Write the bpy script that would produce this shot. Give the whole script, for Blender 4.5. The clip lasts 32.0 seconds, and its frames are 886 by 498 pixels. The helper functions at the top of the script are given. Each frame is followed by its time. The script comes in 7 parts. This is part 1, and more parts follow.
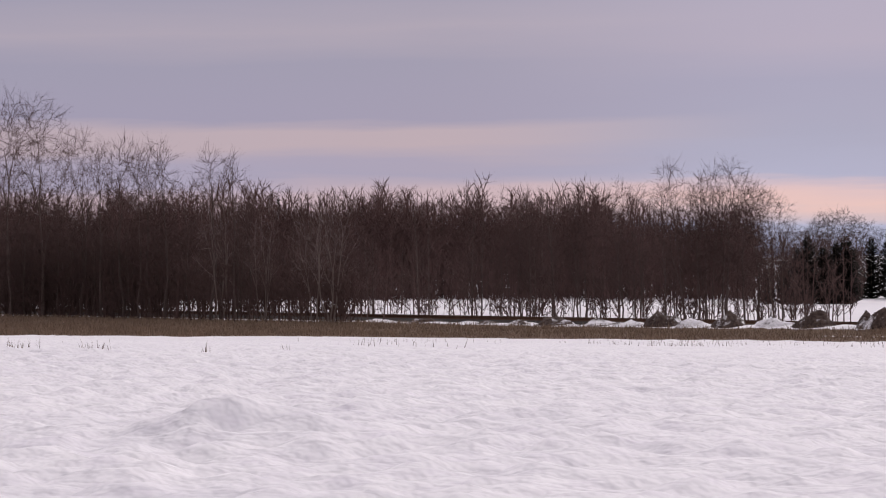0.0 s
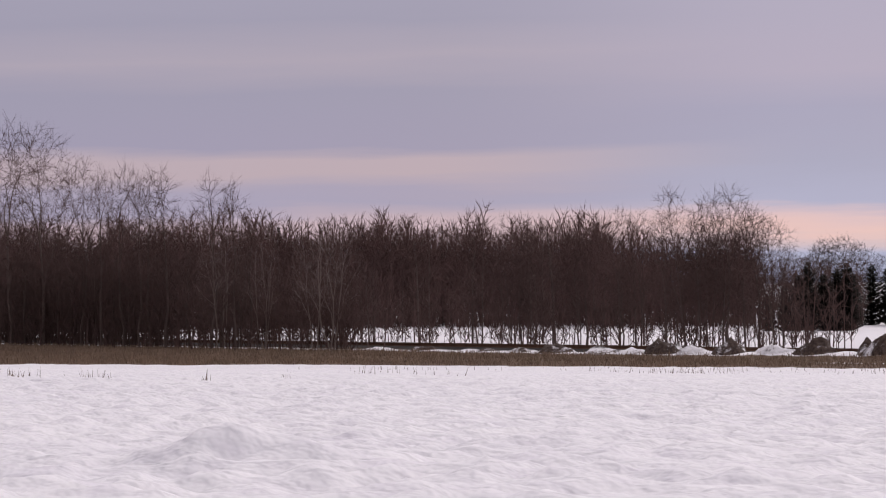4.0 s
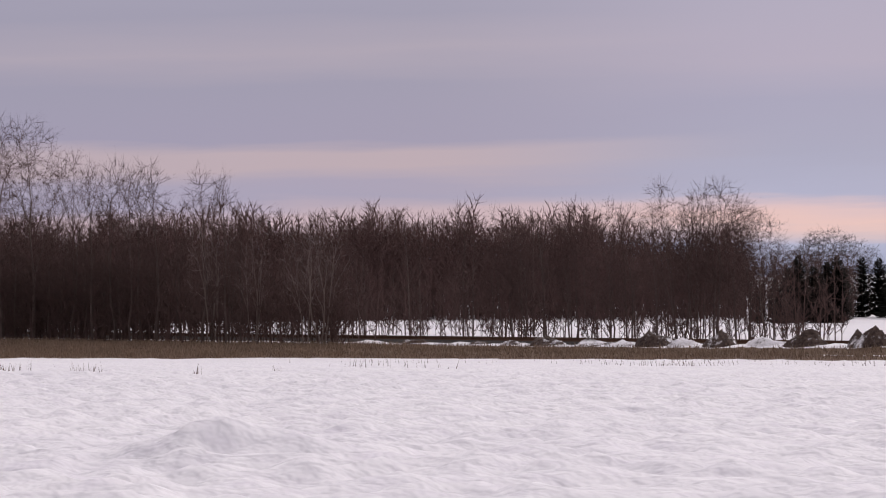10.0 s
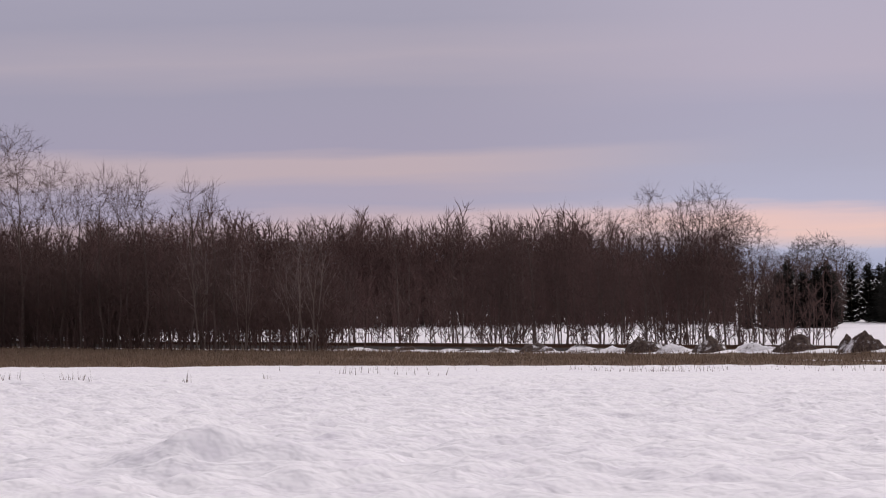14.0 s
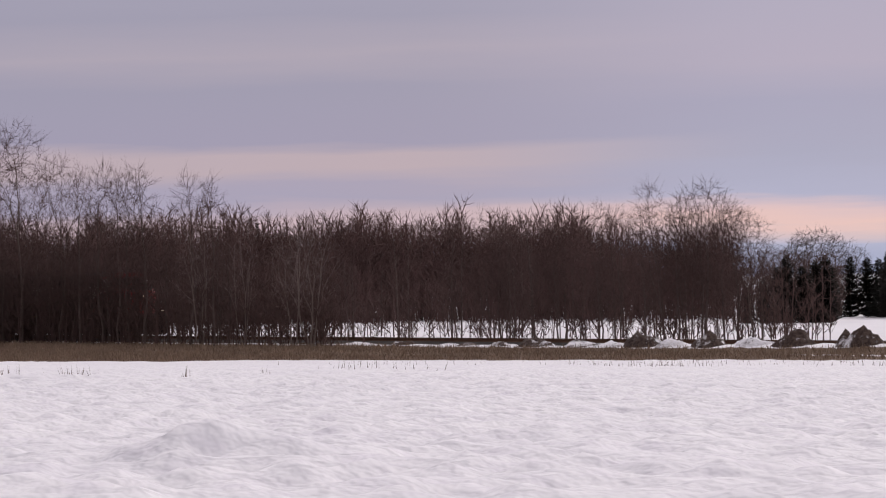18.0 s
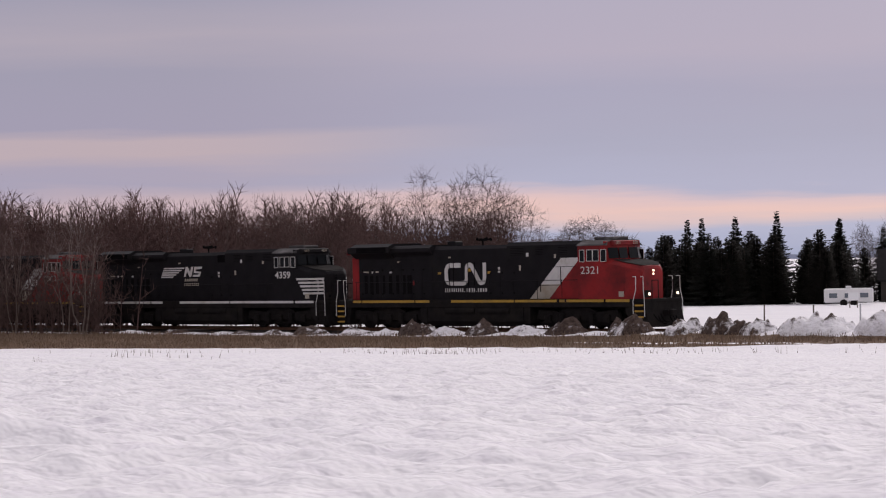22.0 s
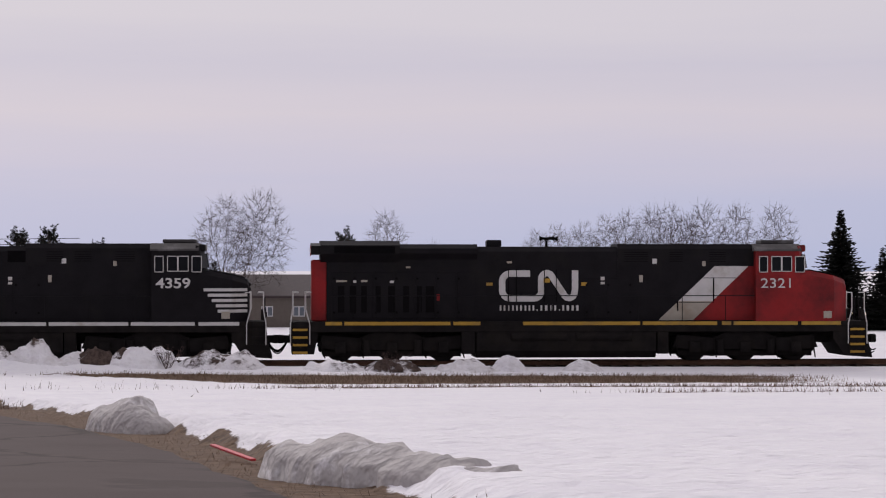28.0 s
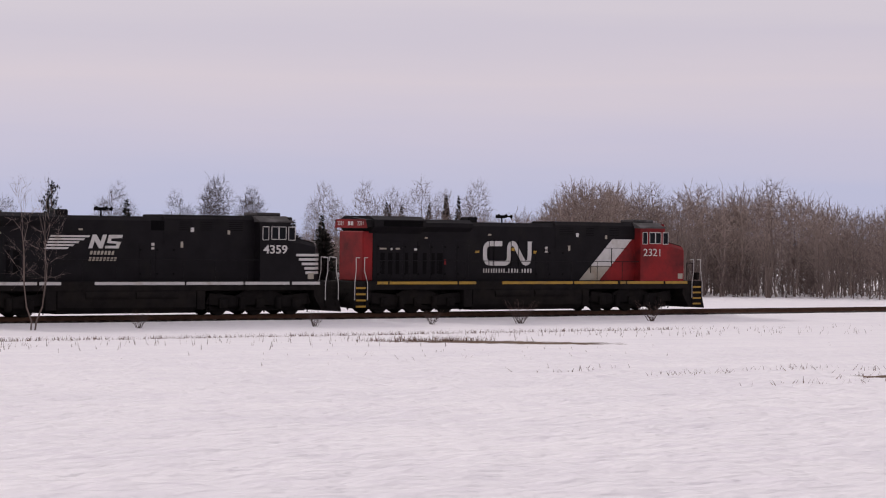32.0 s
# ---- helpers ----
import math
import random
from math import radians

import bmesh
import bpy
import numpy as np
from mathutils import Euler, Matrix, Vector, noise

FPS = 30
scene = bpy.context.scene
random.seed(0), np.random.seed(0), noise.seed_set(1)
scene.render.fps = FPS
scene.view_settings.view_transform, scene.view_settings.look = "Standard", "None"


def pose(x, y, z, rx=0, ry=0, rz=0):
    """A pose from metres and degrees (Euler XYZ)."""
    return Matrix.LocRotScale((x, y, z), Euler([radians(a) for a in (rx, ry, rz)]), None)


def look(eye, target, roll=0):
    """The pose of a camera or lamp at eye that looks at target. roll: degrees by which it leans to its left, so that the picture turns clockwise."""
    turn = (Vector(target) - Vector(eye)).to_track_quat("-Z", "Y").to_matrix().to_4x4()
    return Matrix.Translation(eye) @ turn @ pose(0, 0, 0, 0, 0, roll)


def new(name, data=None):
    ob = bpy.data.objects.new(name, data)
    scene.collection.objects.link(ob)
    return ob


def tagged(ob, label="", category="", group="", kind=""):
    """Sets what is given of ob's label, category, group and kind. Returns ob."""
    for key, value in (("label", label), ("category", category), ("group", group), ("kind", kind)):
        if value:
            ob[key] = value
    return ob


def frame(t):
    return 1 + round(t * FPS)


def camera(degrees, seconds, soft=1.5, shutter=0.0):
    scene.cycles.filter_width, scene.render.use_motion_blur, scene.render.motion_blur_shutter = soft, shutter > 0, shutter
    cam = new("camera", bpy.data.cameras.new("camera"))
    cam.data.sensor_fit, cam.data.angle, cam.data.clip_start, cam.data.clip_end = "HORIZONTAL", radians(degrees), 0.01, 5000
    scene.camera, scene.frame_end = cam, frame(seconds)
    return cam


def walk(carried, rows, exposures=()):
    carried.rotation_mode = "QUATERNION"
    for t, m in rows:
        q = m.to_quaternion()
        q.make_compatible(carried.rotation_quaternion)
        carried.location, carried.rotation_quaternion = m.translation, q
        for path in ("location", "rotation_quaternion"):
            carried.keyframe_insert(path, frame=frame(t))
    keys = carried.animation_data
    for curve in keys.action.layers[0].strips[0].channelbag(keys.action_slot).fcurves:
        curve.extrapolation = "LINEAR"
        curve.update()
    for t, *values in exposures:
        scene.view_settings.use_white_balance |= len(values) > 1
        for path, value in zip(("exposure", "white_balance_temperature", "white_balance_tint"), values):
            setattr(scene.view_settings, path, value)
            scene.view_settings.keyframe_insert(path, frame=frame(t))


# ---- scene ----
# ---- the camera and its walk ----
cam = camera(20.76, 32.0, soft=1.15)
EYE = (0.0, 0.0, 3.84)
# seconds, turn to the right, tilt up, lean (degrees)
TURNS_A = [
    (0, -50.22, 0.13, -0.79), (0.5, -50.23, 0.15, -0.69), (1, -50.27, 0.20, -0.58), (1.5, -50.29, 0.31, -0.65),
    (2, -50.23, 0.56, -0.60), (2.5, -50.21, 0.68, -0.66), (3, -50.24, 0.76, -0.81), (3.5, -50.22, 0.78, -0.84),
    (5.5, -50.18, 0.76, -1.44), (6, -50.10, 0.73, -1.44), (6.5, -50.05, 0.64, -1.24), (7, -50.03, 0.57, -1.18),
    (7.5, -50.03, 0.50, -1.37), (8, -50.03, 0.47, -1.37), (8.5, -50.03, 0.48, -1.24), (9, -50.04, 0.49, -1.02),
    (9.5, -50.05, 0.51, -1.22), (10, -50.00, 0.62, -1.07), (10.5, -49.98, 0.64, -1.34), (11, -49.96, 0.73, -1.29),
]
TURNS_B = [
    (11.5, -49.92, 0.84, -1.26), (12, -49.88, 0.90, -1.32), (12.5, -49.81, 0.90, -1.14), (13, -49.76, 0.88, -1.30),
    (13.5, -49.72, 0.81, -1.26), (14, -49.74, 0.78, -1.37), (14.5, -49.72, 0.71, -1.31), (16.5, -49.79, 0.47, -1.30),
    (17, -49.83, 0.46, -1.59), (17.5, -49.85, 0.50, -1.26), (18, -49.72, 0.65, -1.32), (18.5, -49.66, 0.62, -1.40),
    (19, -49.66, 0.51, -1.20), (19.5, -49.57, 0.26, -1.28), (20, -49.43, 0.20, -0.76), (20.5, -49.02, 0.43, -1.05),
]
TURNS_C = [
    (21, -48.12, 0.31, -1.26), (21.5, -46.56, 0.25, -1.04), (22, -44.40, 0.25, -1.21), (22.5, -42.26, 0.22, -1.56),
    (23, -39.34, 0.23, -1.02), (23.5, -36.47, 0.31, -0.90), (24, -33.36, 0.29, -0.40), (24.5, -29.54, 0.16, -0.08),
    (26.5, -12.77, 0.04, -0.14), (27, -7.57, 0.17, 0.08), (27.5, -1.96, 0.23, 0.10), (28, 4.01, 0.38, 0.02),
    (28.5, 10.22, 0.52, -0.03), (29, 14.89, 0.48, -0.19), (29.5, 19.13, -0.24, 0.52), (30, 22.78, -0.15, 0.55),
    (30.5, 27.41, -0.00, 0.27), (31, 32.62, 0.31, 0.67), (31.5, 34.98, -0.25, 0.67), (32, 37.42, -0.30, 0.73),
]
walk(cam, [(t, pose(*EYE, 90 + p, 0, -y) @ pose(0, 0, 0, 0, 0, r)) for t, y, p, r in TURNS_A + TURNS_B + TURNS_C],
     exposures=[(0, -0.08, 6600, 15), (22, -0.08, 6600, 13.5), (24, -0.2, 6500, 13.5), (26, -0.15, 6500, 13.5), (28, -0.17, 6500, 13.5), (30, -0.11, 6650, 14), (32, -0.11, 6700, 15)])

# ---- sky and sun ----
SUN_AZ, SUN_EL = -20.0, 30.0      # degrees from the north (+y) to the east, degrees up


def node(nt, kind, **values):
    n = nt.nodes.new(kind)
    for key, value in values.items():
        n.inputs[key.replace("_", " ")].default_value = value
    return n


def math_node(nt, op, a, b=None, c=None, clamp=False):
    n = nt.nodes.new("ShaderNodeMath")
    n.operation, n.use_clamp = op, clamp
    for i, v in enumerate((a, b, c)):
        if v is None:
            continue
        if isinstance(v, (int, float)):
            n.inputs[i].default_value = v
        else:
            nt.links.new(v, n.inputs[i])
    return n.outputs[0]


def ramp(nt, fac, stops, mode="LINEAR"):
    n = nt.nodes.new("ShaderNodeValToRGB")
    n.color_ramp.interpolation = mode
    els = n.color_ramp.elements
    while len(els) < len(stops):
        els.new(0.5)
    for e, (at, col) in zip(els, stops):
        e.position, e.color = at, (*col, 1) if len(col) == 3 else col
    nt.links.new(fac, n.inputs[0])
    return n.outputs[0]


def mix(nt, fac, a, b, blend="MIX"):
    n = nt.nodes.new("ShaderNodeMix")
    n.data_type, n.blend_type = "RGBA", blend
    for sock, v in ((n.inputs[0], fac), (n.inputs[6], a), (n.inputs[7], b)):
        if isinstance(v, (int, float)):
            sock.default_value = v
        elif isinstance(v, tuple):
            sock.default_value = (*v, 1) if len(v) == 3 else v
        else:
            nt.links.new(v, sock)
    return n.outputs[2]


def make_sky():
    world = bpy.data.worlds.new("overcast_sky")
    scene.world = world
    world.use_nodes = True
    nt = world.node_tree
    nt.nodes.clear()
    out, bg = nt.nodes.new("ShaderNodeOutputWorld"), nt.nodes.new("ShaderNodeBackground")
    nt.links.new(bg.outputs[0], out.inputs[0])
    clear = nt.nodes.new("ShaderNodeTexSky")
    clear.sky_type, clear.sun_disc = "NISHITA", False
    clear.sun_elevation, clear.sun_rotation = radians(SUN_EL), radians(SUN_AZ)
    tc = nt.nodes.new("ShaderNodeTexCoord")
    sep = nt.nodes.new("ShaderNodeSeparateXYZ")
    nt.links.new(tc.outputs["Generated"], sep.inputs[0])
    x, y, z = sep.outputs
    az = math_node(nt, "ARCTAN2", x, y)
    # long flat streaks of cloud: noise drawn out along the horizon
    comb = nt.nodes.new("ShaderNodeCombineXYZ")
    nt.links.new(math_node(nt, "MULTIPLY", az, 5.0), comb.inputs[0])
    nt.links.new(math_node(nt, "MULTIPLY", z, 60.0), comb.inputs[1])
    streak = node(nt, "ShaderNodeTexNoise", Scale=1.0, Detail=5.0, Roughness=0.55)
    nt.links.new(comb.outputs[0], streak.inputs["Vector"])
    comb2 = nt.nodes.new("ShaderNodeCombineXYZ")
    nt.links.new(math_node(nt, "MULTIPLY", az, 2.2), comb2.inputs[0])
    nt.links.new(math_node(nt, "MULTIPLY", z, 14.0), comb2.inputs[1])
    comb2.inputs[2].default_value = 4.7
    broad = node(nt, "ShaderNodeTexNoise", Scale=1.0, Detail=3.0, Roughness=0.5)
    nt.links.new(comb2.outputs[0], broad.inputs["Vector"])
    zz = math_node(nt, "ADD", z, math_node(nt, "MULTIPLY", math_node(nt, "SUBTRACT", streak.outputs[0], 0.5), 0.022))
    zz = math_node(nt, "ADD", zz, math_node(nt, "MULTIPLY", math_node(nt, "SUBTRACT", broad.outputs[0], 0.5), 0.016))
    h = math_node(nt, "MULTIPLY", zz, 5.0, clamp=True)      # 1 at about 11 degrees up
    far_west = ramp(nt, h, [
        (0.0, (0.34, 0.38, 0.54)), (0.05, (0.40, 0.41, 0.56)), (0.085, (0.58, 0.455, 0.51)), (0.12, (0.56, 0.44, 0.50)),
        (0.155, (0.38, 0.36, 0.50)), (0.18, (0.39, 0.36, 0.49)), (0.215, (0.50, 0.41, 0.47)), (0.255, (0.50, 0.41, 0.47)), (0.285, (0.345, 0.325, 0.455)),
        (0.40, (0.34, 0.325, 0.44)), (0.47, (0.42, 0.375, 0.46)), (0.56, (0.35, 0.335, 0.44)), (1.0, (0.48, 0.46, 0.56))])
    near_west = ramp(nt, h, [
        (0.0, (0.33, 0.40, 0.60)), (0.055, (0.40, 0.45, 0.64)), (0.075, (0.62, 0.52, 0.58)), (0.095, (0.80, 0.56, 0.54)), (0.115, (0.70, 0.53, 0.57)),
        (0.135, (0.40, 0.43, 0.61)), (0.22, (0.37, 0.385, 0.54)), (0.32, (0.37, 0.365, 0.51)),
        (0.42, (0.44, 0.40, 0.52)), (0.55, (0.43, 0.40, 0.52)), (1.0, (0.50, 0.48, 0.58))])
    turn = nt.nodes.new("ShaderNodeMapRange")
    turn.interpolation_type = "SMOOTHSTEP"
    turn.inputs["From Min"].default_value, turn.inputs["From Max"].default_value = radians(-51), radians(-41)
    nt.links.new(az, turn.inputs["Value"])
    west = mix(nt, turn.outputs[0], far_west, near_west)
    east = ramp(nt, h, [
        (0.0, (0.49, 0.55, 0.77)), (0.10, (0.53, 0.565, 0.765)), (0.20, (0.61, 0.60, 0.75)), (0.32, (0.70, 0.65, 0.73)),
        (0.42, (0.65, 0.62, 0.72)), (0.52, (0.72, 0.68, 0.74)), (1.0, (0.76, 0.74, 0.78))])
    side = nt.nodes.new("ShaderNodeMapRange")
    side.interpolation_type = "SMOOTHSTEP"
    side.inputs["From Min"].default_value, side.inputs["From Max"].default_value = radians(-36), radians(-10)
    nt.links.new(math_node(nt, "ADD", az, math_node(nt, "MULTIPLY", math_node(nt, "SUBTRACT", broad.outputs[0], 0.5), 0.25)), side.inputs["Value"])
    cloud = mix(nt, side.outputs[0], west, east)
    high = nt.nodes.new("ShaderNodeMapRange")
    high.interpolation_type = "SMOOTHSTEP"
    high.inputs["From Min"].default_value, high.inputs["From Max"].default_value = 0.15, 0.6
    nt.links.new(z, high.inputs["Value"])
    deck = mix(nt, broad.outputs[0], (0.85, 0.82, 0.90), (1.12, 1.07, 1.12))
    shade = nt.nodes.new("ShaderNodeMapRange")          # unseen sky behind the camera, away from the sun, dimmed to darken near faces
    shade.inputs["From Min"].default_value, shade.inputs["From Max"].default_value = -0.6, 0.4
    shade.inputs["To Min"].default_value = 0.42
    nt.links.new(y, shade.inputs["Value"])
    deck = mix(nt, 1.0, deck, shade.outputs[0], "MULTIPLY")
    cloud = mix(nt, high.outputs[0], cloud, deck)
    sky = mix(nt, 0.94, mix(nt, 1.0, clear.outputs[0], (0.10, 0.10, 0.10), "MULTIPLY"), cloud)
    nt.links.new(sky, bg.inputs[0])
    bg.inputs[1].default_value = 1.0


make_sky()
sun = new("sun", bpy.data.lights.new("sun", "SUN"))
sun.data.energy, sun.data.angle, sun.data.color = 1.25, radians(10), (1.0, 0.95, 0.92)
sun.matrix_world = look((0, 0, 0), (-math.sin(radians(SUN_AZ)) * math.cos(radians(SUN_EL)),
                                    -math.cos(radians(SUN_AZ)) * math.cos(radians(SUN_EL)), -math.sin(radians(SUN_EL))))


# ---- materials ----
def material(name, col, rough=0.7, metal=0.0, spec=0.5, var=0.25, scale=3.0, fine=40.0, bump=0.0, dirt=None, dirt_amount=0.4, dirt_scale=0.8, emit=None, per_object=0.0):
    """A surface whose colour varies at two scales, with optional dirt patches and fine relief."""
    m = bpy.data.materials.new(name)
    m.use_nodes = True
    nt = m.node_tree
    b = nt.nodes["Principled BSDF"]
    tc = nt.nodes.new("ShaderNodeTexCoord")
    big = node(nt, "ShaderNodeTexNoise", Scale=scale, Detail=4.0, Roughness=0.6)
    small = node(nt, "ShaderNodeTexNoise", Scale=fine, Detail=3.0, Roughness=0.6)
    for n in (big, small):
        nt.links.new(tc.outputs["Object"], n.inputs["Vector"])
    f = math_node(nt, "ADD", math_node(nt, "MULTIPLY", big.outputs[0], 0.65), math_node(nt, "MULTIPLY", small.outputs[0], 0.35))
    lo, hi = tuple(c * (1 - var) for c in col), tuple(min(1, c * (1 + var)) for c in col)
    c = ramp(nt, f, [(0.3, lo), (0.7, hi)])
    if per_object:
        info = nt.nodes.new("ShaderNodeObjectInfo")
        c = mix(nt, math_node(nt, "MULTIPLY", info.outputs["Random"], per_object), c, tuple(v * 0.45 for v in col))
    if dirt:
        d = node(nt, "ShaderNodeTexNoise", Scale=dirt_scale, Detail=6.0, Roughness=0.65)
        nt.links.new(tc.outputs["Object"], d.inputs["Vector"])
        k = math_node(nt, "MULTIPLY", ramp(nt, d.outputs[0], [(0.62 - 0.35 * dirt_amount, (0, 0, 0)), (0.85 - 0.3 * dirt_amount, (1, 1, 1))]), 0.9)
        c = mix(nt, k, c, dirt)
    nt.links.new(c, b.inputs["Base Color"])
    b.inputs["Roughness"].default_value, b.inputs["Metallic"].default_value = rough, metal
    b.inputs["Specular IOR Level"].default_value = min(spec, 0.08) if rough >= 0.8 else spec
    if emit:
        b.inputs["Emission Color"].default_value, b.inputs["Emission Strength"].default_value = (*emit[0], 1), emit[1]
    if bump:
        bn = node(nt, "ShaderNodeBump", Strength=bump, Distance=0.02)
        nt.links.new(f, bn.inputs["Height"])
        nt.links.new(bn.outputs[0], b.inputs["Normal"])
    return m


M = {}
M["black"] = material("black_engine_paint", (0.0132, 0.0118, 0.0136), 0.55, spec=0.06, var=0.3, scale=1.2, dirt=(0.018, 0.0165, 0.0155), dirt_amount=0.3)
M["red"] = material("red_engine_paint", (0.31, 0.023, 0.024), 0.55, spec=0.12, var=0.22, scale=1.5, dirt=(0.085, 0.014, 0.015), dirt_amount=0.72, dirt_scale=0.75)
M["white"] = material("white_engine_paint", (0.60, 0.58, 0.56), 0.55, var=0.1, scale=2.0, dirt=(0.35, 0.30, 0.24), dirt_amount=0.3, dirt_scale=1.2)
M["cream"] = material("dirty_white_paint", (0.38, 0.34, 0.28), 0.6, var=0.15, scale=2.0, dirt=(0.28, 0.22, 0.15), dirt_amount=0.45)
M["yellow"] = material("yellow_edge_paint", (0.42, 0.24, 0.02), 0.55, var=0.2, scale=2.0, dirt=(0.1, 0.07, 0.04), dirt_amount=0.3)
M["grille"] = material("dark_grille_metal", (0.0060, 0.0056, 0.0062), 0.8, spec=0.03, var=0.3)
M["vent"] = material("sooty_vent_metal", (0.0068, 0.0062, 0.0068), 0.7, spec=0.04, var=0.3)
M["eastwood"] = material("tan_grey_wood_twigs", (0.33, 0.265, 0.235), 0.9, var=0.3, scale=0.12, fine=2.0)
# grey lifted for the sky's glow on the roof; the patches are pale dust
M["roof_grey"] = material("dusty_sky_lit_grey_roof_paint", (0.065, 0.06, 0.06), 0.75, spec=0.15, var=0.25, dirt=(0.22, 0.21, 0.21), dirt_amount=0.2)
M["under"] = material("grimy_running_gear", (0.0160, 0.0140, 0.0138), 0.85, spec=0.05, var=0.4, scale=2.5, dirt=(0.025, 0.021, 0.018), dirt_amount=0.4)
M["steel"] = material("worn_rail_steel", (0.22, 0.20, 0.19), 0.35, metal=0.9, var=0.25)
M["rust"] = material("rusty_rail_side", (0.11, 0.06, 0.04), 0.8, var=0.3)
M["tie"] = material("weathered_tie_wood", (0.075, 0.06, 0.05), 0.9, var=0.35, bump=0.3)
M["ballast"] = material("grey_brown_ballast", (0.040, 0.033, 0.030), 0.95, var=0.5, scale=2.0, fine=12.0, bump=1.0)
M["bark"] = material("grey_brown_bark", (0.125, 0.092, 0.082), 0.9, var=0.35, scale=2.0, fine=20, bump=0.4, per_object=0.5)
M["palebark"] = material("pale_poplar_bark", (0.20, 0.155, 0.135), 0.85, var=0.3, scale=2.0, fine=20, per_object=0.3)
M["twig"] = material("brown_bare_twigs", (0.098, 0.063, 0.057), 0.9, var=0.3, per_object=0.3)
M["woodtwig"] = material("red_brown_wood_twigs", (0.118, 0.072, 0.066), 0.9, var=0.3, scale=0.12, fine=2.0)
M["frosttwig"] = material("pale_grey_twigs", (0.115, 0.092, 0.088), 0.9, var=0.25, per_object=0.4)
M["tantwig"] = material("tan_grey_twigs", (0.26, 0.205, 0.185), 0.9, var=0.3, per_object=0.4)
M["spruce"] = material("dark_spruce_needles", (0.030, 0.031, 0.027), 0.85, var=0.5, scale=3.0, fine=25, per_object=0.35)
M["cedar"] = material("dark_cedar_foliage", (0.031, 0.028, 0.024), 0.85, var=0.5, scale=3.0, fine=25, per_object=0.35)
M["grass"] = material("dead_brown_grass", (0.235, 0.168, 0.122), 0.9, var=0.4, scale=0.6, fine=6.0)
M["weed"] = material("dead_weed_stalks", (0.16, 0.10, 0.075), 0.9, var=0.3)
M["glass"] = material("dark_cab_glass", (0.008, 0.009, 0.011), 0.12, spec=0.08, var=0.1)
M["alu"] = material("grey_galvanised_metal", (0.42, 0.42, 0.43), 0.45, metal=0.6, var=0.15)
M["lamp"] = material("lit_headlight_lens", (1, 0.95, 0.85), 0.2, emit=((1.0, 0.78, 0.55), 2.6))
M["signred"] = material("red_sign_sheet", (0.55, 0.03, 0.04), 0.45, var=0.08)
M["signwhite"] = material("white_sign_sheet", (0.75, 0.75, 0.76), 0.45, var=0.06)
M["blue"] = material("blue_sign_sheet", (0.08, 0.18, 0.55), 0.45, var=0.08)
M["orange"] = material("orange_marker_sheet", (0.75, 0.20, 0.05), 0.5, var=0.08)
M["dirtsoil"] = material("brown_soil_and_roots", (0.075, 0.05, 0.042), 0.95, var=0.5, scale=2.0, fine=9.0, bump=0.8)
M["roof_dark"] = material("dark_shingle_roof", (0.026, 0.023, 0.024), 0.9, var=0.25, bump=0.2)
M["roof_red"] = material("dull_red_metal_roof", (0.055, 0.036, 0.036), 0.7, var=0.2)
M["wall_dark"] = material("dark_brown_siding", (0.07, 0.06, 0.055), 0.85, var=0.2)
M["wall_beige"] = material("beige_siding", (0.17, 0.145, 0.125), 0.8, var=0.12)
M["wall_white"] = material("white_siding", (0.72, 0.71, 0.71), 0.7, var=0.06)
M["pane"] = material("window_pane_grey", (0.10, 0.12, 0.15), 0.1, spec=0.8, var=0.1)
M["wood"] = material("weathered_grey_post_wood", (0.16, 0.135, 0.115), 0.9, var=0.3)


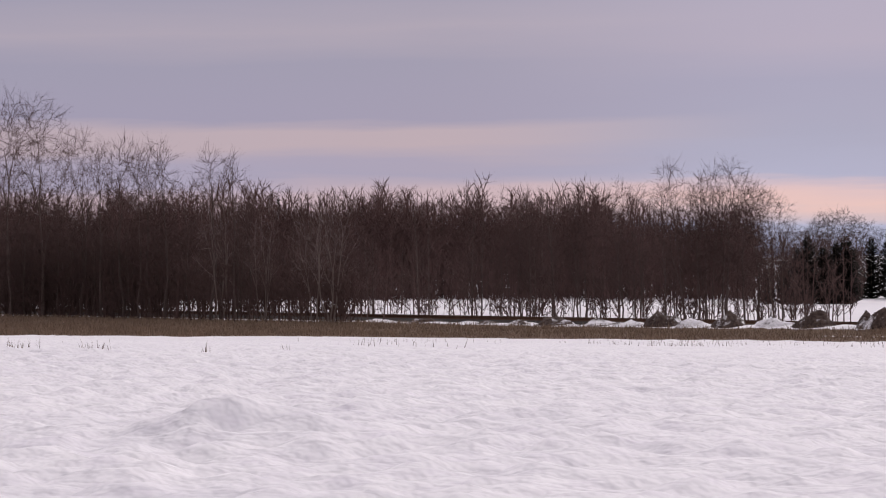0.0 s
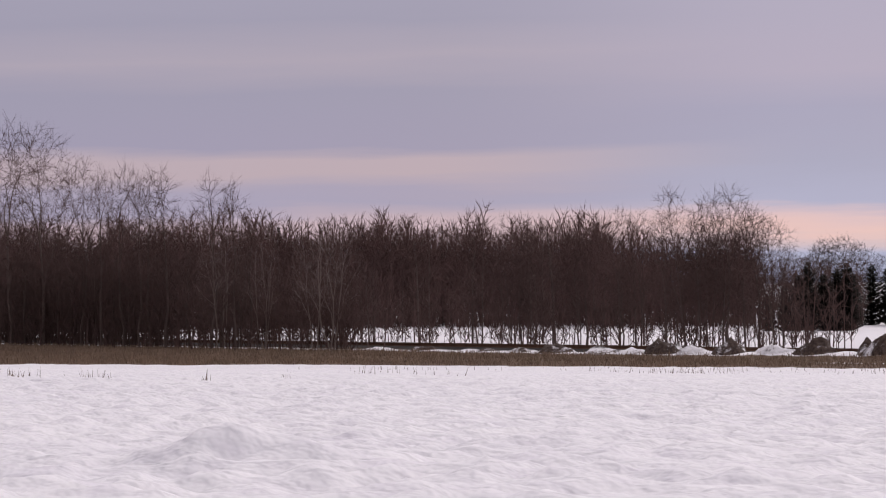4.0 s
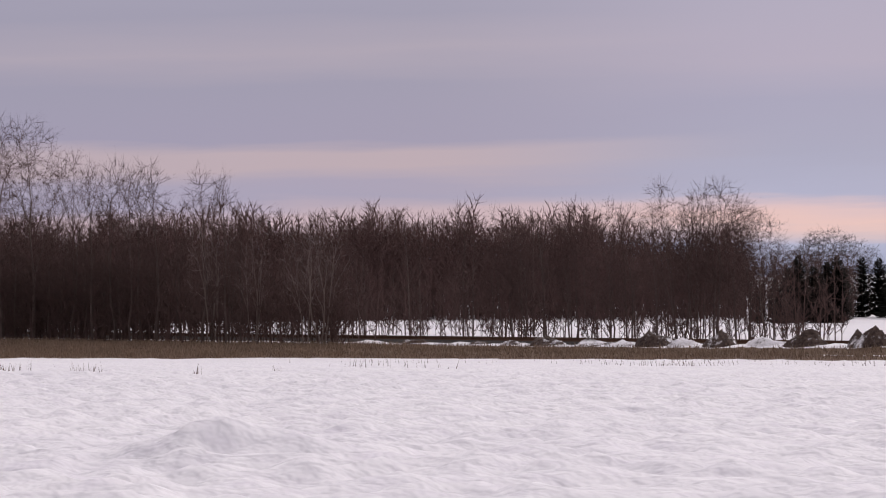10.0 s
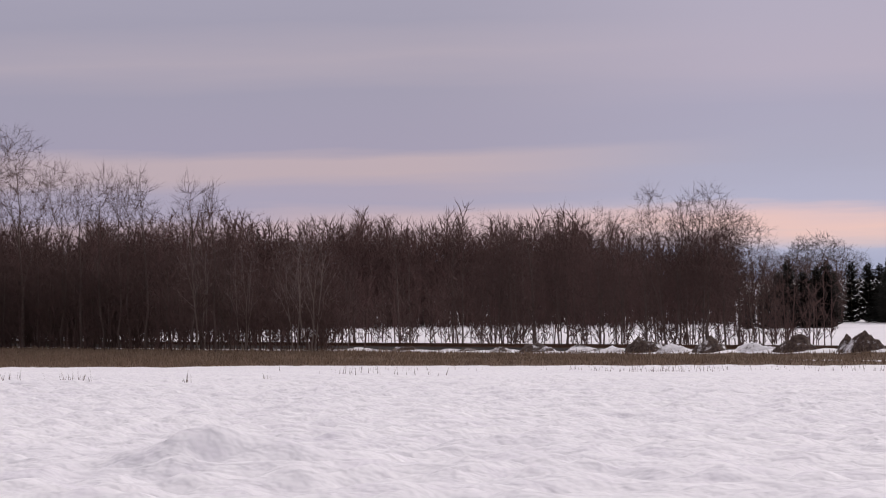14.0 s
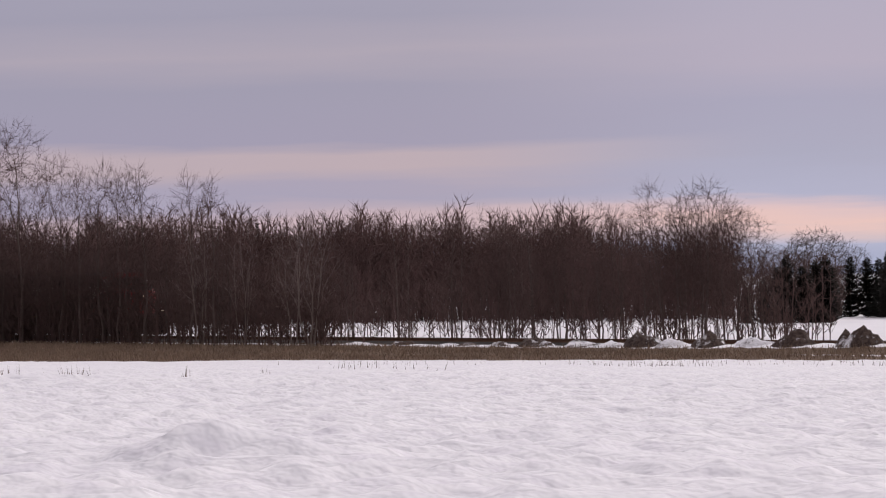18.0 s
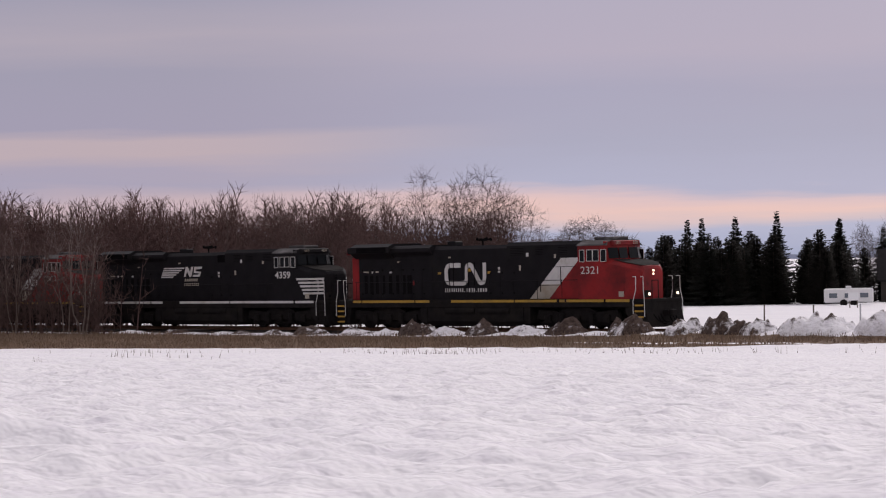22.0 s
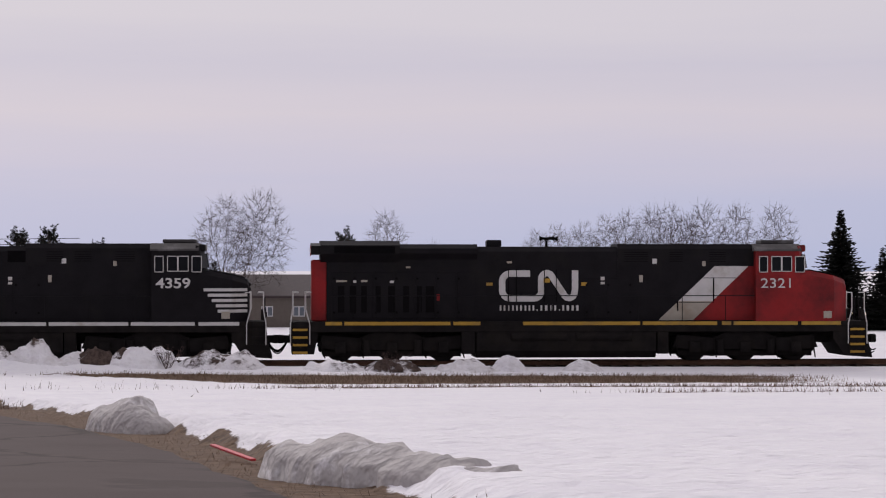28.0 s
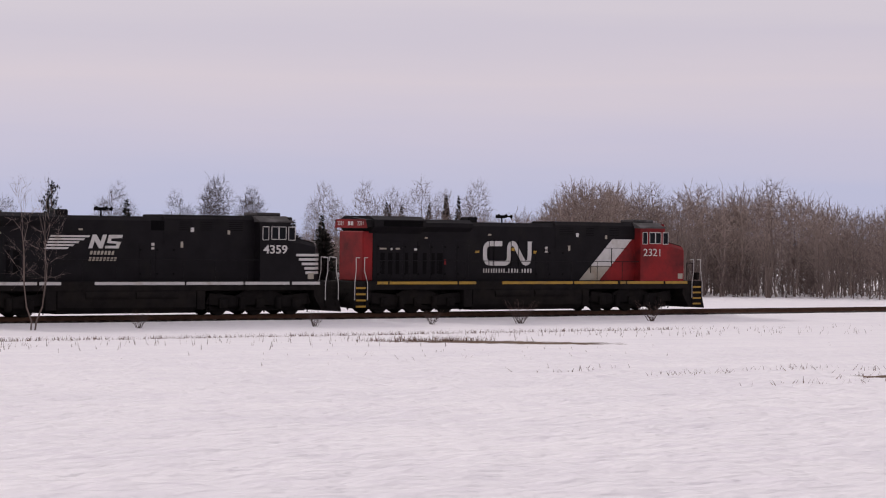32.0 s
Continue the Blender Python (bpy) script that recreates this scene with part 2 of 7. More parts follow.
def snow_material(name, dirty=False, grime=0.6):
    m = bpy.data.materials.new(name)
    m.use_nodes = True
    nt = m.node_tree
    b = nt.nodes["Principled BSDF"]
    geo = nt.nodes.new("ShaderNodeNewGeometry")
    big = node(nt, "ShaderNodeTexNoise", Scale=0.35, Detail=5.0, Roughness=0.6)
    fine = node(nt, "ShaderNodeTexNoise", Scale=6.0, Detail=5.0, Roughness=0.65)
    for n in (big, fine):
        nt.links.new(geo.outputs["Position"], n.inputs["Vector"])
    c = ramp(nt, big.outputs[0], [(0.3, (0.82, 0.80, 0.825)), (0.7, (0.89, 0.87, 0.88))])
    # violet-grey mottling: the snow's grain, and the shade of its dents painted in
    grain_shade = node(nt, "ShaderNodeTexNoise", Scale=2.2, Detail=4.0, Roughness=0.55)
    nt.links.new(geo.outputs["Position"], grain_shade.inputs["Vector"])
    c = mix(nt, ramp(nt, grain_shade.outputs[0], [(0.48, (0, 0, 0)), (0.72, (0.32, 0.32, 0.32))]), c, (0.72, 0.67, 0.75))
    c = mix(nt, ramp(nt, fine.outputs[0], [(0.56, (0, 0, 0)), (0.8, (0.4, 0.4, 0.4))]), c, (0.70, 0.65, 0.70))
    attr = nt.nodes.new("ShaderNodeAttribute")
    attr.attribute_name = "bare"
    patch = node(nt, "ShaderNodeTexNoise", Scale=1.3, Detail=6.0, Roughness=0.7)
    nt.links.new(geo.outputs["Position"], patch.inputs["Vector"])
    soil = ramp(nt, fine.outputs[0], [(0.25, (0.05, 0.033, 0.024)), (0.5, (0.13, 0.083, 0.054)), (0.75, (0.22, 0.148, 0.095))])
    k = math_node(nt, "ADD", attr.outputs["Fac"], math_node(nt, "MULTIPLY", math_node(nt, "SUBTRACT", patch.outputs[0], 0.5), 1.3))
    k = ramp(nt, k, [(0.46, (0, 0, 0)), (0.56, (1, 1, 1))])
    if dirty:
        k2 = node(nt, "ShaderNodeTexNoise", Scale=2.2 if grime < 0 else 1.6, Detail=7.0, Roughness=0.72)
        tc = nt.nodes.new("ShaderNodeTexCoord")
        nt.links.new(tc.outputs["Object"], k2.inputs["Vector"])
        info = nt.nodes.new("ShaderNodeObjectInfo")
        lift = math_node(nt, "ADD", k2.outputs[0], math_node(nt, "MULTIPLY", math_node(nt, "SUBTRACT", info.outputs["Random"], grime), 0.16))
        grey = ramp(nt, lift, [(0.44, (0, 0, 0)), (0.66, (1, 1, 1))] if grime < 0 else [(0.40, (0, 0, 0)), (0.70, (1, 1, 1))])
        # on plowed banks this grey paints in their shaded side along with grit
        c = mix(nt, math_node(nt, "MULTIPLY", grey, 0.66 if grime < 0 else 0.70), c, (0.27, 0.235, 0.205) if grime < 0 else (0.55, 0.51, 0.50))
        k = ramp(nt, math_node(nt, "ADD", attr.outputs["Fac"], math_node(nt, "MULTIPLY", math_node(nt, "SUBTRACT", k2.outputs[0], 0.5), 2.2)),
                 [(0.44, (0, 0, 0)), (0.70, (1, 1, 1))])
        soil = ramp(nt, fine.outputs[0], [(0.3, (0.036, 0.025, 0.021)), (0.7, (0.125, 0.09, 0.076))])
    c = mix(nt, k, c, soil)
    nt.links.new(c, b.inputs["Base Color"])
    b.inputs["Roughness"].default_value = 0.75
    b.inputs["Specular IOR Level"].default_value = 0.06
    bn = node(nt, "ShaderNodeBump", Strength=1.0, Distance=0.12 if dirty else 0.075)
    clump = node(nt, "ShaderNodeTexNoise", Scale=4.5, Detail=2.0, Roughness=0.5)
    nt.links.new(geo.outputs["Position"], clump.inputs["Vector"])
    nt.links.new(clump.outputs[0], bn.inputs["Height"])
    nt.links.new(bn.outputs[0], b.inputs["Normal"])
    return m


def asphalt_material():
    m = bpy.data.materials.new("worn_cracked_asphalt")
    m.use_nodes = True
    nt = m.node_tree
    b = nt.nodes["Principled BSDF"]
    geo = nt.nodes.new("ShaderNodeNewGeometry")
    big = node(nt, "ShaderNodeTexNoise", Scale=0.45, Detail=5.0, Roughness=0.6)
    fine = node(nt, "ShaderNodeTexNoise", Scale=45.0, Detail=3.0, Roughness=0.7)
    for n in (big, fine):
        nt.links.new(geo.outputs["Position"], n.inputs["Vector"])
    c = ramp(nt, big.outputs[0], [(0.3, (0.070, 0.054, 0.051)), (0.7, (0.100, 0.078, 0.074))])
    c = mix(nt, math_node(nt, "MULTIPLY", fine.outputs[0], 0.5), c, (0.125, 0.100, 0.092))
    warp = node(nt, "ShaderNodeTexNoise", Scale=0.8, Detail=4.0, Roughness=0.6)
    nt.links.new(geo.outputs["Position"], warp.inputs["Vector"])
    add = nt.nodes.new("ShaderNodeVectorMath")
    add.operation = "MULTIPLY_ADD"
    nt.links.new(warp.outputs["Color"], add.inputs[0])
    add.inputs[1].default_value = (1.6, 1.6, 0)
    nt.links.new(geo.outputs["Position"], add.inputs[2])
    vor = nt.nodes.new("ShaderNodeTexVoronoi")
    vor.feature = "DISTANCE_TO_EDGE"
    vor.inputs["Scale"].default_value = 0.11
    nt.links.new(add.outputs[0], vor.inputs["Vector"])
    crack = ramp(nt, vor.outputs["Distance"], [(0.0, (1, 1, 1)), (0.006, (0.7, 0.7, 0.7)), (0.012, (0, 0, 0))])
    damp = ramp(nt, big.outputs[0], [(0.60, (0, 0, 0)), (0.66, (1, 1, 1))])
    c = mix(nt, math_node(nt, "MULTIPLY", damp, 0.45), c, (0.045, 0.038, 0.036))
    c = mix(nt, math_node(nt, "MULTIPLY", crack, 0.6), c, (0.03, 0.026, 0.024))
    nt.links.new(c, b.inputs["Base Color"])
    b.inputs["Roughness"].default_value = 0.85
    b.inputs["Specular IOR Level"].default_value = 0.08
    bn = node(nt, "ShaderNodeBump", Strength=0.3, Distance=0.01)
    nt.links.new(fine.outputs[0], bn.inputs["Height"])
    nt.links.new(bn.outputs[0], b.inputs["Normal"])
    return m


M["snow"] = snow_material("settled_old_snow")
M["dirtyshadysnow"] = snow_material("grey_plowed_snow", dirty=True)
M["grimysnow"] = snow_material("dirty_icy_snow", dirty=True, grime=-0.25)
M["asphalt"] = asphalt_material()


# ---- mesh helpers ----
def part(name, bm, mat, parent=None, label="", smooth=False):
    """Links a bmesh as one mesh object, under a thing or a part."""
    me = bpy.data.meshes.new(name)
    bm.to_mesh(me)
    bm.free()
    if smooth:
        me.shade_smooth()
    me.materials.append(M[mat] if isinstance(mat, str) else mat)
    ob = new(name, me)
    ob.parent = parent
    if label:
        ob["label"] = label
    return ob


def mesh_part(name, verts, faces, mat, parent=None, label="", smooth=False):
    me = bpy.data.meshes.new(name)
    me.from_pydata(verts, [], faces)
    if smooth:
        me.shade_smooth()
    me.materials.append(M[mat] if isinstance(mat, str) else mat)
    ob = new(name, me)
    ob.parent = parent
    if label:
        ob["label"] = label
    return ob


def thing(name, m, label, category, group="", kind=""):
    """An empty at the base of a thing, which parents its parts."""
    ob = new(name)
    ob.empty_display_size = 0.2
    ob.matrix_basis = m
    return tagged(ob, label, category, group, kind)


def box(bm, x0, x1, y0, y1, z0, z1, bevel=0.0):
    vs = [bm.verts.new((x, y, z)) for x in (x0, x1) for y in (y0, y1) for z in (z0, z1)]
    fs = [bm.faces.new([vs[i] for i in f]) for f in ((0, 1, 3, 2), (4, 6, 7, 5), (0, 4, 5, 1), (2, 3, 7, 6), (0, 2, 6, 4), (1, 5, 7, 3))]
    if bevel:
        es = list({e for f in fs for e in f.edges})
        bmesh.ops.bevel(bm, geom=es, offset=bevel, segments=1, affect="EDGES")
    return bm


def rod(bm, p, q, r0, r1=None, n=8, caps=True):
    """A straight tapered rod from p to q."""
    r1 = r0 if r1 is None else r1
    p, q = Vector(p), Vector(q)
    w = (q - p).normalized()
    u = w.orthogonal().normalized()
    v = w.cross(u)
    a = [bm.verts.new(p + r0 * (math.cos(2 * math.pi * i / n) * u + math.sin(2 * math.pi * i / n) * v)) for i in range(n)]
    b = [bm.verts.new(q + r1 * (math.cos(2 * math.pi * i / n) * u + math.sin(2 * math.pi * i / n) * v)) for i in range(n)]
    for i in range(n):
        bm.faces.new((a[i], a[(i + 1) % n], b[(i + 1) % n], b[i]))
    if caps:
        bm.faces.new(a[::-1])
        bm.faces.new(b)
    return bm


def pipe(bm, points, r, n=6):
    for p, q in zip(points, points[1:]):
        rod(bm, p, q, r, n=n)
    return bm


def prism(bm, poly, y0, y1):
    """A side outline of (x, z) points drawn out from y0 to y1."""
    a = [bm.verts.new((x, y0, z)) for x, z in poly]
    b = [bm.verts.new((x, y1, z)) for x, z in poly]
    n = len(poly)
    bm.faces.new(a)
    bm.faces.new(b[::-1])
    for i in range(n):
        bm.faces.new((a[i], b[i], b[(i + 1) % n], a[(i + 1) % n]))
    bmesh.ops.recalc_face_normals(bm, faces=bm.faces[:])
    return bm


def loft(bm, rings):
    """Skin over closed rings of equal length, with capped ends."""
    vs = [[bm.verts.new(p) for p in ring] for ring in rings]
    n = len(rings[0])
    for a, b in zip(vs, vs[1:]):
        for i in range(n):
            bm.faces.new((a[i], a[(i + 1) % n], b[(i + 1) % n], b[i]))
    bm.faces.new(vs[0][::-1])
    bm.faces.new(vs[-1])
    bmesh.ops.recalc_face_normals(bm, faces=bm.faces[:])
    return bm


def letters(name, text, size, m, mat, parent, label="", bold=0.0):
    """Flat raised lettering as a mesh: the text is centred at m, its face towards m's z axis."""
    cu = bpy.data.curves.new(name, "FONT")
    cu.body, cu.size, cu.extrude, cu.offset, cu.align_x, cu.align_y = text, size, 0.004, bold, "CENTER", "CENTER"
    tmp = bpy.data.objects.new(name, cu)
    me = bpy.data.meshes.new_from_object(tmp)
    bpy.data.objects.remove(tmp)
    bpy.data.curves.remove(cu)
    me.transform(m)
    me.materials.clear()
    me.materials.append(M[mat])
    ob = new(name, me)
    ob.parent = parent
    if label:
        ob["label"] = label
    return ob


# ---- the land ----
ROAD_Y = np.array([-30, 0, 17, 32, 40, 50, 66, 81, 86, 92.5, 99, 114])
ROAD_WEST = np.array([-4.6, -5.0, -5.9, -9.0, -12.5, -17.0, -23.5, -29.4, -31.8, -35.0, -40.0, -54.0])
ROAD_EAST = np.array([1.6, 1.4, 0.6, -1.6, -3.15, -5.7, -10.1, -15.4, -21.0, -28.4, -33.0, -47.0])
VERGE_Y, VERGE = [30, 38, 50, 62, 74, 80, 87, 93], [1.3, 1.5, 2.3, 2.2, 0.8, 0.5, 1.6, 2.0]      # width of bare ground by the road's east edge
LAND_Y = [-9000, -60, 12, 82, 92, 94.5, 103, 130, 200, 450, 9000]
LAND_Z = [2.6, 2.6, 2.2, -0.45, -0.5, -0.55, -0.55, -0.6, -1.3, -9, -9]
TRACK_Y = 97.25
# height of the plowed ridge beside the track, along the track
RIDGE_X = [-200, -130, -110, -96, -92, -84, -72, -64, -56, -44, -38.5, -37, -25.5, -23.5, -20, -12, -8, -5, 0, 3, 8, 16, 30]
RIDGE_H = [0.10, 0.12, 0.16, 0.25, 0.30, 0.42, 0.55, 0.70, 0.78, 0.90, 0.60, 0, 0, 0.3, 0.75, 0.78, 0.65, 0.48, 0.30, 0.22, 0.16, 0.12, 0.05]


def road_side(y, edge):
    return np.interp(y, ROAD_Y, edge)


def bare_land(x, y):
    """Height of the land without its snow."""
    z = np.interp(y + np.where(y < 82, 0.3, 0.0) * np.maximum(0, -x - 55), LAND_Y, LAND_Z)
    up = np.interp(y, [80, 90, 103, 114], [0, 1, 1, 0])
    near = np.exp(-((x + 33) / 22.0) ** 2)
    return z + up * near * (0.03 - z)


def smooth(a, b, x):
    t = np.clip((x - a) / (b - a), 0, 1)
    return t * t * (3 - 2 * t)


def from_road(x, y):
    """Metres beyond the asphalt's edge, measured square to it; side: -1 on the road's west side."""
    west, east = road_side(y, ROAD_WEST), road_side(y, ROAD_EAST)
    lw = np.interp(y, ROAD_Y, np.gradient(ROAD_WEST, ROAD_Y))
    le = np.interp(y, ROAD_Y, np.gradient(ROAD_EAST, ROAD_Y))
    a, b = (west - x) / np.sqrt(1 + lw * lw), (x - east) / np.sqrt(1 + le * le)
    return np.maximum(a, b), np.where(a > b, -1.0, 1.0)


def bumps(x, y, s, seed, octaves=4):
    """Fractal unevenness at the places x, y (arrays or numbers)."""
    x, y = np.broadcast_arrays(np.asarray(x, float), np.asarray(y, float))
    v = [noise.fractal((a * s, b * s, seed), 0.9, 2.1, octaves) for a, b in zip(x.ravel(), y.ravel())]
    return np.array(v).reshape(x.shape)


def land(x, y, rough=True):
    """Height of the snow's surface."""
    x, y = np.broadcast_arrays(np.asarray(x, float), np.asarray(y, float))
    z = bare_land(x, y)
    e, side = from_road(x, y)
    verge = np.where(side < 0, -0.25 + 2.25 * smooth(82, 88, y), np.interp(y, VERGE_Y, VERGE))
    wob = 0.35 * bumps(x, y, 0.5, 7.0) if rough else 0.0
    cover = smooth(verge - 0.15, verge + 0.4, e + wob)
    shoulder = smooth(-24, -14, x)
    cover = cover * (1 - smooth(93.9 + 0.9 * shoulder, 94.9 + 0.8 * shoulder, y + wob * 1.2) * (1 - smooth(100.5, 103, y)))
    z = z - 0.10 + 0.26 * cover
    # plowed bank and heap on the road's west side
    along = smooth(6, 22, y) * (1 - smooth(31, 39, y)) * (side < 0) * cover
    z = z + along * (0.84 + 0.25 * bumps(0 * x, y, 0.3, 3.0)) * np.exp(-((e - 1.75) / 1.25) ** 2)
    z = z + 0.85 * cover * np.exp(-((x + 18.8) / 4.2) ** 2 - ((y - 44.5) / 7.5) ** 2)
    z = z + 0.35 * cover * (side < 0) * np.exp(-((e - 5.0) / 3.0) ** 2) * smooth(40, 50, y) * (1 - smooth(78, 88, y))
    # low drifts in the field
    u, w = -0.82 * (x + 16.8) + 0.57 * (y - 11.6), 0.57 * (x + 16.8) + 0.82 * (y - 11.6)
    z = z + 0.24 * np.exp(-(u / 0.40) ** 2 - (w / 0.62) ** 2) + 0.10 * np.exp(-((u + 0.1) / 0.36) ** 2 - ((w - 0.75) / 0.5) ** 2)
    z = z + 0.22 * shoulder * np.exp(-((y - 94.5) / 0.75) ** 2)
    # the plowed ridge along the track
    ridge = 0.75 * np.interp(x, RIDGE_X, RIDGE_H) * smooth(0.4, 2.4, e)
    z = z + ridge * (np.exp(-((y - 92.5) / 0.95) ** 2) * (1 + (0.6 * bumps(x, 0 * y, 0.35, 21.0, 3) if rough else 0.0)) + 0.24 * np.exp(-((y - 91.2) / 1.3) ** 2))
    if rough:
        far = cover * (1 - smooth(75, 140, y))
        quiet = 1 - 0.72 * smooth(-14, 8, x)
        z = z + far * quiet * (0.035 * bumps(x, y, 0.75, 1.0, 1) + 0.06 * bumps(x, y, 0.16, 2.0, 2) + 0.02 * bumps(x, y, 0.42, 8.0, 1))
        # melted cups and crusts, half a metre across
        z = z + far * quiet * (1 - 0.6 * smooth(45, 85, np.hypot(x, y))) * (0.105 * bumps(x, y, 2.1, 4.0, 2) - 0.05 * np.abs(bumps(x, y, 1.2, 6.0, 1)))
    return z


def floor_z(x, y):
    return float(land(x, y))


STRIP_X, STRIP_NEAR = [-220, -160, -120, -108, -99.5, -92, -85, -79, -72, -66, -60], [38, 50, 66.5, 71.5, 76, 78, 79.8, 81.2, 83, 85.5, 88.5]


def bare_amount(x, y):
    """How far the snow has gone: 1 is bare brown grass."""
    e, side = from_road(x, y)
    wave = 0.7 * np.sin(x * 0.11) + 0.5 * np.sin(x * 0.29 + 1)
    near = np.interp(x, STRIP_X, STRIP_NEAR)
    west = 1 - smooth(-64, -58, x)
    v = 0.98 * west * smooth(near - 0.6, near + 0.8, y + wave * 0.3) * (1 - smooth(91.0, 91.9, y + wave * 0.3))
    v = v - 0.75 * smooth(-83, -74, x) * np.exp(-((y - 88.1 + 0.3 * wave) / 0.75) ** 2)        # a tongue of snow in the grass
    v = np.maximum(v, 0.92 * (1 - smooth(-54, -43, x)) * smooth(88.7, 89.3, y) * (1 - smooth(91.0, 91.7, y)))
    v = np.maximum(v, 0.40 * smooth(-24, -18, x) * (1 - smooth(-9, -6, x)) * np.exp(-((y - 88.6 + 0.3 * wave) / 0.6) ** 2))
    v = np.maximum(v, 0.95 * smooth(-11, -5, x) * (1 - smooth(12, 26, x)) * smooth(88.4 - 4.5 * smooth(-8, 1, x), 89.2 - 4.5 * smooth(-8, 1, x), y + wave * 0.4) * (1 - smooth(89.8, 90.5, y)))
    v = np.maximum(v, 0.85 * smooth(-3, 3, x) * (1 - smooth(26, 60, x)) * np.exp(-((y - 81.0 + wave * 0.5) / 0.9) ** 2))
    east = smooth(-8, 4, x) * (1 - smooth(62, 90, x))
    v = np.maximum(v, east * 0.60 * np.exp(-((y - 79.5 + wave * 0.5) / 0.8) ** 2))
    v = np.maximum(v, smooth(6, 12, x) * (1 - smooth(26, 42, x)) * 0.55 * np.exp(-((y - 68.0 + wave * 0.6) / 1.2) ** 2))
    u, w = -0.215 * (x - 46.0) - 0.977 * (y - 57.5), 0.977 * (x - 46.0) - 0.215 * (y - 57.5)
    v = np.maximum(v, 0.85 * np.exp(-(u / 8.0) ** 4 - (w / 1.9) ** 2))
    v = np.maximum(v, 0.95 * np.exp(-((x - 25.9) / 0.75) ** 2 - ((y - 23.5) / 0.7) ** 2))
    verge = np.interp(y, VERGE_Y, VERGE)
    v = np.maximum(v, np.where((y < 93) & (side > 0), 0.95 * (1 - smooth(verge - 0.2, verge + 0.35, e)), 0))
    v = np.maximum(v, np.where((y < 93) & (side < 0), 0.95 * smooth(82, 88, y) * (1 - smooth(1.9, 2.4, e)), 0))
    return np.maximum(v, np.where((y > 94.8 + 0.7 * smooth(-24, -14, x)) & (y < 100.6), 0.75, 0))


def grow(a, b, step, limit, ratio):
    out = list(np.arange(a, b, step))
    while out[-1] < limit:
        out.append(out[-1] + (out[-1] - out[-2]) * ratio)
    return out


def make_ground():
    xs = grow(-44, 36, 0.145, 130, 1.013)
    xs = [-88 - v for v in grow(-44, -43.5, 0.145, 84, 1.013)[1:]][::-1] + xs
    lo, hi = xs[0], xs[-1]
    xs = [lo - 2 ** k for k in range(13, 2, -1)] + xs + [hi + 2 ** k for k in range(3, 14)]
    ys = [-6000, -2000, -600, -200, -60, -20, -5] + grow(6, 40, 0.145, 104, 1.010)
    y = ys[-1]
    step = 1.0
    while y < 9000:
        step *= 1.16
        y += step
        ys.append(y)
    gx, gy = np.meshgrid(np.array(xs), np.array(ys))
    gz = land(gx, gy)
    verts = np.stack([gx, gy, gz], -1).reshape(-1, 3).tolist()
    bare = np.where((gy > 0) & (gy < 110) & (np.abs(gx) < 300), bare_amount(gx, gy), 0.0).ravel().tolist()
    n = len(xs)
    faces = [(j * n + i, j * n + i + 1, (j + 1) * n + i + 1, (j + 1) * n + i) for j in range(len(ys) - 1) for i in range(n - 1)]
    ob = mesh_part("ground", verts, faces, "snow", smooth=True)
    at = ob.data.attributes.new("bare", "FLOAT", "POINT")
    at.data.foreach_set("value", bare)
    return tagged(ob, "old settled snow field with strips of bare brown grass", "ground", kind="structure")


ground = make_ground()


def make_road():
    ys = np.arange(-28, 114, 1.0)
    verts, faces = [], []
    for i, y in enumerate(ys):
        w, e = float(road_side(y, ROAD_WEST)), float(road_side(y, ROAD_EAST))
        for k in range(13):
            o = k / 6 - 1
            x = w + (e - w) * k / 12
            if k in (0, 12):
                x += 0.15 * float(bumps(x, y, 0.6, 11.0))
            verts.append((x, y, float(bare_land(x, y)) + 0.01 + 0.04 * (1 - o * o)))
        if i:
            for k in range(12):
                q = (i - 1) * 13 + k
                faces.append((q, q + 1, q + 14, q + 13))
    ob = mesh_part("road", verts, faces, "asphalt", smooth=True)
    return tagged(ob, "worn grey asphalt road with cracks and damp patches", "road", kind="structure")


make_road()


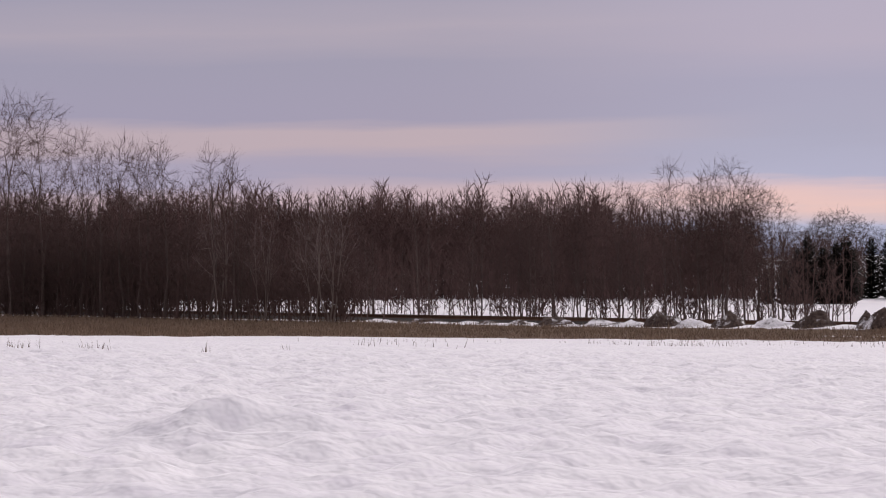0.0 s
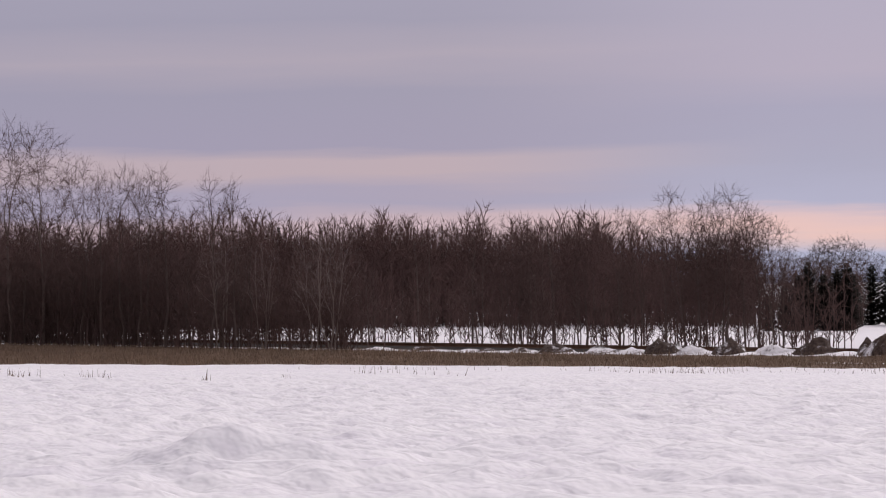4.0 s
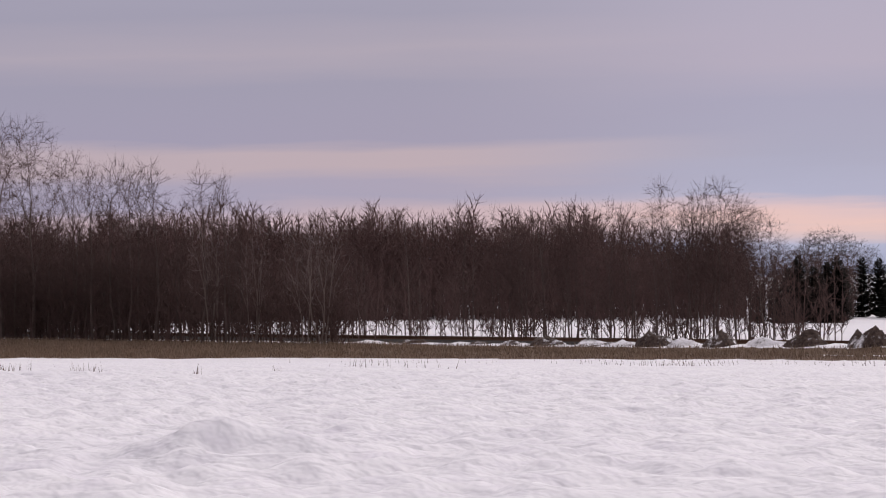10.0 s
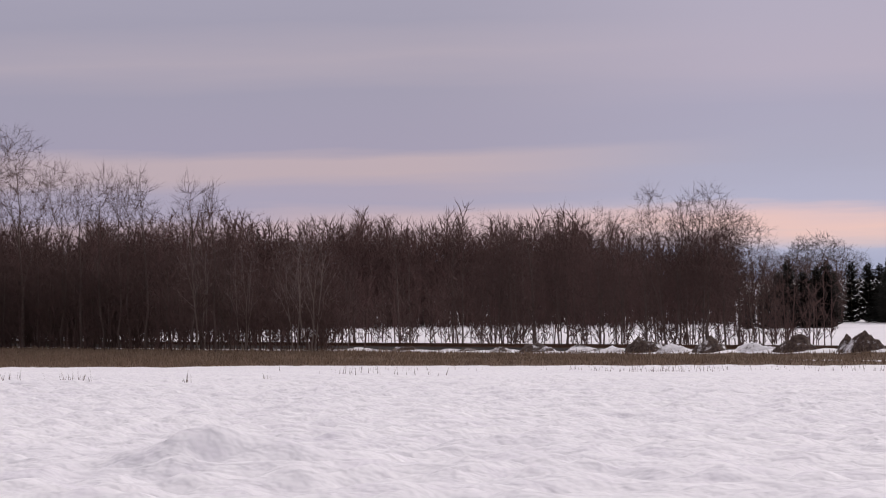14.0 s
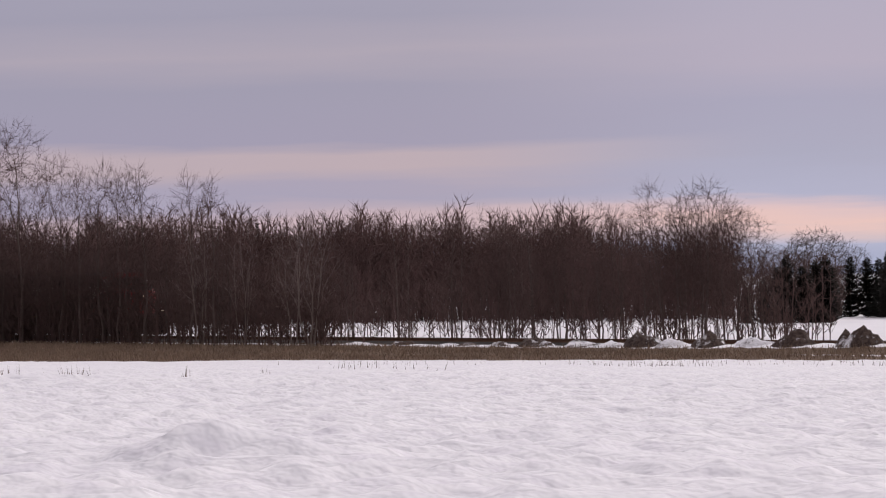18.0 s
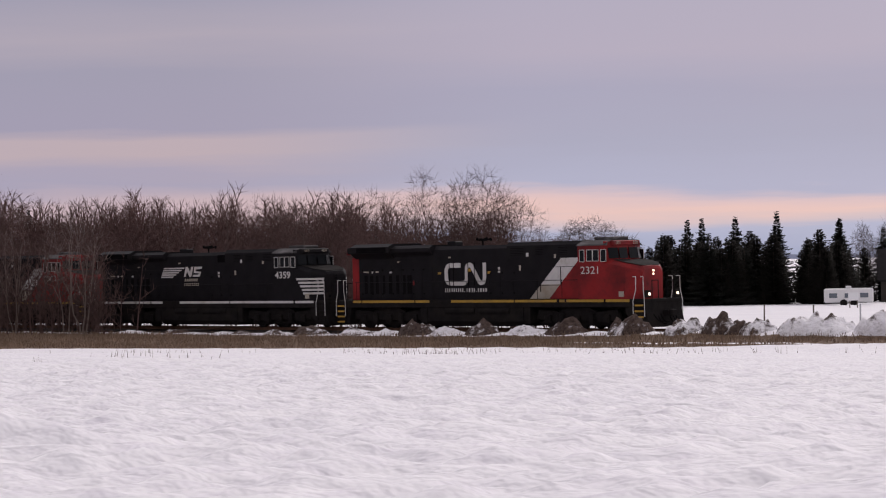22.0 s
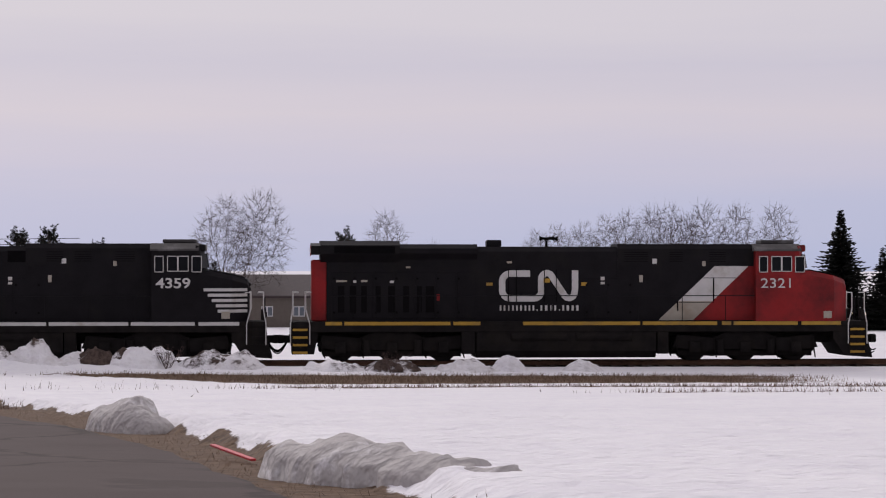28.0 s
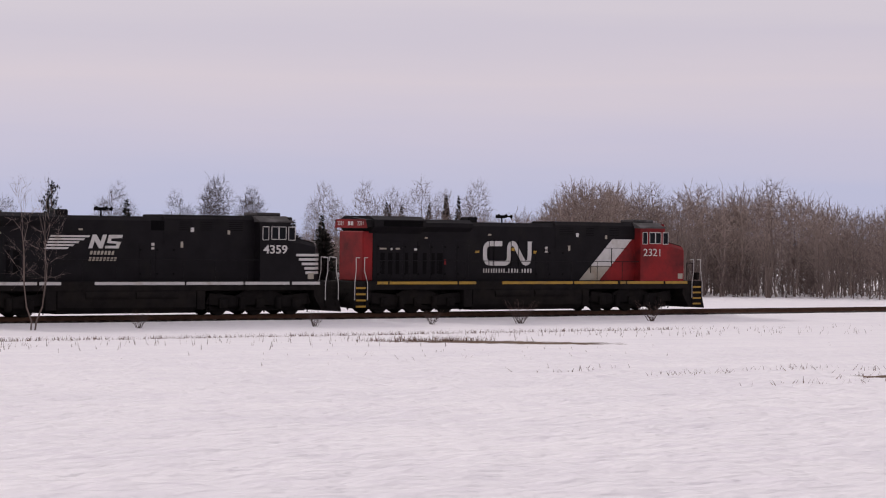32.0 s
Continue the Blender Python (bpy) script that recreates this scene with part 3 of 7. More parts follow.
# ---- the railway ----
def make_railway():
    bed = thing("railway_track", pose(0, TRACK_Y, 0), "single railway track on dark ballast with steel rails", "railway", kind="structure")
    xs = np.arange(-480, 481, 2.0)
    prof = [(-4.2, -0.62), (-2.6, -0.30), (-1.4, -0.24), (1.4, -0.24), (2.6, -0.30), (4.2, -0.62)]
    verts, faces = [], []
    for i, x in enumerate(xs):
        for k, (y, z) in enumerate(prof):
            verts.append((x, y + 0.12 * math.sin(x * 1.7 + k), z + 0.03 * math.sin(x * 2.3 + 2 * k)))
        if i:
            for k in range(5):
                q = (i - 1) * 6 + k
                faces.append((q, q + 6, q + 7, q + 1))
    mesh_part("ballast", verts, faces, "ballast", bed, smooth=True)
    for y in (-0.75, 0.75):
        bm = bmesh.new()
        prism_x = [(-0.07, -0.17), (0.07, -0.17), (0.07, -0.15), (0.015, -0.12), (0.015, -0.04), (0.036, -0.03), (0.036, 0.0), (-0.036, 0.0), (-0.036, -0.03), (-0.015, -0.04), (-0.015, -0.12), (-0.07, -0.15)]
        loft(bm, [[(x, y + a, z) for a, z in prism_x] for x in (-480, 0, 480)])
        part("rail", bm, "rust", bed, "rusty steel rail with a worn bright head")
    bm = bmesh.new()
    box(bm, -0.11, 0.11, -1.28, 1.28, -0.33, -0.165)
    tie = part("tie", bm, "tie", bed)
    for k in range(-140, 150):
        t = tie if k == -140 else tie.copy()
        if t is not tie:
            scene.collection.objects.link(t)
        t.location = (k * 0.62 + 0.03 * math.sin(k * 3.1), 0.03 * math.sin(k * 1.9), 0)
    return bed


make_railway()


# ---- locomotives ----
# Local axes: x ahead, y to the engine's left (the far side), z up from the rail.
SILL_Z, HOOD = 1.60, 1.02


def mirror(poly, s):
    return [(x, s * y, z) for x, y, z in poly]


def windows(parent, x0, side_y, frame_mat, dark):
    """The row of cab side windows: two fixed panes at the ends, a sliding pair between."""
    s = 1 if side_y > 0 else -1
    for a, b, lo in ((x0, x0 + 0.36, 3.55), (x0 + 0.50, x0 + 1.34, 3.58), (x0 + 1.46, x0 + 1.86, 3.55)):
        bm = bmesh.new()
        y0, y1 = sorted((side_y, side_y + s * 0.02))
        for q in ((a, b, lo, lo + 0.03), (a, b, 4.17, 4.20), (a, a + 0.03, lo, 4.2), (b - 0.03, b, lo, 4.2)):
            box(bm, q[0], q[1], y0, y1, q[2], q[3])
        if b - a > 0.6:
            box(bm, (a + b) / 2 - 0.03, (a + b) / 2 + 0.03, y0, y1, lo, 4.2)
        fr = part("window_frame", bm, frame_mat, parent, "thin pale window frame")
        bm = bmesh.new()
        y0, y1 = sorted((side_y, side_y + s * 0.008))
        box(bm, a + 0.03, b - 0.03, y0, y1, lo + 0.03, 4.17)
        part("pane", bm, "glass", fr)


def emblem_wordmark(parent, s):
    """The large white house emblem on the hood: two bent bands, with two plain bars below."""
    y = s * (HOOD + 0.004)

    def band(name, pts, w):
        bm = bmesh.new()
        n = len(pts)
        left, right = [], []
        for i, p in enumerate(pts):
            a, b = Vector(pts[max(0, i - 1)]), Vector(pts[min(n - 1, i + 1)])
            d = (b - a).normalized()
            nrm = Vector((-d.y, d.x))
            left.append(Vector(p) + nrm * w / 2)
            right.append(Vector(p) - nrm * w / 2)
        rows = []
        for l, r in zip(left, right):
            rows.append([bm.verts.new((q.x, y + s * d, q.y)) for q, d in ((l, 0), (r, 0), (r, 0.006), (l, 0.006))])
        for a, b in zip(rows, rows[1:]):
            for k in range(4):
                bm.faces.new((a[k], a[(k + 1) % 4], b[(k + 1) % 4], b[k]))
        bm.faces.new(rows[0])
        bm.faces.new(rows[-1][::-1])
        bmesh.ops.recalc_face_normals(bm, faces=bm.faces[:])
        part(name, bm, "white", parent, "white painted emblem band")
    def arc(cx, cz, r, a0, a1, n=6):
        return [(cx + r * math.cos(radians(a0 + (a1 - a0) * k / n)), cz + r * math.sin(radians(a0 + (a1 - a0) * k / n))) for k in range(n + 1)]
    w = 0.26
    first = [(-0.42, 3.50), (-0.8, 3.50)] + arc(-1.22, 3.18, 0.32, 90, 180) + [(-1.54, 2.9)] + arc(-1.22, 2.83, 0.32, 180, 270)
    second = [(-1.22, 2.51), (-0.3, 2.51)] + arc(-0.25, 2.79, 0.28, 270, 360) + [(0.03, 3.2)] + arc(0.27, 3.28, 0.24, 180, 60) + arc(1.15, 2.74, 0.22, 225, 340) + [(1.39, 2.9), (1.39, 3.63)]
    if s > 0:
        first, second = [(-x, z) for x, z in first], [(-x, z) for x, z in second]
    band("emblem", first, w)
    band("emblem", second, w)
    strokes = [(-1.64 + 0.50 * g + 0.16 * k, 0.07) for g in range(3) for k in range(3)] + [(-0.16, 0.05), (0.0, 0.07), (0.18, 0.10), (0.40, 0.07), (0.56, 0.07), (0.74, 0.05), (0.88, 0.07), (1.05, 0.10), (1.25, 0.09), (1.44, 0.09)]
    for a, w in strokes:
        bm = bmesh.new()
        box(bm, a, a + w, *sorted((y, y + s * 0.006)), 2.02, 2.23 if w > 0.06 else 2.07)
        part("lettering_bar", bm, "white", parent)


def truck(parent, cx, number):
    """A three-axle truck with side frames, springs and wheelsets."""
    bm = bmesh.new()
    box(bm, cx - 2.9, cx + 2.9, -0.62, 0.62, 0.36, 1.0, 0.04)
    ob = part("truck_bolster", bm, "under", parent, "grimy bolster and traction motors")
    for s in (-1, 1):
        bm = bmesh.new()
        prism(bm, [(cx - 2.95, 0.55), (cx - 2.75, 1.05), (cx - 1.3, 0.92), (cx - 0.8, 1.16), (cx + 0.8, 1.16), (cx + 1.3, 0.92), (cx + 2.75, 1.05), (cx + 2.95, 0.55), (cx + 1.6, 0.40), (cx + 0.5, 0.48), (cx - 0.5, 0.48), (cx - 1.6, 0.40)],
              s * 0.98, s * 1.18)
        sf = part("side_frame", bm, "under", ob, "cast truck side frame")
        for x in (-2.05, 0.0, 2.05):
            bm = bmesh.new()
            box(bm, cx + x - 0.22, cx + x + 0.22, *sorted((s * 1.18, s * 1.32)), 0.34, 0.78, 0.03)
            rod(bm, (cx + x, s * 1.30, 0.55), (cx + x, s * 1.36, 0.55), 0.13, n=10)
            part("axle_box", bm, "under", ob)
        bm = bmesh.new()
        box(bm, cx - 2.75, cx + 2.75, *sorted((s * 0.88, s * 0.97)), 0.20, 0.44, 0.02)
        part("brake_beam", bm, "under", ob, "grimy brake rigging beam")
        for x in (-2.78, -1.25, 1.25, 2.78):
            bm = bmesh.new()
            pipe(bm, [(cx + x, s * 1.2, 1.0), (cx + x, s * 1.22, 0.5), (cx + x + 0.12, s * 0.95, 0.14)], 0.03, 5)
            part("sand_pipe", bm, "under", ob)
        for x in (-1.02, 1.02):
            bm = bmesh.new()
            rod(bm, (cx + x, s * 1.25, 0.30), (cx + x, s * 1.25, 0.86), 0.16, n=10)
            part("brake_cylinder", bm, "under", ob)
            bm = bmesh.new()
            box(bm, cx + x - 0.35, cx + x - 0.2, *sorted((s * 0.7, s * 0.9)), 0.18, 0.9, 0.02)
            part("brake_shoe", bm, "under", ob)
    for x in (-2.05, 0.0, 2.05):
        bm = bmesh.new()
        for s in (-1, 1):
            rod(bm, (0, s * 0.70, 0), (0, s * 0.84, 0), 0.53, n=20)
            rod(bm, (0, s * 0.66, 0), (0, s * 0.70, 0), 0.56, n=20)
            for k in range(3):
                a = 2 * math.pi * k / 3
                rod(bm, (0.3 * math.cos(a), s * 0.84, 0.3 * math.sin(a)), (0.3 * math.cos(a), s * 0.86, 0.3 * math.sin(a)), 0.06, n=6)
        rod(bm, (0, -0.7, 0), (0, 0.7, 0), 0.09, n=8)
        w = part("wheelset", bm, "under", ob, "dark steel wheels on an axle")
        w.matrix_basis = pose(cx + x, 0, 0.53)
        WHEELS.append((number, w))
    return ob


WHEELS = []


def steps_and_rails(parent, x, ahead, edge):
    """The corner steps and handrails of one end; ahead is 1 at the front end."""
    for s in (-1, 1):
        bm = bmesh.new()
        box(bm, x - 0.34, x + 0.34, *sorted((s * 1.05, s * 1.12)), 0.33, SILL_Z)
        st = part("step_well", bm, "under", parent, "dark corner steps")
        for o in (-0.32, 0.32):
            bm = bmesh.new()
            box(bm, x + o - 0.02, x + o + 0.02, *sorted((s * 1.12, s * 1.52)), 0.35, SILL_Z)
            part("step_side", bm, "under", st)
        for k in range(4):
            bm = bmesh.new()
            z = 0.42 + 0.30 * k
            box(bm, x - 0.30, x + 0.30, *sorted((s * 1.12, s * 1.52)), z - 0.03, z)
            part("tread", bm, "under", st)
        for k in range(4):
            z = 0.42 + 0.30 * k
            bm = bmesh.new()
            box(bm, x - 0.29, x + 0.29, *sorted((s * 1.525, s * 1.54)), z - 0.09, z)
            part("step_edge", bm, edge, st)
        for o, hi in ((-0.38, 2.75), (0.38, 2.75)):
            bm = bmesh.new()
            k = 0.16 * ahead if o * ahead < 0 else -0.1 * ahead
            pipe(bm, [(x + o, s * 1.55, 0.7), (x + o, s * 1.55, 1.5), (x + o + k, s * 1.5, 2.1), (x + o + k, s * 1.5, hi), (x + o + k - 0.22 * ahead, s * 1.45, hi)], 0.021)
            part("handrail", bm, "white", parent, "white painted grab rail")


def hood_doors(parent, x0, x1, n, z0, z1, s):
    """A row of tall access doors with hinges and latches, proud of the hood."""
    w = (x1 - x0) / n
    for k in range(n):
        bm = bmesh.new()
        a = x0 + k * w + 0.04
        box(bm, a, a + w - 0.08, *sorted((s * (HOOD - 0.01), s * (HOOD + 0.018))), z0, z1, 0.012)
        d = part("hood_door", bm, "black", parent)
        for z in (z0 + 0.25, z1 - 0.25):
            bm = bmesh.new()
            box(bm, a + 0.02, a + 0.10, *sorted((s * (HOOD + 0.018), s * (HOOD + 0.04))), z - 0.04, z + 0.04)
            part("hinge", bm, "grille", d)


def grille(parent, x0, x1, z0, z1, s, y=None):
    y = HOOD if y is None else y
    bm = bmesh.new()
    box(bm, x0, x1, *sorted((s * (y - 0.02), s * (y + 0.012))), z0, z1)
    g = part("grille", bm, "grille", parent, "black air intake screen")
    bm = bmesh.new()
    n = max(3, int((z1 - z0) / 0.09))
    for k in range(n):
        z = z0 + (k + 0.5) * (z1 - z0) / n
        box(bm, x0 + 0.02, x1 - 0.02, *sorted((s * (y + 0.012), s * (y + 0.028))), z - 0.012, z + 0.012)
    part("louvre", bm, "grille", g)


def placards(parent, spots, s):
    """Small pale stickers on the hood doors."""
    for x, z, w, h, mat in spots:
        bm = bmesh.new()
        box(bm, x - w / 2, x + w / 2, *sorted((s * (HOOD + 0.019), s * (HOOD + 0.024))), z - h / 2, z + h / 2)
        part("placard", bm, mat, parent)


def cab_shell(parent, cx, body, roof, lower):
    """Cab and nose: cx is the cab's rear wall."""
    f = cx + 1.95                      # foot of the windscreen
    n = f + 1.55                       # the nose's front
    bm = bmesh.new()
    rings = []
    for x, half, top, shoulder in ((cx, 1.52, 4.42, 4.42), (f - 0.22, 1.52, 4.42, 4.42)):
        rings.append([(x, -half, SILL_Z), (x, half, SILL_Z), (x, half, shoulder), (x, half - 0.1, top), (x, -half + 0.1, top), (x, -half, shoulder)])
    loft(bm, rings)
    cab = part("cab", bm, body, parent)
    bm = bmesh.new()                   # roof with sloping flanks
    loft(bm, [[(x, -1.56, 4.40), (x, 1.56, 4.40), (x, 1.50, 4.47), (x, 0.95, 4.70), (x, -0.95, 4.70), (x, -1.50, 4.47)] for x in (cx - 0.06, f - 0.1)])
    part("roof", bm, roof, cab, "grey cab roof with sloping flanks")
    bm = bmesh.new()
    box(bm, cx + 0.4, cx + 1.75, -0.6, 0.6, 4.70, 4.86, 0.04)
    part("roof_unit", bm, "roof_grey", cab, "flat rooftop cooling unit")
    # windscreen wall, swept back at the sides
    bm = bmesh.new()
    ring = lambda x, half, z0, z1, dx: [(x, -half, z0), (x, half, z0), (x + dx, half, z1), (x + dx, -half, z1)]
    loft(bm, [[(f - 0.22, -1.52, 3.3), (f - 0.22, 1.52, 3.3), (f - 0.22, 1.46, 4.62), (f - 0.22, -1.46, 4.62)],
              [(f - 0.02, -1.34, 3.3), (f - 0.02, 1.34, 3.3), (f - 0.12, 1.28, 4.60), (f - 0.12, -1.28, 4.60)],
              [(f + 0.26, -0.75, 3.3), (f + 0.26, 0.75, 3.3), (f + 0.06, 0.72, 4.58), (f + 0.06, -0.72, 4.58)]])
    part("windscreen_wall", bm, lower, cab)
    for s in (-1, 1):
        for p in ([(f + 0.275, s * 0.08), (f + 0.275, s * 0.72)], [(f + 0.25, s * 0.80), (f + 0.02, s * 1.30)]):
            (xa, ya), (xb, yb) = p
            bm = bmesh.new()
            q = [(xa, ya, 3.72), (xb, yb, 3.72), (xb - 0.09, yb * 0.99, 4.28), (xa - 0.09, ya * 0.99, 4.28)]
            vs = [bm.verts.new(v) for v in q] + [bm.verts.new((v[0] + 0.03, v[1] * 1.01, v[2])) for v in q]
            for fc in ((0, 1, 2, 3), (7, 6, 5, 4), (0, 4, 5, 1), (1, 5, 6, 2), (2, 6, 7, 3), (3, 7, 4, 0)):
                bm.faces.new([vs[i] for i in fc])
            bmesh.ops.recalc_face_normals(bm, faces=bm.faces[:])
            part("windscreen", bm, "glass", cab, "dark reflecting windscreen pane")
    # number boards over the windscreen
    bm = bmesh.new()
    box(bm, f - 0.12, f + 0.16, -1.1, 1.1, 4.38, 4.66, 0.05)
    part("number_board_housing", bm, body, cab)
    # nose: tapered in plan, sloping on top
    bm = bmesh.new()
    rings = []
    m = n + 0.3
    for x, half, top in ((f - 0.23, 1.52, 3.66), (f + 0.35, 1.50, 3.64), (m - 0.62, 1.46, 3.46), (m - 0.05, 0.86, 3.30), (m + 0.02, 0.80, 3.16)):
        rings.append([(x, -half, SILL_Z), (x, half, SILL_Z), (x, half, top - 0.22), (x, half - 0.16, top - 0.03), (x, 0, top + 0.02), (x, -half + 0.16, top - 0.03), (x, -half, top - 0.22)])
    loft(bm, rings)
    nose = part("nose", bm, body, parent)
    bm = bmesh.new()                   # anti-glare panel on the nose top
    loft(bm, [[(x, -h, z), (x, h, z), (x, h, z + 0.012), (x, -h, z + 0.012)] for x, h, z in ((f + 0.3, 1.30, 3.655), (m - 0.62, 1.26, 3.475), (m - 0.12, 0.72, 3.335))])
    part("anti_glare_panel", bm, "under", nose, "black anti-glare panel")
    # pilot, ditch lights, coupler
    bm = bmesh.new()
    box(bm, n, n + 1.0, -1.5, 1.5, 1.42, SILL_Z, 0.02)
    part("front_platform", bm, "under", parent)
    bm = bmesh.new()
    prism(bm, [(n + 0.6, 1.42), (n + 1.0, 1.42), (n + 1.05, 0.9), (n + 1.25, 0.14), (n + 0.1, 0.22), (n - 0.35, 0.9), (n - 0.35, 1.42)], -1.45, 1.45)
    part("snow_plow", bm, "under", parent, "black pilot snow plow")
    bm = bmesh.new()
    box(bm, n + 1.0, n + 1.55, -0.14, 0.14, 0.72, 1.02, 0.03)
    box(bm, n + 1.45, n + 1.72, -0.22, 0.22, 0.70, 1.04, 0.05)
    part("coupler", bm, "under", parent)
    bm = bmesh.new()
    box(bm, m - 0.02, m + 0.05, -0.16, 0.16, 2.78, 3.14, 0.02)
    hl = part("headlight_housing", bm, body, nose)
    return nose, hl, f, n


def lit(parent, x, y, z, r, mat):
    bm = bmesh.new()
    rod(bm, (x, y, z), (x + 0.04, y, z), r, n=12)
    part("lamp_lens", bm, mat, parent, "lit round lamp" if mat == "lamp" else "unlit round lamp")


def loco(name, label, style, number, index, lights):
    e = thing(name, pose(0, TRACK_Y, 0), label, "locomotive", "coupled locomotives of the train")
    house = style == "red"
    cx = 8.62 if house else 8.05
    body = "red" if house else "black"
    stripe = "yellow" if house else "white"
    rear = -9.15
    # underframe
    bm = bmesh.new()
    box(bm, rear - 0.85, cx + 3.5, -1.48, 1.48, 1.18, SILL_Z - 0.005, 0.02)
    frame_ob = part("underframe", bm, "under", e)
    for a, b in ((rear + 0.55, rear + 1.2), (rear + 1.3, rear + 5.5), (rear + 5.62, rear + 6.7), (rear + 8.4, rear + 13.1), (rear + 13.2, rear + 16.2), (rear + 16.4, cx - 1.0), (cx - 0.9, cx + 1.7), (cx + 1.85, cx + 3.45)):
        for s in (-1, 1):
            bm = bmesh.new()
            box(bm, a, b, *sorted((s * 1.48, s * 1.50)), 1.45, 1.59)
            part("sill_stripe", bm, stripe, frame_ob)
    # long hood
    bm = bmesh.new()
    loft(bm, [[(x, -HOOD, SILL_Z), (x, HOOD, SILL_Z), (x, HOOD, 4.38), (x, HOOD - 0.2, z), (x, -HOOD + 0.2, z), (x, -HOOD, 4.38)] for x, z in ((rear + 0.6, 4.58), (1.4 + 1.7, 4.58))])
    part("engine_hood", bm, "black", e)
    bm = bmesh.new()
    loft(bm, [[(x, -HOOD - 0.02, SILL_Z), (x, HOOD + 0.02, SILL_Z), (x, HOOD + 0.02, 4.5), (x, HOOD - 0.15, 4.69), (x, -HOOD + 0.15, 4.69), (x, -HOOD - 0.02, 4.5)] for x in (3.1, cx)])
    part("equipment_hood", bm, "black", e)
    bm = bmesh.new()
    box(bm, rear, rear + 0.62, -HOOD, HOOD, SILL_Z, 4.05, 0.05)
    part("hood_end", bm, body, e)
    # flared radiator section with overhanging wings
    bm = bmesh.new()
    loft(bm, [[(x, -0.95, 3.9), (x, 0.95, 3.9), (x, 1.50, 4.28), (x, 1.50, 4.62), (x, 1.05, 4.80), (x, -1.05, 4.80), (x, -1.50, 4.62), (x, -1.50, 4.28)] for x in (rear + 0.35, rear + 3.5)])
    rad = part("radiator_section", bm, "black", e, "black radiator section with overhanging wings")
    bm = bmesh.new()
    loft(bm, [[(x, -0.95, 4.0), (x, 0.95, 4.0), (x, 1.30, 4.3), (x, 1.30, 4.5), (x, 1.0, 4.67), (x, -1.0, 4.67), (x, -1.30, 4.5), (x, -1.30, 4.3)] for x in (rear + 3.5, rear + 6.6)])
    part("exhaust_section", bm, "black", e)
    bm = bmesh.new()
    loft(bm, [[(rear + 0.36, -1.35, 4.25), (rear + 0.36, 1.35, 4.25), (rear + 0.36, 1.35, 4.6), (rear + 0.36, 0, 4.72), (rear + 0.36, -1.35, 4.6)], [(rear - 0.02, -1.35, 4.25), (rear - 0.02, 1.35, 4.25), (rear - 0.02, 1.35, 4.6), (rear - 0.02, 0, 4.72), (rear - 0.02, -1.35, 4.6)]])
    rb = part("rear_board", bm, "black", rad, "black rear number board housing")
    bm = bmesh.new()
    loft(bm, [[(x, -1.42, 4.2), (x, 1.42, 4.2), (x, 1.24, 4.63), (x, -1.24, 4.63)] for x in (rear - 0.026, rear - 0.021)])
    part("board_face", bm, body, rb)
    if house:
        for y, w in ((-0.85, 0.5), (0.85, 0.5)):
            letters("number", number, 0.28, pose(rear - 0.034, y, 4.42, 90, 0, -90), "white", rb)
        for y in (-0.12, 0.12):
            bm = bmesh.new()
            box(bm, rear - 0.034, rear - 0.027, y - 0.09, y + 0.09, 4.33, 4.52)
            part("emblem", bm, "white", rb)
    for s in (-1, 1):
        grille(e, rear + 0.9, rear + 3.3, 4.30, 4.58, s, 1.50)
        hood_doors(e, rear + 0.8, rear + 6.6, 7, SILL_Z + 0.1, 3.55, s)
        hood_doors(e, 1.75, 4.4, 3, SILL_Z + 0.1, 3.3, s)
        for a, w in ((1.05, 0.26), (1.52, 0.26), (1.98, 0.22), (2.55, 0.2), (3.05, 0.26), (3.65, 0.24), (4.2, 0.2), (4.55, 0.34)):
            bm = bmesh.new()
            box(bm, rear + a, rear + a + w, *sorted((s * (HOOD + 0.018), s * (HOOD + 0.028))), 1.95, 3.0, 0.004)
            part("vent_panel", bm, "vent", e, "tall black vent panel")
        for a, b in ((3.35, 4.35), (5.2, 5.75), (6.8, 7.5)) if house else ((2.4, 3.1), (3.9, 4.6), (5.0, 5.7), (6.6, 7.4)):
            grille(e, a, b, 3.95, 4.4, s)
        bm = bmesh.new()               # walkway handrail on stanchions
        pipe(bm, [(rear + 0.7, s * 1.45, 2.62), (cx - 0.05, s * 1.45, 2.62)], 0.018)
        for x in np.arange(rear + 0.8, cx, 1.75):
            rod(bm, (x, s * 1.45, SILL_Z), (x, s * 1.45, 2.62), 0.016, n=5)
        part("walkway_rail", bm, "black", e)
        placards(e, [(rear + 1.2, 3.2, 0.42, 0.08, "cream"), (rear + 1.72, 3.18, 0.12, 0.1, "white"), (rear + 2.1, 3.2, 0.25, 0.08, "cream"), (rear + 3.2, 3.17, 0.16, 0.1, "white"),
                     (rear + 3.85, 3.75, 0.18, 0.07, "cream"), (-1.25, 3.95, 0.2, 0.08, "cream"), (2.5, 3.3, 0.16, 0.14, "white"), (2.5, 3.12, 0.16, 0.1, "white"), (4.05, 3.3, 0.14, 0.28, "cream"), (4.6, 4.0, 0.18, 0.2, "white"), (6.6, 3.9, 0.14, 0.2, "cream")], s)
    if house:
        for s in (-1, 1):
            emblem_wordmark(e, s)
            y0, y1 = sorted((s * (HOOD + 0.022), s * (HOOD + 0.03)))
            bm = bmesh.new()
            prism(bm, [(4.75, 1.63), (6.15, 1.63), (6.95, 2.4), (5.57, 2.4)], y0, y1)
            part("paint_band", bm, "cream", e, "grimy white diagonal paint band")
            bm = bmesh.new()
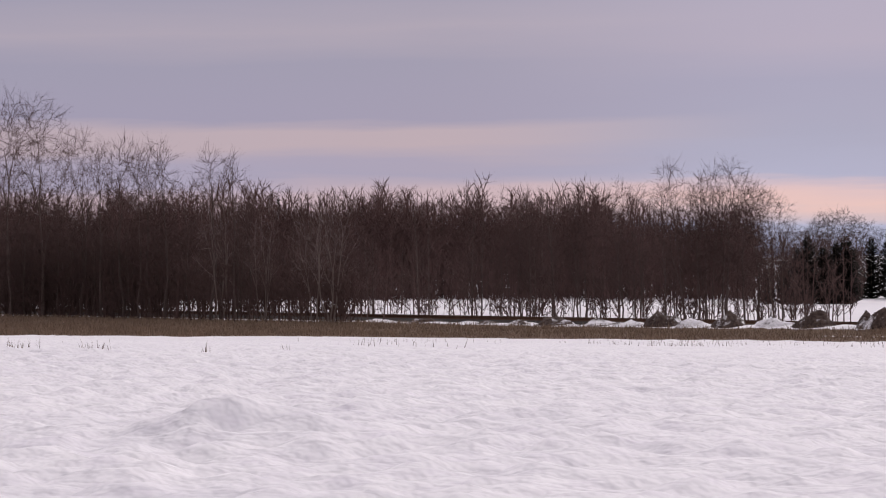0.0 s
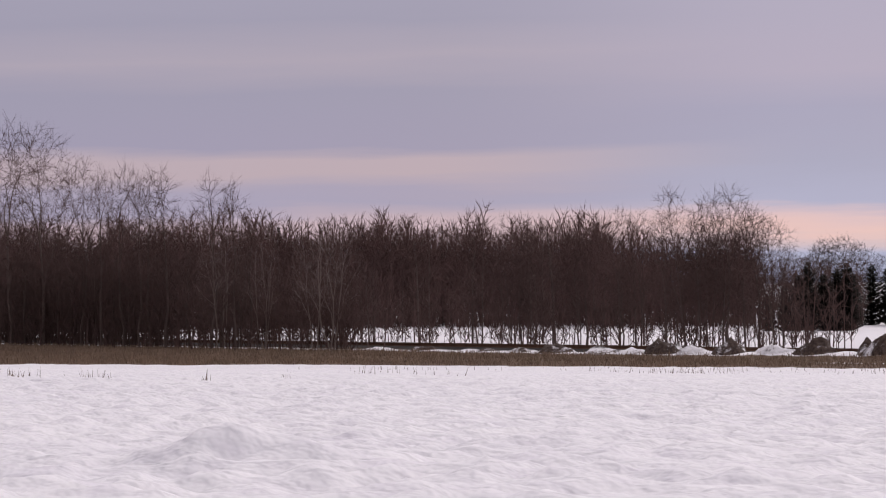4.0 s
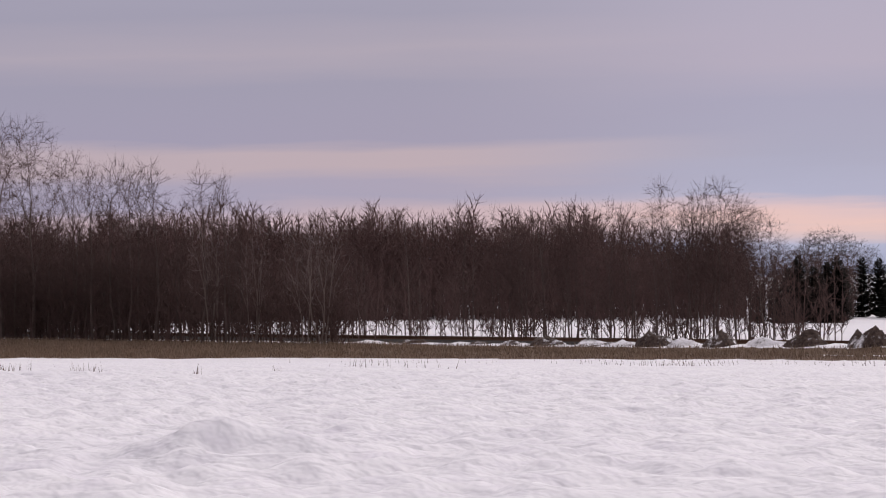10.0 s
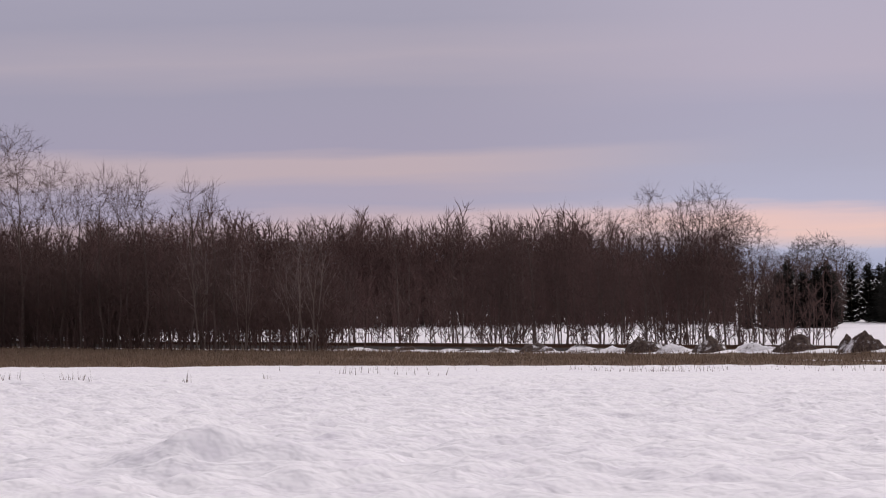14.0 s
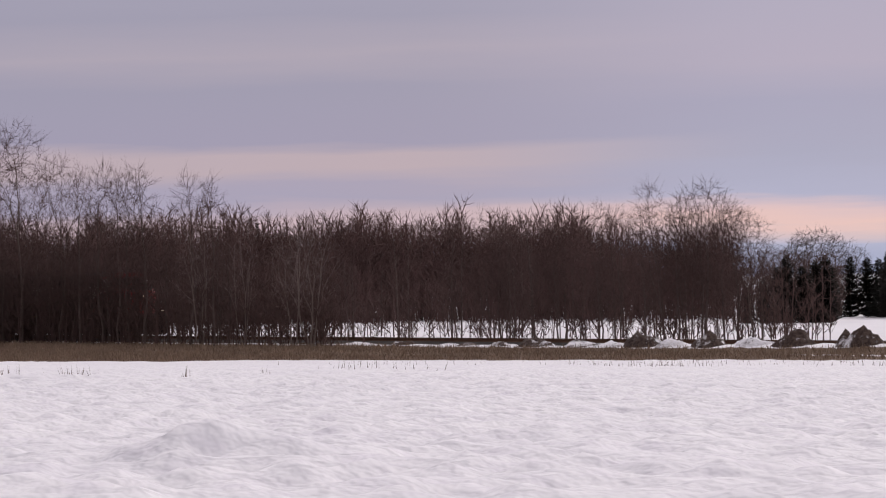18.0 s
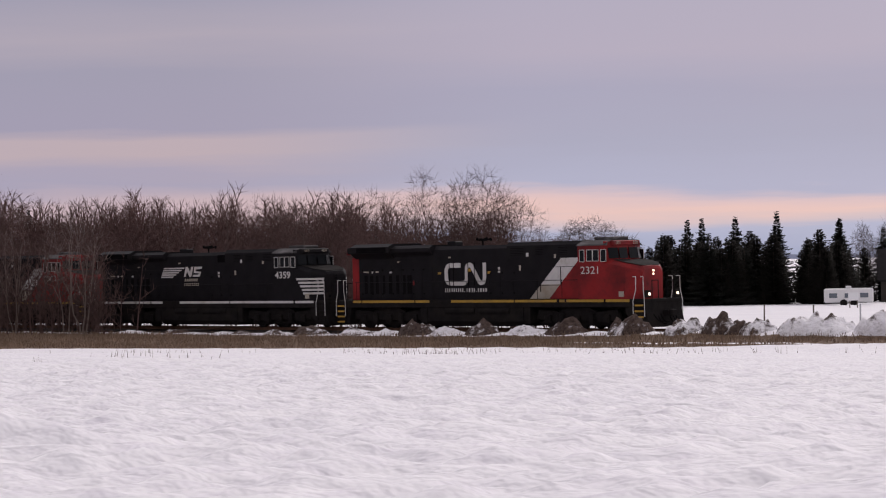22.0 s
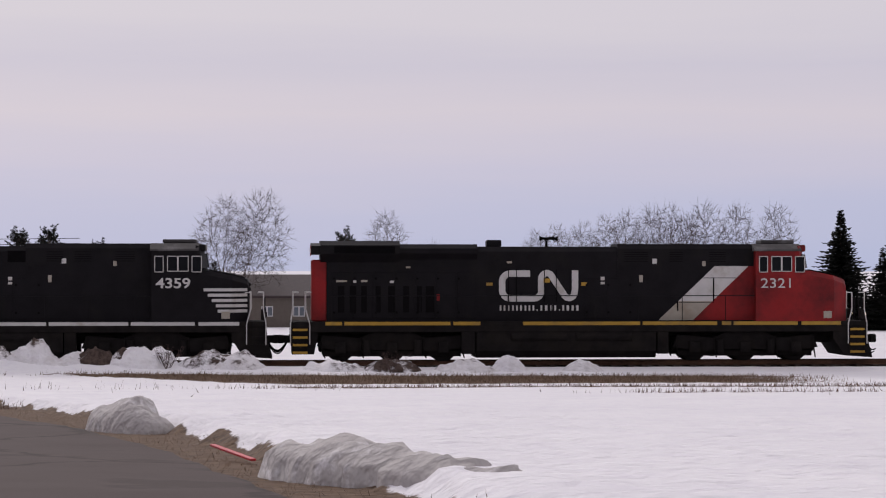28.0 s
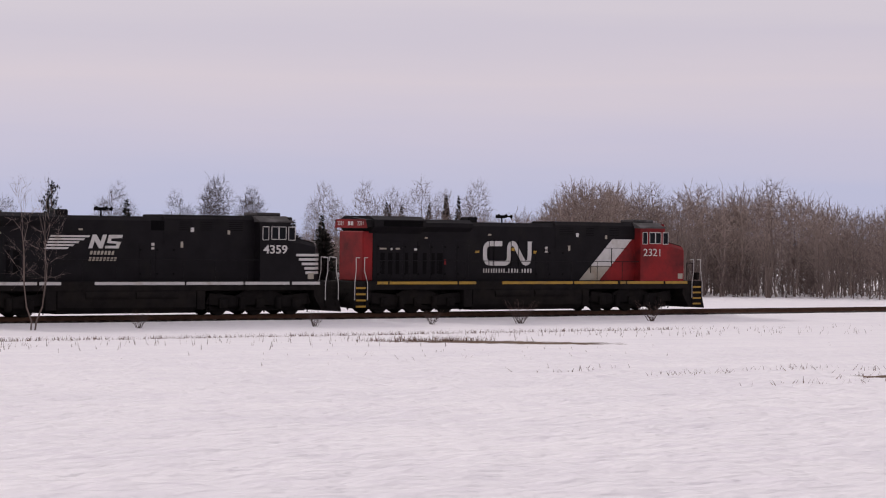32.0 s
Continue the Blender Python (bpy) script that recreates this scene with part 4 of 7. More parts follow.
            prism(bm, [(5.57, 2.4), (6.95, 2.4), (8.40, 3.8), (7.03, 3.8)], y0, y1)
            part("paint_band", bm, "white", e, "white diagonal paint band")
            bm = bmesh.new()
            prism(bm, [(6.15, 1.63), (cx, 1.63), (cx, 3.8), (8.40, 3.8)], y0, y1)
            part("paint_panel", bm, "red", e)
            for k, (a, b, z0, z1) in enumerate(((6.5, 8.05, 3.315, 3.34), (6.96, 7.02, 2.38, 3.33), (5.58, 7.0, 2.335, 2.36), (5.5, 5.56, 2.0, 2.4), (-1.30, -1.27, 2.35, 3.66), (-0.98, -0.95, 2.35, 3.66), (0.14, 0.17, 2.35, 3.66), (0.62, 0.65, 2.35, 3.66), (-1.7, 1.55, 2.62, 2.635))):
                if s > 0 and k > 3:
                    continue
                bm = bmesh.new()
                box(bm, a, b, *sorted((s * (HOOD + 0.008), s * (HOOD + 0.034))), z0, z1)
                part("door_seam", bm, "grille", e)
            placards(e, [(-2.05, 3.08, 0.25, 0.12, "yellow"), (1.75, 3.08, 0.22, 0.14, "yellow"), (0.25, 3.22, 0.26, 0.16, "yellow"), (-4.1, 2.55, 0.12, 0.26, "red")], s)
    else:
        for s in (-1, 1):
            y0, y1 = sorted((s * (HOOD + 0.022), s * (HOOD + 0.03)))
            for k in range(5):         # tapering stripes and three bent bars, then two lines of bars
                bm = bmesh.new()
                z = 3.68 - 0.135 * k
                prism(bm, [(-2.75 - 0.07 * k, z), (-0.75 - 0.27 * k, z), (-0.83 - 0.27 * k, z - 0.085), (-2.80 - 0.07 * k, z - 0.085)], y0, y1)
                part("paint_stripe", bm, "white", e)
            for poly in ([(0.0, 3.1), (0.2, 3.1), (0.32, 3.45), (0.55, 3.1), (0.72, 3.1), (0.95, 3.72), (0.74, 3.72), (0.62, 3.4), (0.42, 3.72), (0.22, 3.72)],
                         [(0.85, 3.1), (1.55, 3.1), (1.68, 3.40), (1.15, 3.44), (1.17, 3.55), (1.72, 3.58), (1.78, 3.72), (1.05, 3.72), (0.95, 3.34), (1.45, 3.32), (1.42, 3.22), (0.88, 3.22)]):
                bm = bmesh.new()
                prism(bm, [(x - 0.85, z) for x, z in poly], y0, y1)
                part("emblem", bm, "white", e)
            for z, x, count in ((2.90, -0.78, 7), (2.62, -0.84, 8)):
                for k in range(count):
                    bm = bmesh.new()
                    a = x + 0.185 * k
                    prism(bm, [(a, z - 0.085), (a + 0.12, z - 0.085), (a + 0.165, z + 0.085), (a + 0.045, z + 0.085)], y0, y1)
                    part("lettering_bar", bm, "cream", e)
    # roof fittings
    bm = bmesh.new()
    box(bm, -2.1, -1.5, -0.35, 0.35, 4.56, 4.85, 0.05)
    part("exhaust_stack", bm, "black", e)
    bm = bmesh.new()
    rod(bm, (0.35, 0, 4.58), (0.35, 0, 4.86), 0.045)
    box(bm, 0.30, 0.40, -0.30, 0.30, 4.82, 4.87)
    horn = part("horn_bracket", bm, "grille", e, "black bracket of the air horns")
    for k, (y, ahead, long) in enumerate(((-0.26, 1, 0.42), (0.0, 1, 0.30), (0.26, 1, 0.36), (-0.13, -1, 0.30), (0.13, -1, 0.24))):
        bm = bmesh.new()
        z = 4.90 + 0.035 * (k % 2)
        rod(bm, (0.35, y, z), (0.35 + ahead * long * 0.7, y, z), 0.028, 0.04, n=8)
        rod(bm, (0.35 + ahead * long * 0.7, y, z), (0.35 + ahead * long, y, z), 0.04, 0.105, n=8)
        part("horn", bm, "grille", horn, "black air horn trumpet")
    # fuel tank, air tanks, trucks, rear coupler
    bm = bmesh.new()
    loft(bm, [[(x, -1.25, 0.15), (x, 1.25, 0.15), (x, 1.45, 0.42), (x, 1.45, 1.24), (x, -1.45, 1.24), (x, -1.45, 0.42)] for x in (-2.6, 4.6)])
    part("fuel_tank", bm, "under", e, "black belly fuel tank")
    for s in (-1, 1):
        for a, b in ((-1.2, 1.0), (1.4, 3.6)):
            bm = bmesh.new()
            rod(bm, (a, s * 1.36, 0.98), (b, s * 1.36, 0.98), 0.2, n=12)
            part("air_reservoir", bm, "under", e)
    for s in (-1, 1):
        for a, b, lo in ((-3.2, -2.65, 0.3), (4.65, 5.1, 0.3)):
            bm = bmesh.new()
            box(bm, a, b, *sorted((s * 0.8, s * 1.46)), lo, 1.27, 0.02)
            part("equipment_box", bm, "under", e)
    bm = bmesh.new()
    box(bm, rear - 0.5, cx + 3.3, -0.5, 0.5, 0.72, 1.27)
    part("centre_sill", bm, "under", e)
    truck(e, -5.95, index)
    truck(e, 8.25, index)
    bm = bmesh.new()
    box(bm, rear - 1.35, rear - 0.8, -0.14, 0.14, 0.72, 1.02, 0.03)
    box(bm, rear - 1.55, rear - 1.3, -0.22, 0.22, 0.70, 1.04, 0.05)
    part("coupler", bm, "under", e)
    for y, dip in ((-0.95, 0.42), (-0.62, 0.30), (-0.36, 0.38), (0.40, 0.34), (0.66, 0.40), (0.95, 0.32)):
        for x, way in ((rear - 0.85, -1), (cx + 4.45, 1)):
            bm = bmesh.new()
            pipe(bm, [(x + way * 0.62 * k / 6, y * (1 - 0.3 * k / 6), 1.02 - (1.02 - dip) * math.sin(math.pi * k / 6 * 0.62)) for k in range(7)], 0.024, 6)
            part("air_hose", bm, "grille", e, "hanging black rubber air hose")
    bm = bmesh.new()
    prism(bm, [(rear - 0.85, 1.3), (rear - 0.78, 0.3), (rear + 0.1, 0.3), (rear + 0.3, 1.3)], -1.4, 1.4)
    part("rear_pilot", bm, "under", e)
    nose, hl, f, n = cab_shell(e, cx, body, "roof_grey", body)
    m = n + 0.3
    steps_and_rails(e, n + 0.62, 1, "yellow" if house else "under")
    steps_and_rails(e, rear - 0.45, -1, "yellow" if house else "under")
    for s in (-1, 1):
        windows(e, cx + 0.12, s * 1.525, "white", "glass")
        bm = bmesh.new()
        for k in range(2):
            pipe(bm, [(n + 0.95, s * (0.35 + 0.5 * k), 1.6), (n + 0.95, s * (0.35 + 0.5 * k), 2.55), (n + 0.95, s * (0.85 - 0.5 * k), 2.55)], 0.025)
        part("end_rail", bm, "black", e)
        lit(e, n + 1.0, s * 1.15, 1.86, 0.075, "lamp" if lights else "glass")
        bm = bmesh.new()
        box(bm, n + 0.80, n + 1.0, s * 1.15 - 0.17, s * 1.15 + 0.17, 1.66, 2.05, 0.02)
        part("ditch_light", bm, "under", e)
    for z in (2.88, 3.06):
        lit(hl, m + 0.05, 0, z, 0.055, "lamp" if lights else "glass")
    letters("number", number, 0.55, pose(cx + 0.86, -1.535, 3.10, 90, 0, 0) @ Matrix.Diagonal((1.24, 1, 1, 1)), "white", e, "white painted fleet number", 0.0 if house else 0.0105)
    letters("number", number, 0.55, pose(cx + 0.86, 1.535, 3.10, 90, 0, 180) @ Matrix.Diagonal((1.24, 1, 1, 1)), "white", e, "white painted fleet number", 0.0 if house else 0.0105)
    letters("number", number, 0.2, pose(f + 0.17, -0.7, 4.52, 90, 0, 90), "cream", e)
    letters("number", number, 0.2, pose(f + 0.17, 0.7, 4.52, 90, 0, 90), "cream", e)
    bm = bmesh.new()
    box(bm, m - 1.05, m - 0.72, -1.505, -1.47, 1.72, 2.0)
    part("placard", bm, "cream", nose)
    if house:                          # small emblem on the nose front
        for y0, y1, z0, z1 in ((-0.70, -0.12, 2.56, 2.68), (-0.70, -0.58, 2.12, 2.6), (-0.70, 0.06, 2.06, 2.18), (-0.05, 0.07, 2.1, 2.6), (0.07, 0.45, 2.3, 2.42), (0.5, 0.62, 2.06, 2.68)):
            bm = bmesh.new()
            box(bm, m - 0.01, m + 0.012, y0, y1, z0, z1)
            part("emblem", bm, "white", nose)
    else:                              # pale stripes round the nose
        for k in range(5):
            bm = bmesh.new()
            z = 2.92 - 0.21 * k
            a = m - 1.75 + 0.16 * k
            loft(bm, [[(x, y, z - 0.12), (x, y + d, z - 0.12), (x, y + d, z), (x, y, z)] for x, y, d in ((a, -1.518, -0.012), (m - 1.2, -1.503, -0.012), (m - 0.62, -1.463, -0.012), (m - 0.04, -0.88, -0.012))])
            part("nose_stripe", bm, "white", nose)
            bm = bmesh.new()
            loft(bm, [[(x, y, z - 0.12), (x, y + d, z - 0.12), (x, y + d, z), (x, y, z)] for x, y, d in ((a, 1.518, 0.012), (m - 1.2, 1.503, 0.012), (m - 0.62, 1.463, 0.012), (m - 0.04, 0.88, 0.012))])
            part("nose_stripe", bm, "white", nose)
            bm = bmesh.new()
            box(bm, m, m + 0.012, -0.78, 0.78, z - 0.12, z)
            part("nose_stripe", bm, "white", nose)
    return e


LOCOS = [
    loco("locomotive", "red and black diesel locomotive with a white emblem and lit headlights", "red", "2321", 0, True),
    loco("locomotive", "all-black diesel locomotive with white nose stripes, coupled second", "black", "4359", 1, False),
    loco("locomotive", "red and black diesel locomotive coupled third in the train", "red", "2303", 2, False),
]
PITCH = 23.5


def train_x(t):
    """Where the leading engine stands on the track at t seconds."""
    def at(u):
        return 10 * (-2.356 + 10.304 * u - 0.0959 * u * u - 0.0672 * u ** 3)
    u = (t - 26) / 6
    if u < -1.4:
        return at(-1.4) + (u + 1.4) * 10 * (10.304 + 2 * 0.0959 * 1.4 - 3 * 0.0672 * 1.96)
    return at(u)


# ---- trees ----
class Limbs:
    """Collects tapered limbs as thin prisms."""

    def __init__(self):
        self.v, self.f = [], []

    def add(self, pts, r0, r1, n):
        base = len(self.v)
        m = len(pts)
        for i, p in enumerate(pts):
            a, b = pts[max(0, i - 1)], pts[min(m - 1, i + 1)]
            w = b - a
            w = w / (np.linalg.norm(w) + 1e-9)
            u = np.cross(w, (0.31, 0.93, 0.2))
            u = u / (np.linalg.norm(u) + 1e-9)
            v = np.cross(w, u)
            r = r0 + (r1 - r0) * i / (m - 1)
            for k in range(n):
                a2 = 2 * math.pi * k / n
                self.v.append(tuple(p + r * (math.cos(a2) * u + math.sin(a2) * v)))
        for i in range(m - 1):
            for k in range(n):
                q = base + i * n
                self.f.append((q + k, q + (k + 1) % n, q + n + (k + 1) % n, q + n + k))


def unit(v):
    return v / (np.linalg.norm(v) + 1e-9)


def grow_bare(seed, height, spread, stems=1, low=0.3, twigs=1.0, up=0.5, thick=1.0, lean_out=0.16, sweep=(0, 0, 0), fork=(0.6, 1.0)):
    """A leafless tree: returns the wood (trunk and limbs) and the crown (branchlets and twigs)."""
    rnd = np.random.default_rng(seed)
    wood, crown = Limbs(), Limbs()
    rise = np.array([0, 0, 1.0])
    sweep = np.array(sweep, float)

    def sliver(p, d, length, w):
        q = p + d * length
        s = unit(np.cross(d, rnd.normal(0, 1, 3))) * w
        b = len(crown.v)
        crown.v.extend([tuple(p - s), tuple(p + s), tuple(q)])
        crown.f.append((b, b + 1, b + 2))

    def side_way(d, angle):
        """A direction that leaves d at about the angle, in any turn round it."""
        u = unit(np.cross(d, rnd.normal(0, 1, 3)))
        return unit(d * math.cos(angle) + u * math.sin(angle))

    def line(p, d, length, n, wob, lift):
        pts = [p]
        for _ in range(n):
            d = unit(d + rnd.normal(0, wob, 3) + rise * lift + sweep)
            pts.append(pts[-1] + d * length / n)
        return pts

    def on(pts, t):
        j = t * (len(pts) - 1)
        i = min(int(j), len(pts) - 2)
        return pts[i] + (pts[i + 1] - pts[i]) * (j - i), unit(pts[i + 1] - pts[i])

    def ribbon(pts, w):
        s = unit(np.cross(pts[1] - pts[0], rnd.normal(0, 1, 3)))
        b = len(crown.v)
        crown.v.extend([tuple(pts[0] - s * w), tuple(pts[0] + s * w), tuple(pts[1] + s * w * 0.65), tuple(pts[1] - s * w * 0.65), tuple(pts[2])])
        crown.f.extend([(b, b + 1, b + 2, b + 3), (b + 3, b + 2, b + 4)])

    def spray(p, d, length):
        """A thin branchlet with its twigs."""
        pts = line(p, d, length, 2, 0.10, 0.06 * up)
        ribbon(pts, 0.0065 * thick)
        for _ in range(int(round((1.5 + length * 3.6) * twigs))):
            q, e = on(pts, rnd.uniform(0.15, 0.95))
            sliver(q, unit(side_way(e, rnd.uniform(0.35, 0.85)) + rise * 0.12 * up), rnd.uniform(0.25, 0.60) * (0.5 + 0.5 * length), 0.0042 * thick)

    def limb(p, d, length, r, level):
        pts = line(p, d, length, 4 if level == 1 else 2, 0.07, 0.05 * up)
        if level == 1:
            wood.add(pts, r, max(0.006, r * 0.18), 3)
        else:
            ribbon(pts, r * 0.9)
        count = (4.0 + length * 2.2) if level == 1 else (2.5 + length * 2.6)
        for _ in range(int(round(count))):
            t = rnd.uniform(0.18, 0.98)
            q, e = on(pts, t)
            way = unit(side_way(e, rnd.uniform(0.45, 0.9)) + rise * 0.06 * up)
            if level == 1 and length > 1.3:
                limb(q, way, length * rnd.uniform(0.36, 0.60) * (1.15 - 0.65 * t), max(0.009, r * 0.45 * (1 - 0.6 * t)), 2)
            else:
                spray(q, way, rnd.uniform(0.45, 0.95) * (0.30 + 0.5 * length * (1.1 - 0.6 * t)))
        for _ in range(2 if level == 1 else 1):
            q, e = on(pts, 0.97)
            spray(q, unit(e + rnd.normal(0, 0.12, 3)), 0.3 + 0.12 * length)

    for s in range(stems):
        a = s * 2.4 + rnd.uniform(0, 0.8)
        out = np.array([math.cos(a), math.sin(a), 0]) * (lean_out if stems > 1 else 0.03)
        h = height * (1 if s == 0 else rnd.uniform(0.78, 0.98))
        r = 0.0085 * h * thick * (1 if stems == 1 else 0.8)
        start = np.array([0.1 * s * math.cos(a), 0.1 * s * math.sin(a), -0.25])
        pts = line(start, unit(rise + out * 1.5), h * 0.97 + 0.25, 9, 0.035, 0.02)
        wood.add(pts, r, 0.010, 6)
        count = int((7 + h * 1.5) / stems ** 0.45)
        for k in range(count):
            t = low + (0.96 - low) * ((k + rnd.uniform(0, 1)) / count) ** 0.9
            q, e = on(pts, t)
            f = (t - low) / (1 - low)
            reach = (0.55 + 1.2 * f) if f < 0.35 else 0.97 * (1.25 - f) / 0.9
            limb(q, unit(side_way(e, rnd.uniform(*fork)) + rise * 0.08 * up), h * spread * reach * rnd.uniform(0.75, 1.25) + 0.25, max(0.012, r * (1 - t) * 0.62), 1)
        for _ in range(5):
            q, e = on(pts, rnd.uniform(0.9, 1.0))
            spray(q, unit(e + rnd.normal(0, 0.28, 3)), h * rnd.uniform(0.05, 0.09))
    return wood, crown


def grow_crown(seed, fork_at, low, radius, tips=220, stems=1, thick=1.0, twig=0.006, sprays=2, lean=0.0, hollow=0.45, peak=1.0):
    """A leafless tree 10 m high whose limbs fork again and again towards the tips of an egg-shaped crown: its wood, and its fine branches."""
    rnd = np.random.default_rng(seed)
    wood, crown = Limbs(), Limbs()
    rise = np.array([0, 0, 1.0])

    def ribbon(a, b, c, w):
        s = unit(np.cross(c - a, rnd.normal(0, 1, 3))) * w
        q = len(crown.v)
        crown.v.extend([tuple(a - s), tuple(a + s), tuple(b + s * 0.85), tuple(b - s * 0.85), tuple(c + s * 0.65), tuple(c - s * 0.65)])
        crown.f.extend([(q, q + 1, q + 2, q + 3), (q + 3, q + 2, q + 4, q + 5)])

    def sliver(a, b, w):
        s = unit(np.cross(b - a, rnd.normal(0, 1, 3))) * w
        q = len(crown.v)
        crown.v.extend([tuple(a - s), tuple(a + s), tuple(b)])
        crown.f.append((q, q + 1, q + 2))

    def fork(p, d, ends, r):
        n = len(ends)
        if n <= 2:
            for e in ends:
                sliver(p, e, twig)
                for _ in range(sprays):
                    q = p + (e - p) * rnd.uniform(0.25, 0.9)
                    way = unit(unit(e - p) + rnd.normal(0, 0.26, 3) + rise * 0.12)
                    sliver(q, q + way * rnd.uniform(0.4, 0.95), twig * 0.7)
            return
        flat = ends - ends.mean(0)
        axis = np.linalg.eigh(flat.T @ flat + np.eye(3) * 1e-6)[1][:, 2]
        side = flat @ unit(axis + rnd.normal(0, 0.25, 3)) > rnd.normal(0, 0.15)
        for part_of in (ends[side], ends[~side]):
            if len(part_of) == 0:
                continue
            c = part_of.mean(0)
            gap = c - p
            ahead = float(np.percentile((part_of - p) @ unit(gap), 15))       # fork before the nearest tips
            step = min(np.linalg.norm(gap) * rnd.uniform(0.36, 0.52), max(0.12, 0.75 * ahead))
            way = unit(unit(gap) + 0.30 * d + rnd.normal(0, 0.05, 3))
            half = p + way * step * 0.5
            way = unit(unit(c - half) + 0.25 * way + rnd.normal(0, 0.04, 3))
            q = half + way * step * 0.5
            w = max(twig * 1.25, r * (len(part_of) / n) ** 0.42)
            if w > 0.024 * thick:
                wood.add([p, half, q], w, w * 0.85, 4)
            else:
                ribbon(p, half, q, w)
            fork(q, way, part_of, w * 0.9)

    for s in range(stems):
        a = s * 2.4 + rnd.uniform(0, 0.8)
        out = np.array([math.cos(a), math.sin(a), 0]) * (0 if stems == 1 else 1)
        n = int(tips / stems ** 0.7)
        v = rnd.normal(0, 1, (n, 3))
        v = v / np.linalg.norm(v, axis=1, keepdims=True) * (rnd.uniform(hollow ** 3, 1, (n, 1)) ** (1 / 3))
        h = 10 * (1 if s == 0 else rnd.uniform(0.82, 0.97))
        mid, half_h = (low * 10 + h) / 2, (h - low * 10) / 2
        size = radius * (1 if stems == 1 else 0.72)
        taper = 1 - 0.30 * peak * np.clip(v[:, 2:3], -1, 1)           # wider below the middle
        ends = np.concatenate([v[:, :2] * size * taper, mid + v[:, 2:3] * half_h], 1) + out * radius * 0.5 + np.array([lean, 0, 0]) * (v[:, 2:3] + 1)
        ends = ends + rnd.normal(0, 0.12, ends.shape)
        start = out * 0.15 + np.array([0, 0, -0.25])
        knee = start * 0.6 + out * radius * 0.10 + np.array([rnd.normal(0, 0.1), rnd.normal(0, 0.1), fork_at * 5])
        head = out * radius * 0.2 + np.array([rnd.normal(0, 0.15), rnd.normal(0, 0.15), fork_at * 10])
        r = 0.088 * thick * (1 if stems == 1 else 0.75)
        wood.add([start, knee, head], r, r * 0.85, 5)
        fork(head, unit(head - knee), ends, r * 0.85)
    return wood, crown


def data_mesh(name, limbs, mat):
    me = bpy.data.meshes.new(name)
    me.from_pydata(limbs.v, [], limbs.f)
    me.materials.append(M[mat])
    return me


TREE_MESHES = {}


def bare_mesh(key, seed, spread, stems, low, twigs, up, wood_mat, twig_mat, thick=1.0, lean_out=0.16, sweep=(0, 0, 0), fork=(0.6, 1.0)):
    """A leafless tree 10 m high, kept as two meshes for all its kind."""
    w, c = grow_bare(seed, 10.0, spread, stems, low, twigs, up, thick, lean_out, sweep, fork)
    TREE_MESHES[key] = (data_mesh("trunk", w, wood_mat), data_mesh("crown", c, twig_mat))


def crown_mesh(key, seed, wood_mat, twig_mat, **shape):
    w, c = grow_crown(seed, **shape)
    TREE_MESHES[key] = (data_mesh("trunk", w, wood_mat), data_mesh("crown", c, twig_mat))


for k in range(5):
    crown_mesh(("poplar", k), 110 + k, "bark", "twig", fork_at=0.22, low=0.25, radius=1.35, tips=340, twig=0.0105, sprays=3)
for k in range(5):
    crown_mesh(("broad", k), 130 + k, "bark", "twig", fork_at=0.20, low=0.22, radius=2.3, tips=620, stems=1 + k % 2, twig=0.0095, sprays=3)
for k in range(4):
    crown_mesh(("pale", k), 140 + k, "palebark", "tantwig", fork_at=0.14, low=0.25, radius=2.0, tips=150, stems=2 + k % 2, twig=0.009, sprays=2)
for k in range(5):
    crown_mesh(("frost", k), 150 + k, "bark", "frosttwig", fork_at=0.20, low=0.22, radius=2.3, tips=640, stems=1 + k % 2, twig=0.0150, sprays=3, hollow=0.25)
crown_mesh(("elm", 0), 158, "bark", "frosttwig", fork_at=0.16, low=0.22, radius=3.3, tips=1300, stems=2, twig=0.0135, sprays=3, lean=0.35, hollow=0.2)
for k in range(5):
    crown_mesh(("tan", k), 160 + k, "palebark", "tantwig", fork_at=0.24, low=0.28, radius=1.9, tips=360, twig=0.016, sprays=3)
for k in range(3):
    bare_mesh(("pole", k), 70 + k, 0.15, 1, 0.12, 0.5, 0.9, "bark", "twig", 1.1)
bare_mesh(("bush", 0), 77, 0.16, 10, 0.10, 0.8, 1.6, "bark", "twig", 1.7, 0.28)
bare_mesh(("bush", 1), 78, 0.14, 9, 0.10, 0.8, 1.6, "bark", "twig", 1.7, 0.28)
bare_mesh(("sapling", 0), 79, 0.24, 1, 0.12, 0.4, 0.8, "palebark", "tantwig", 3.0)


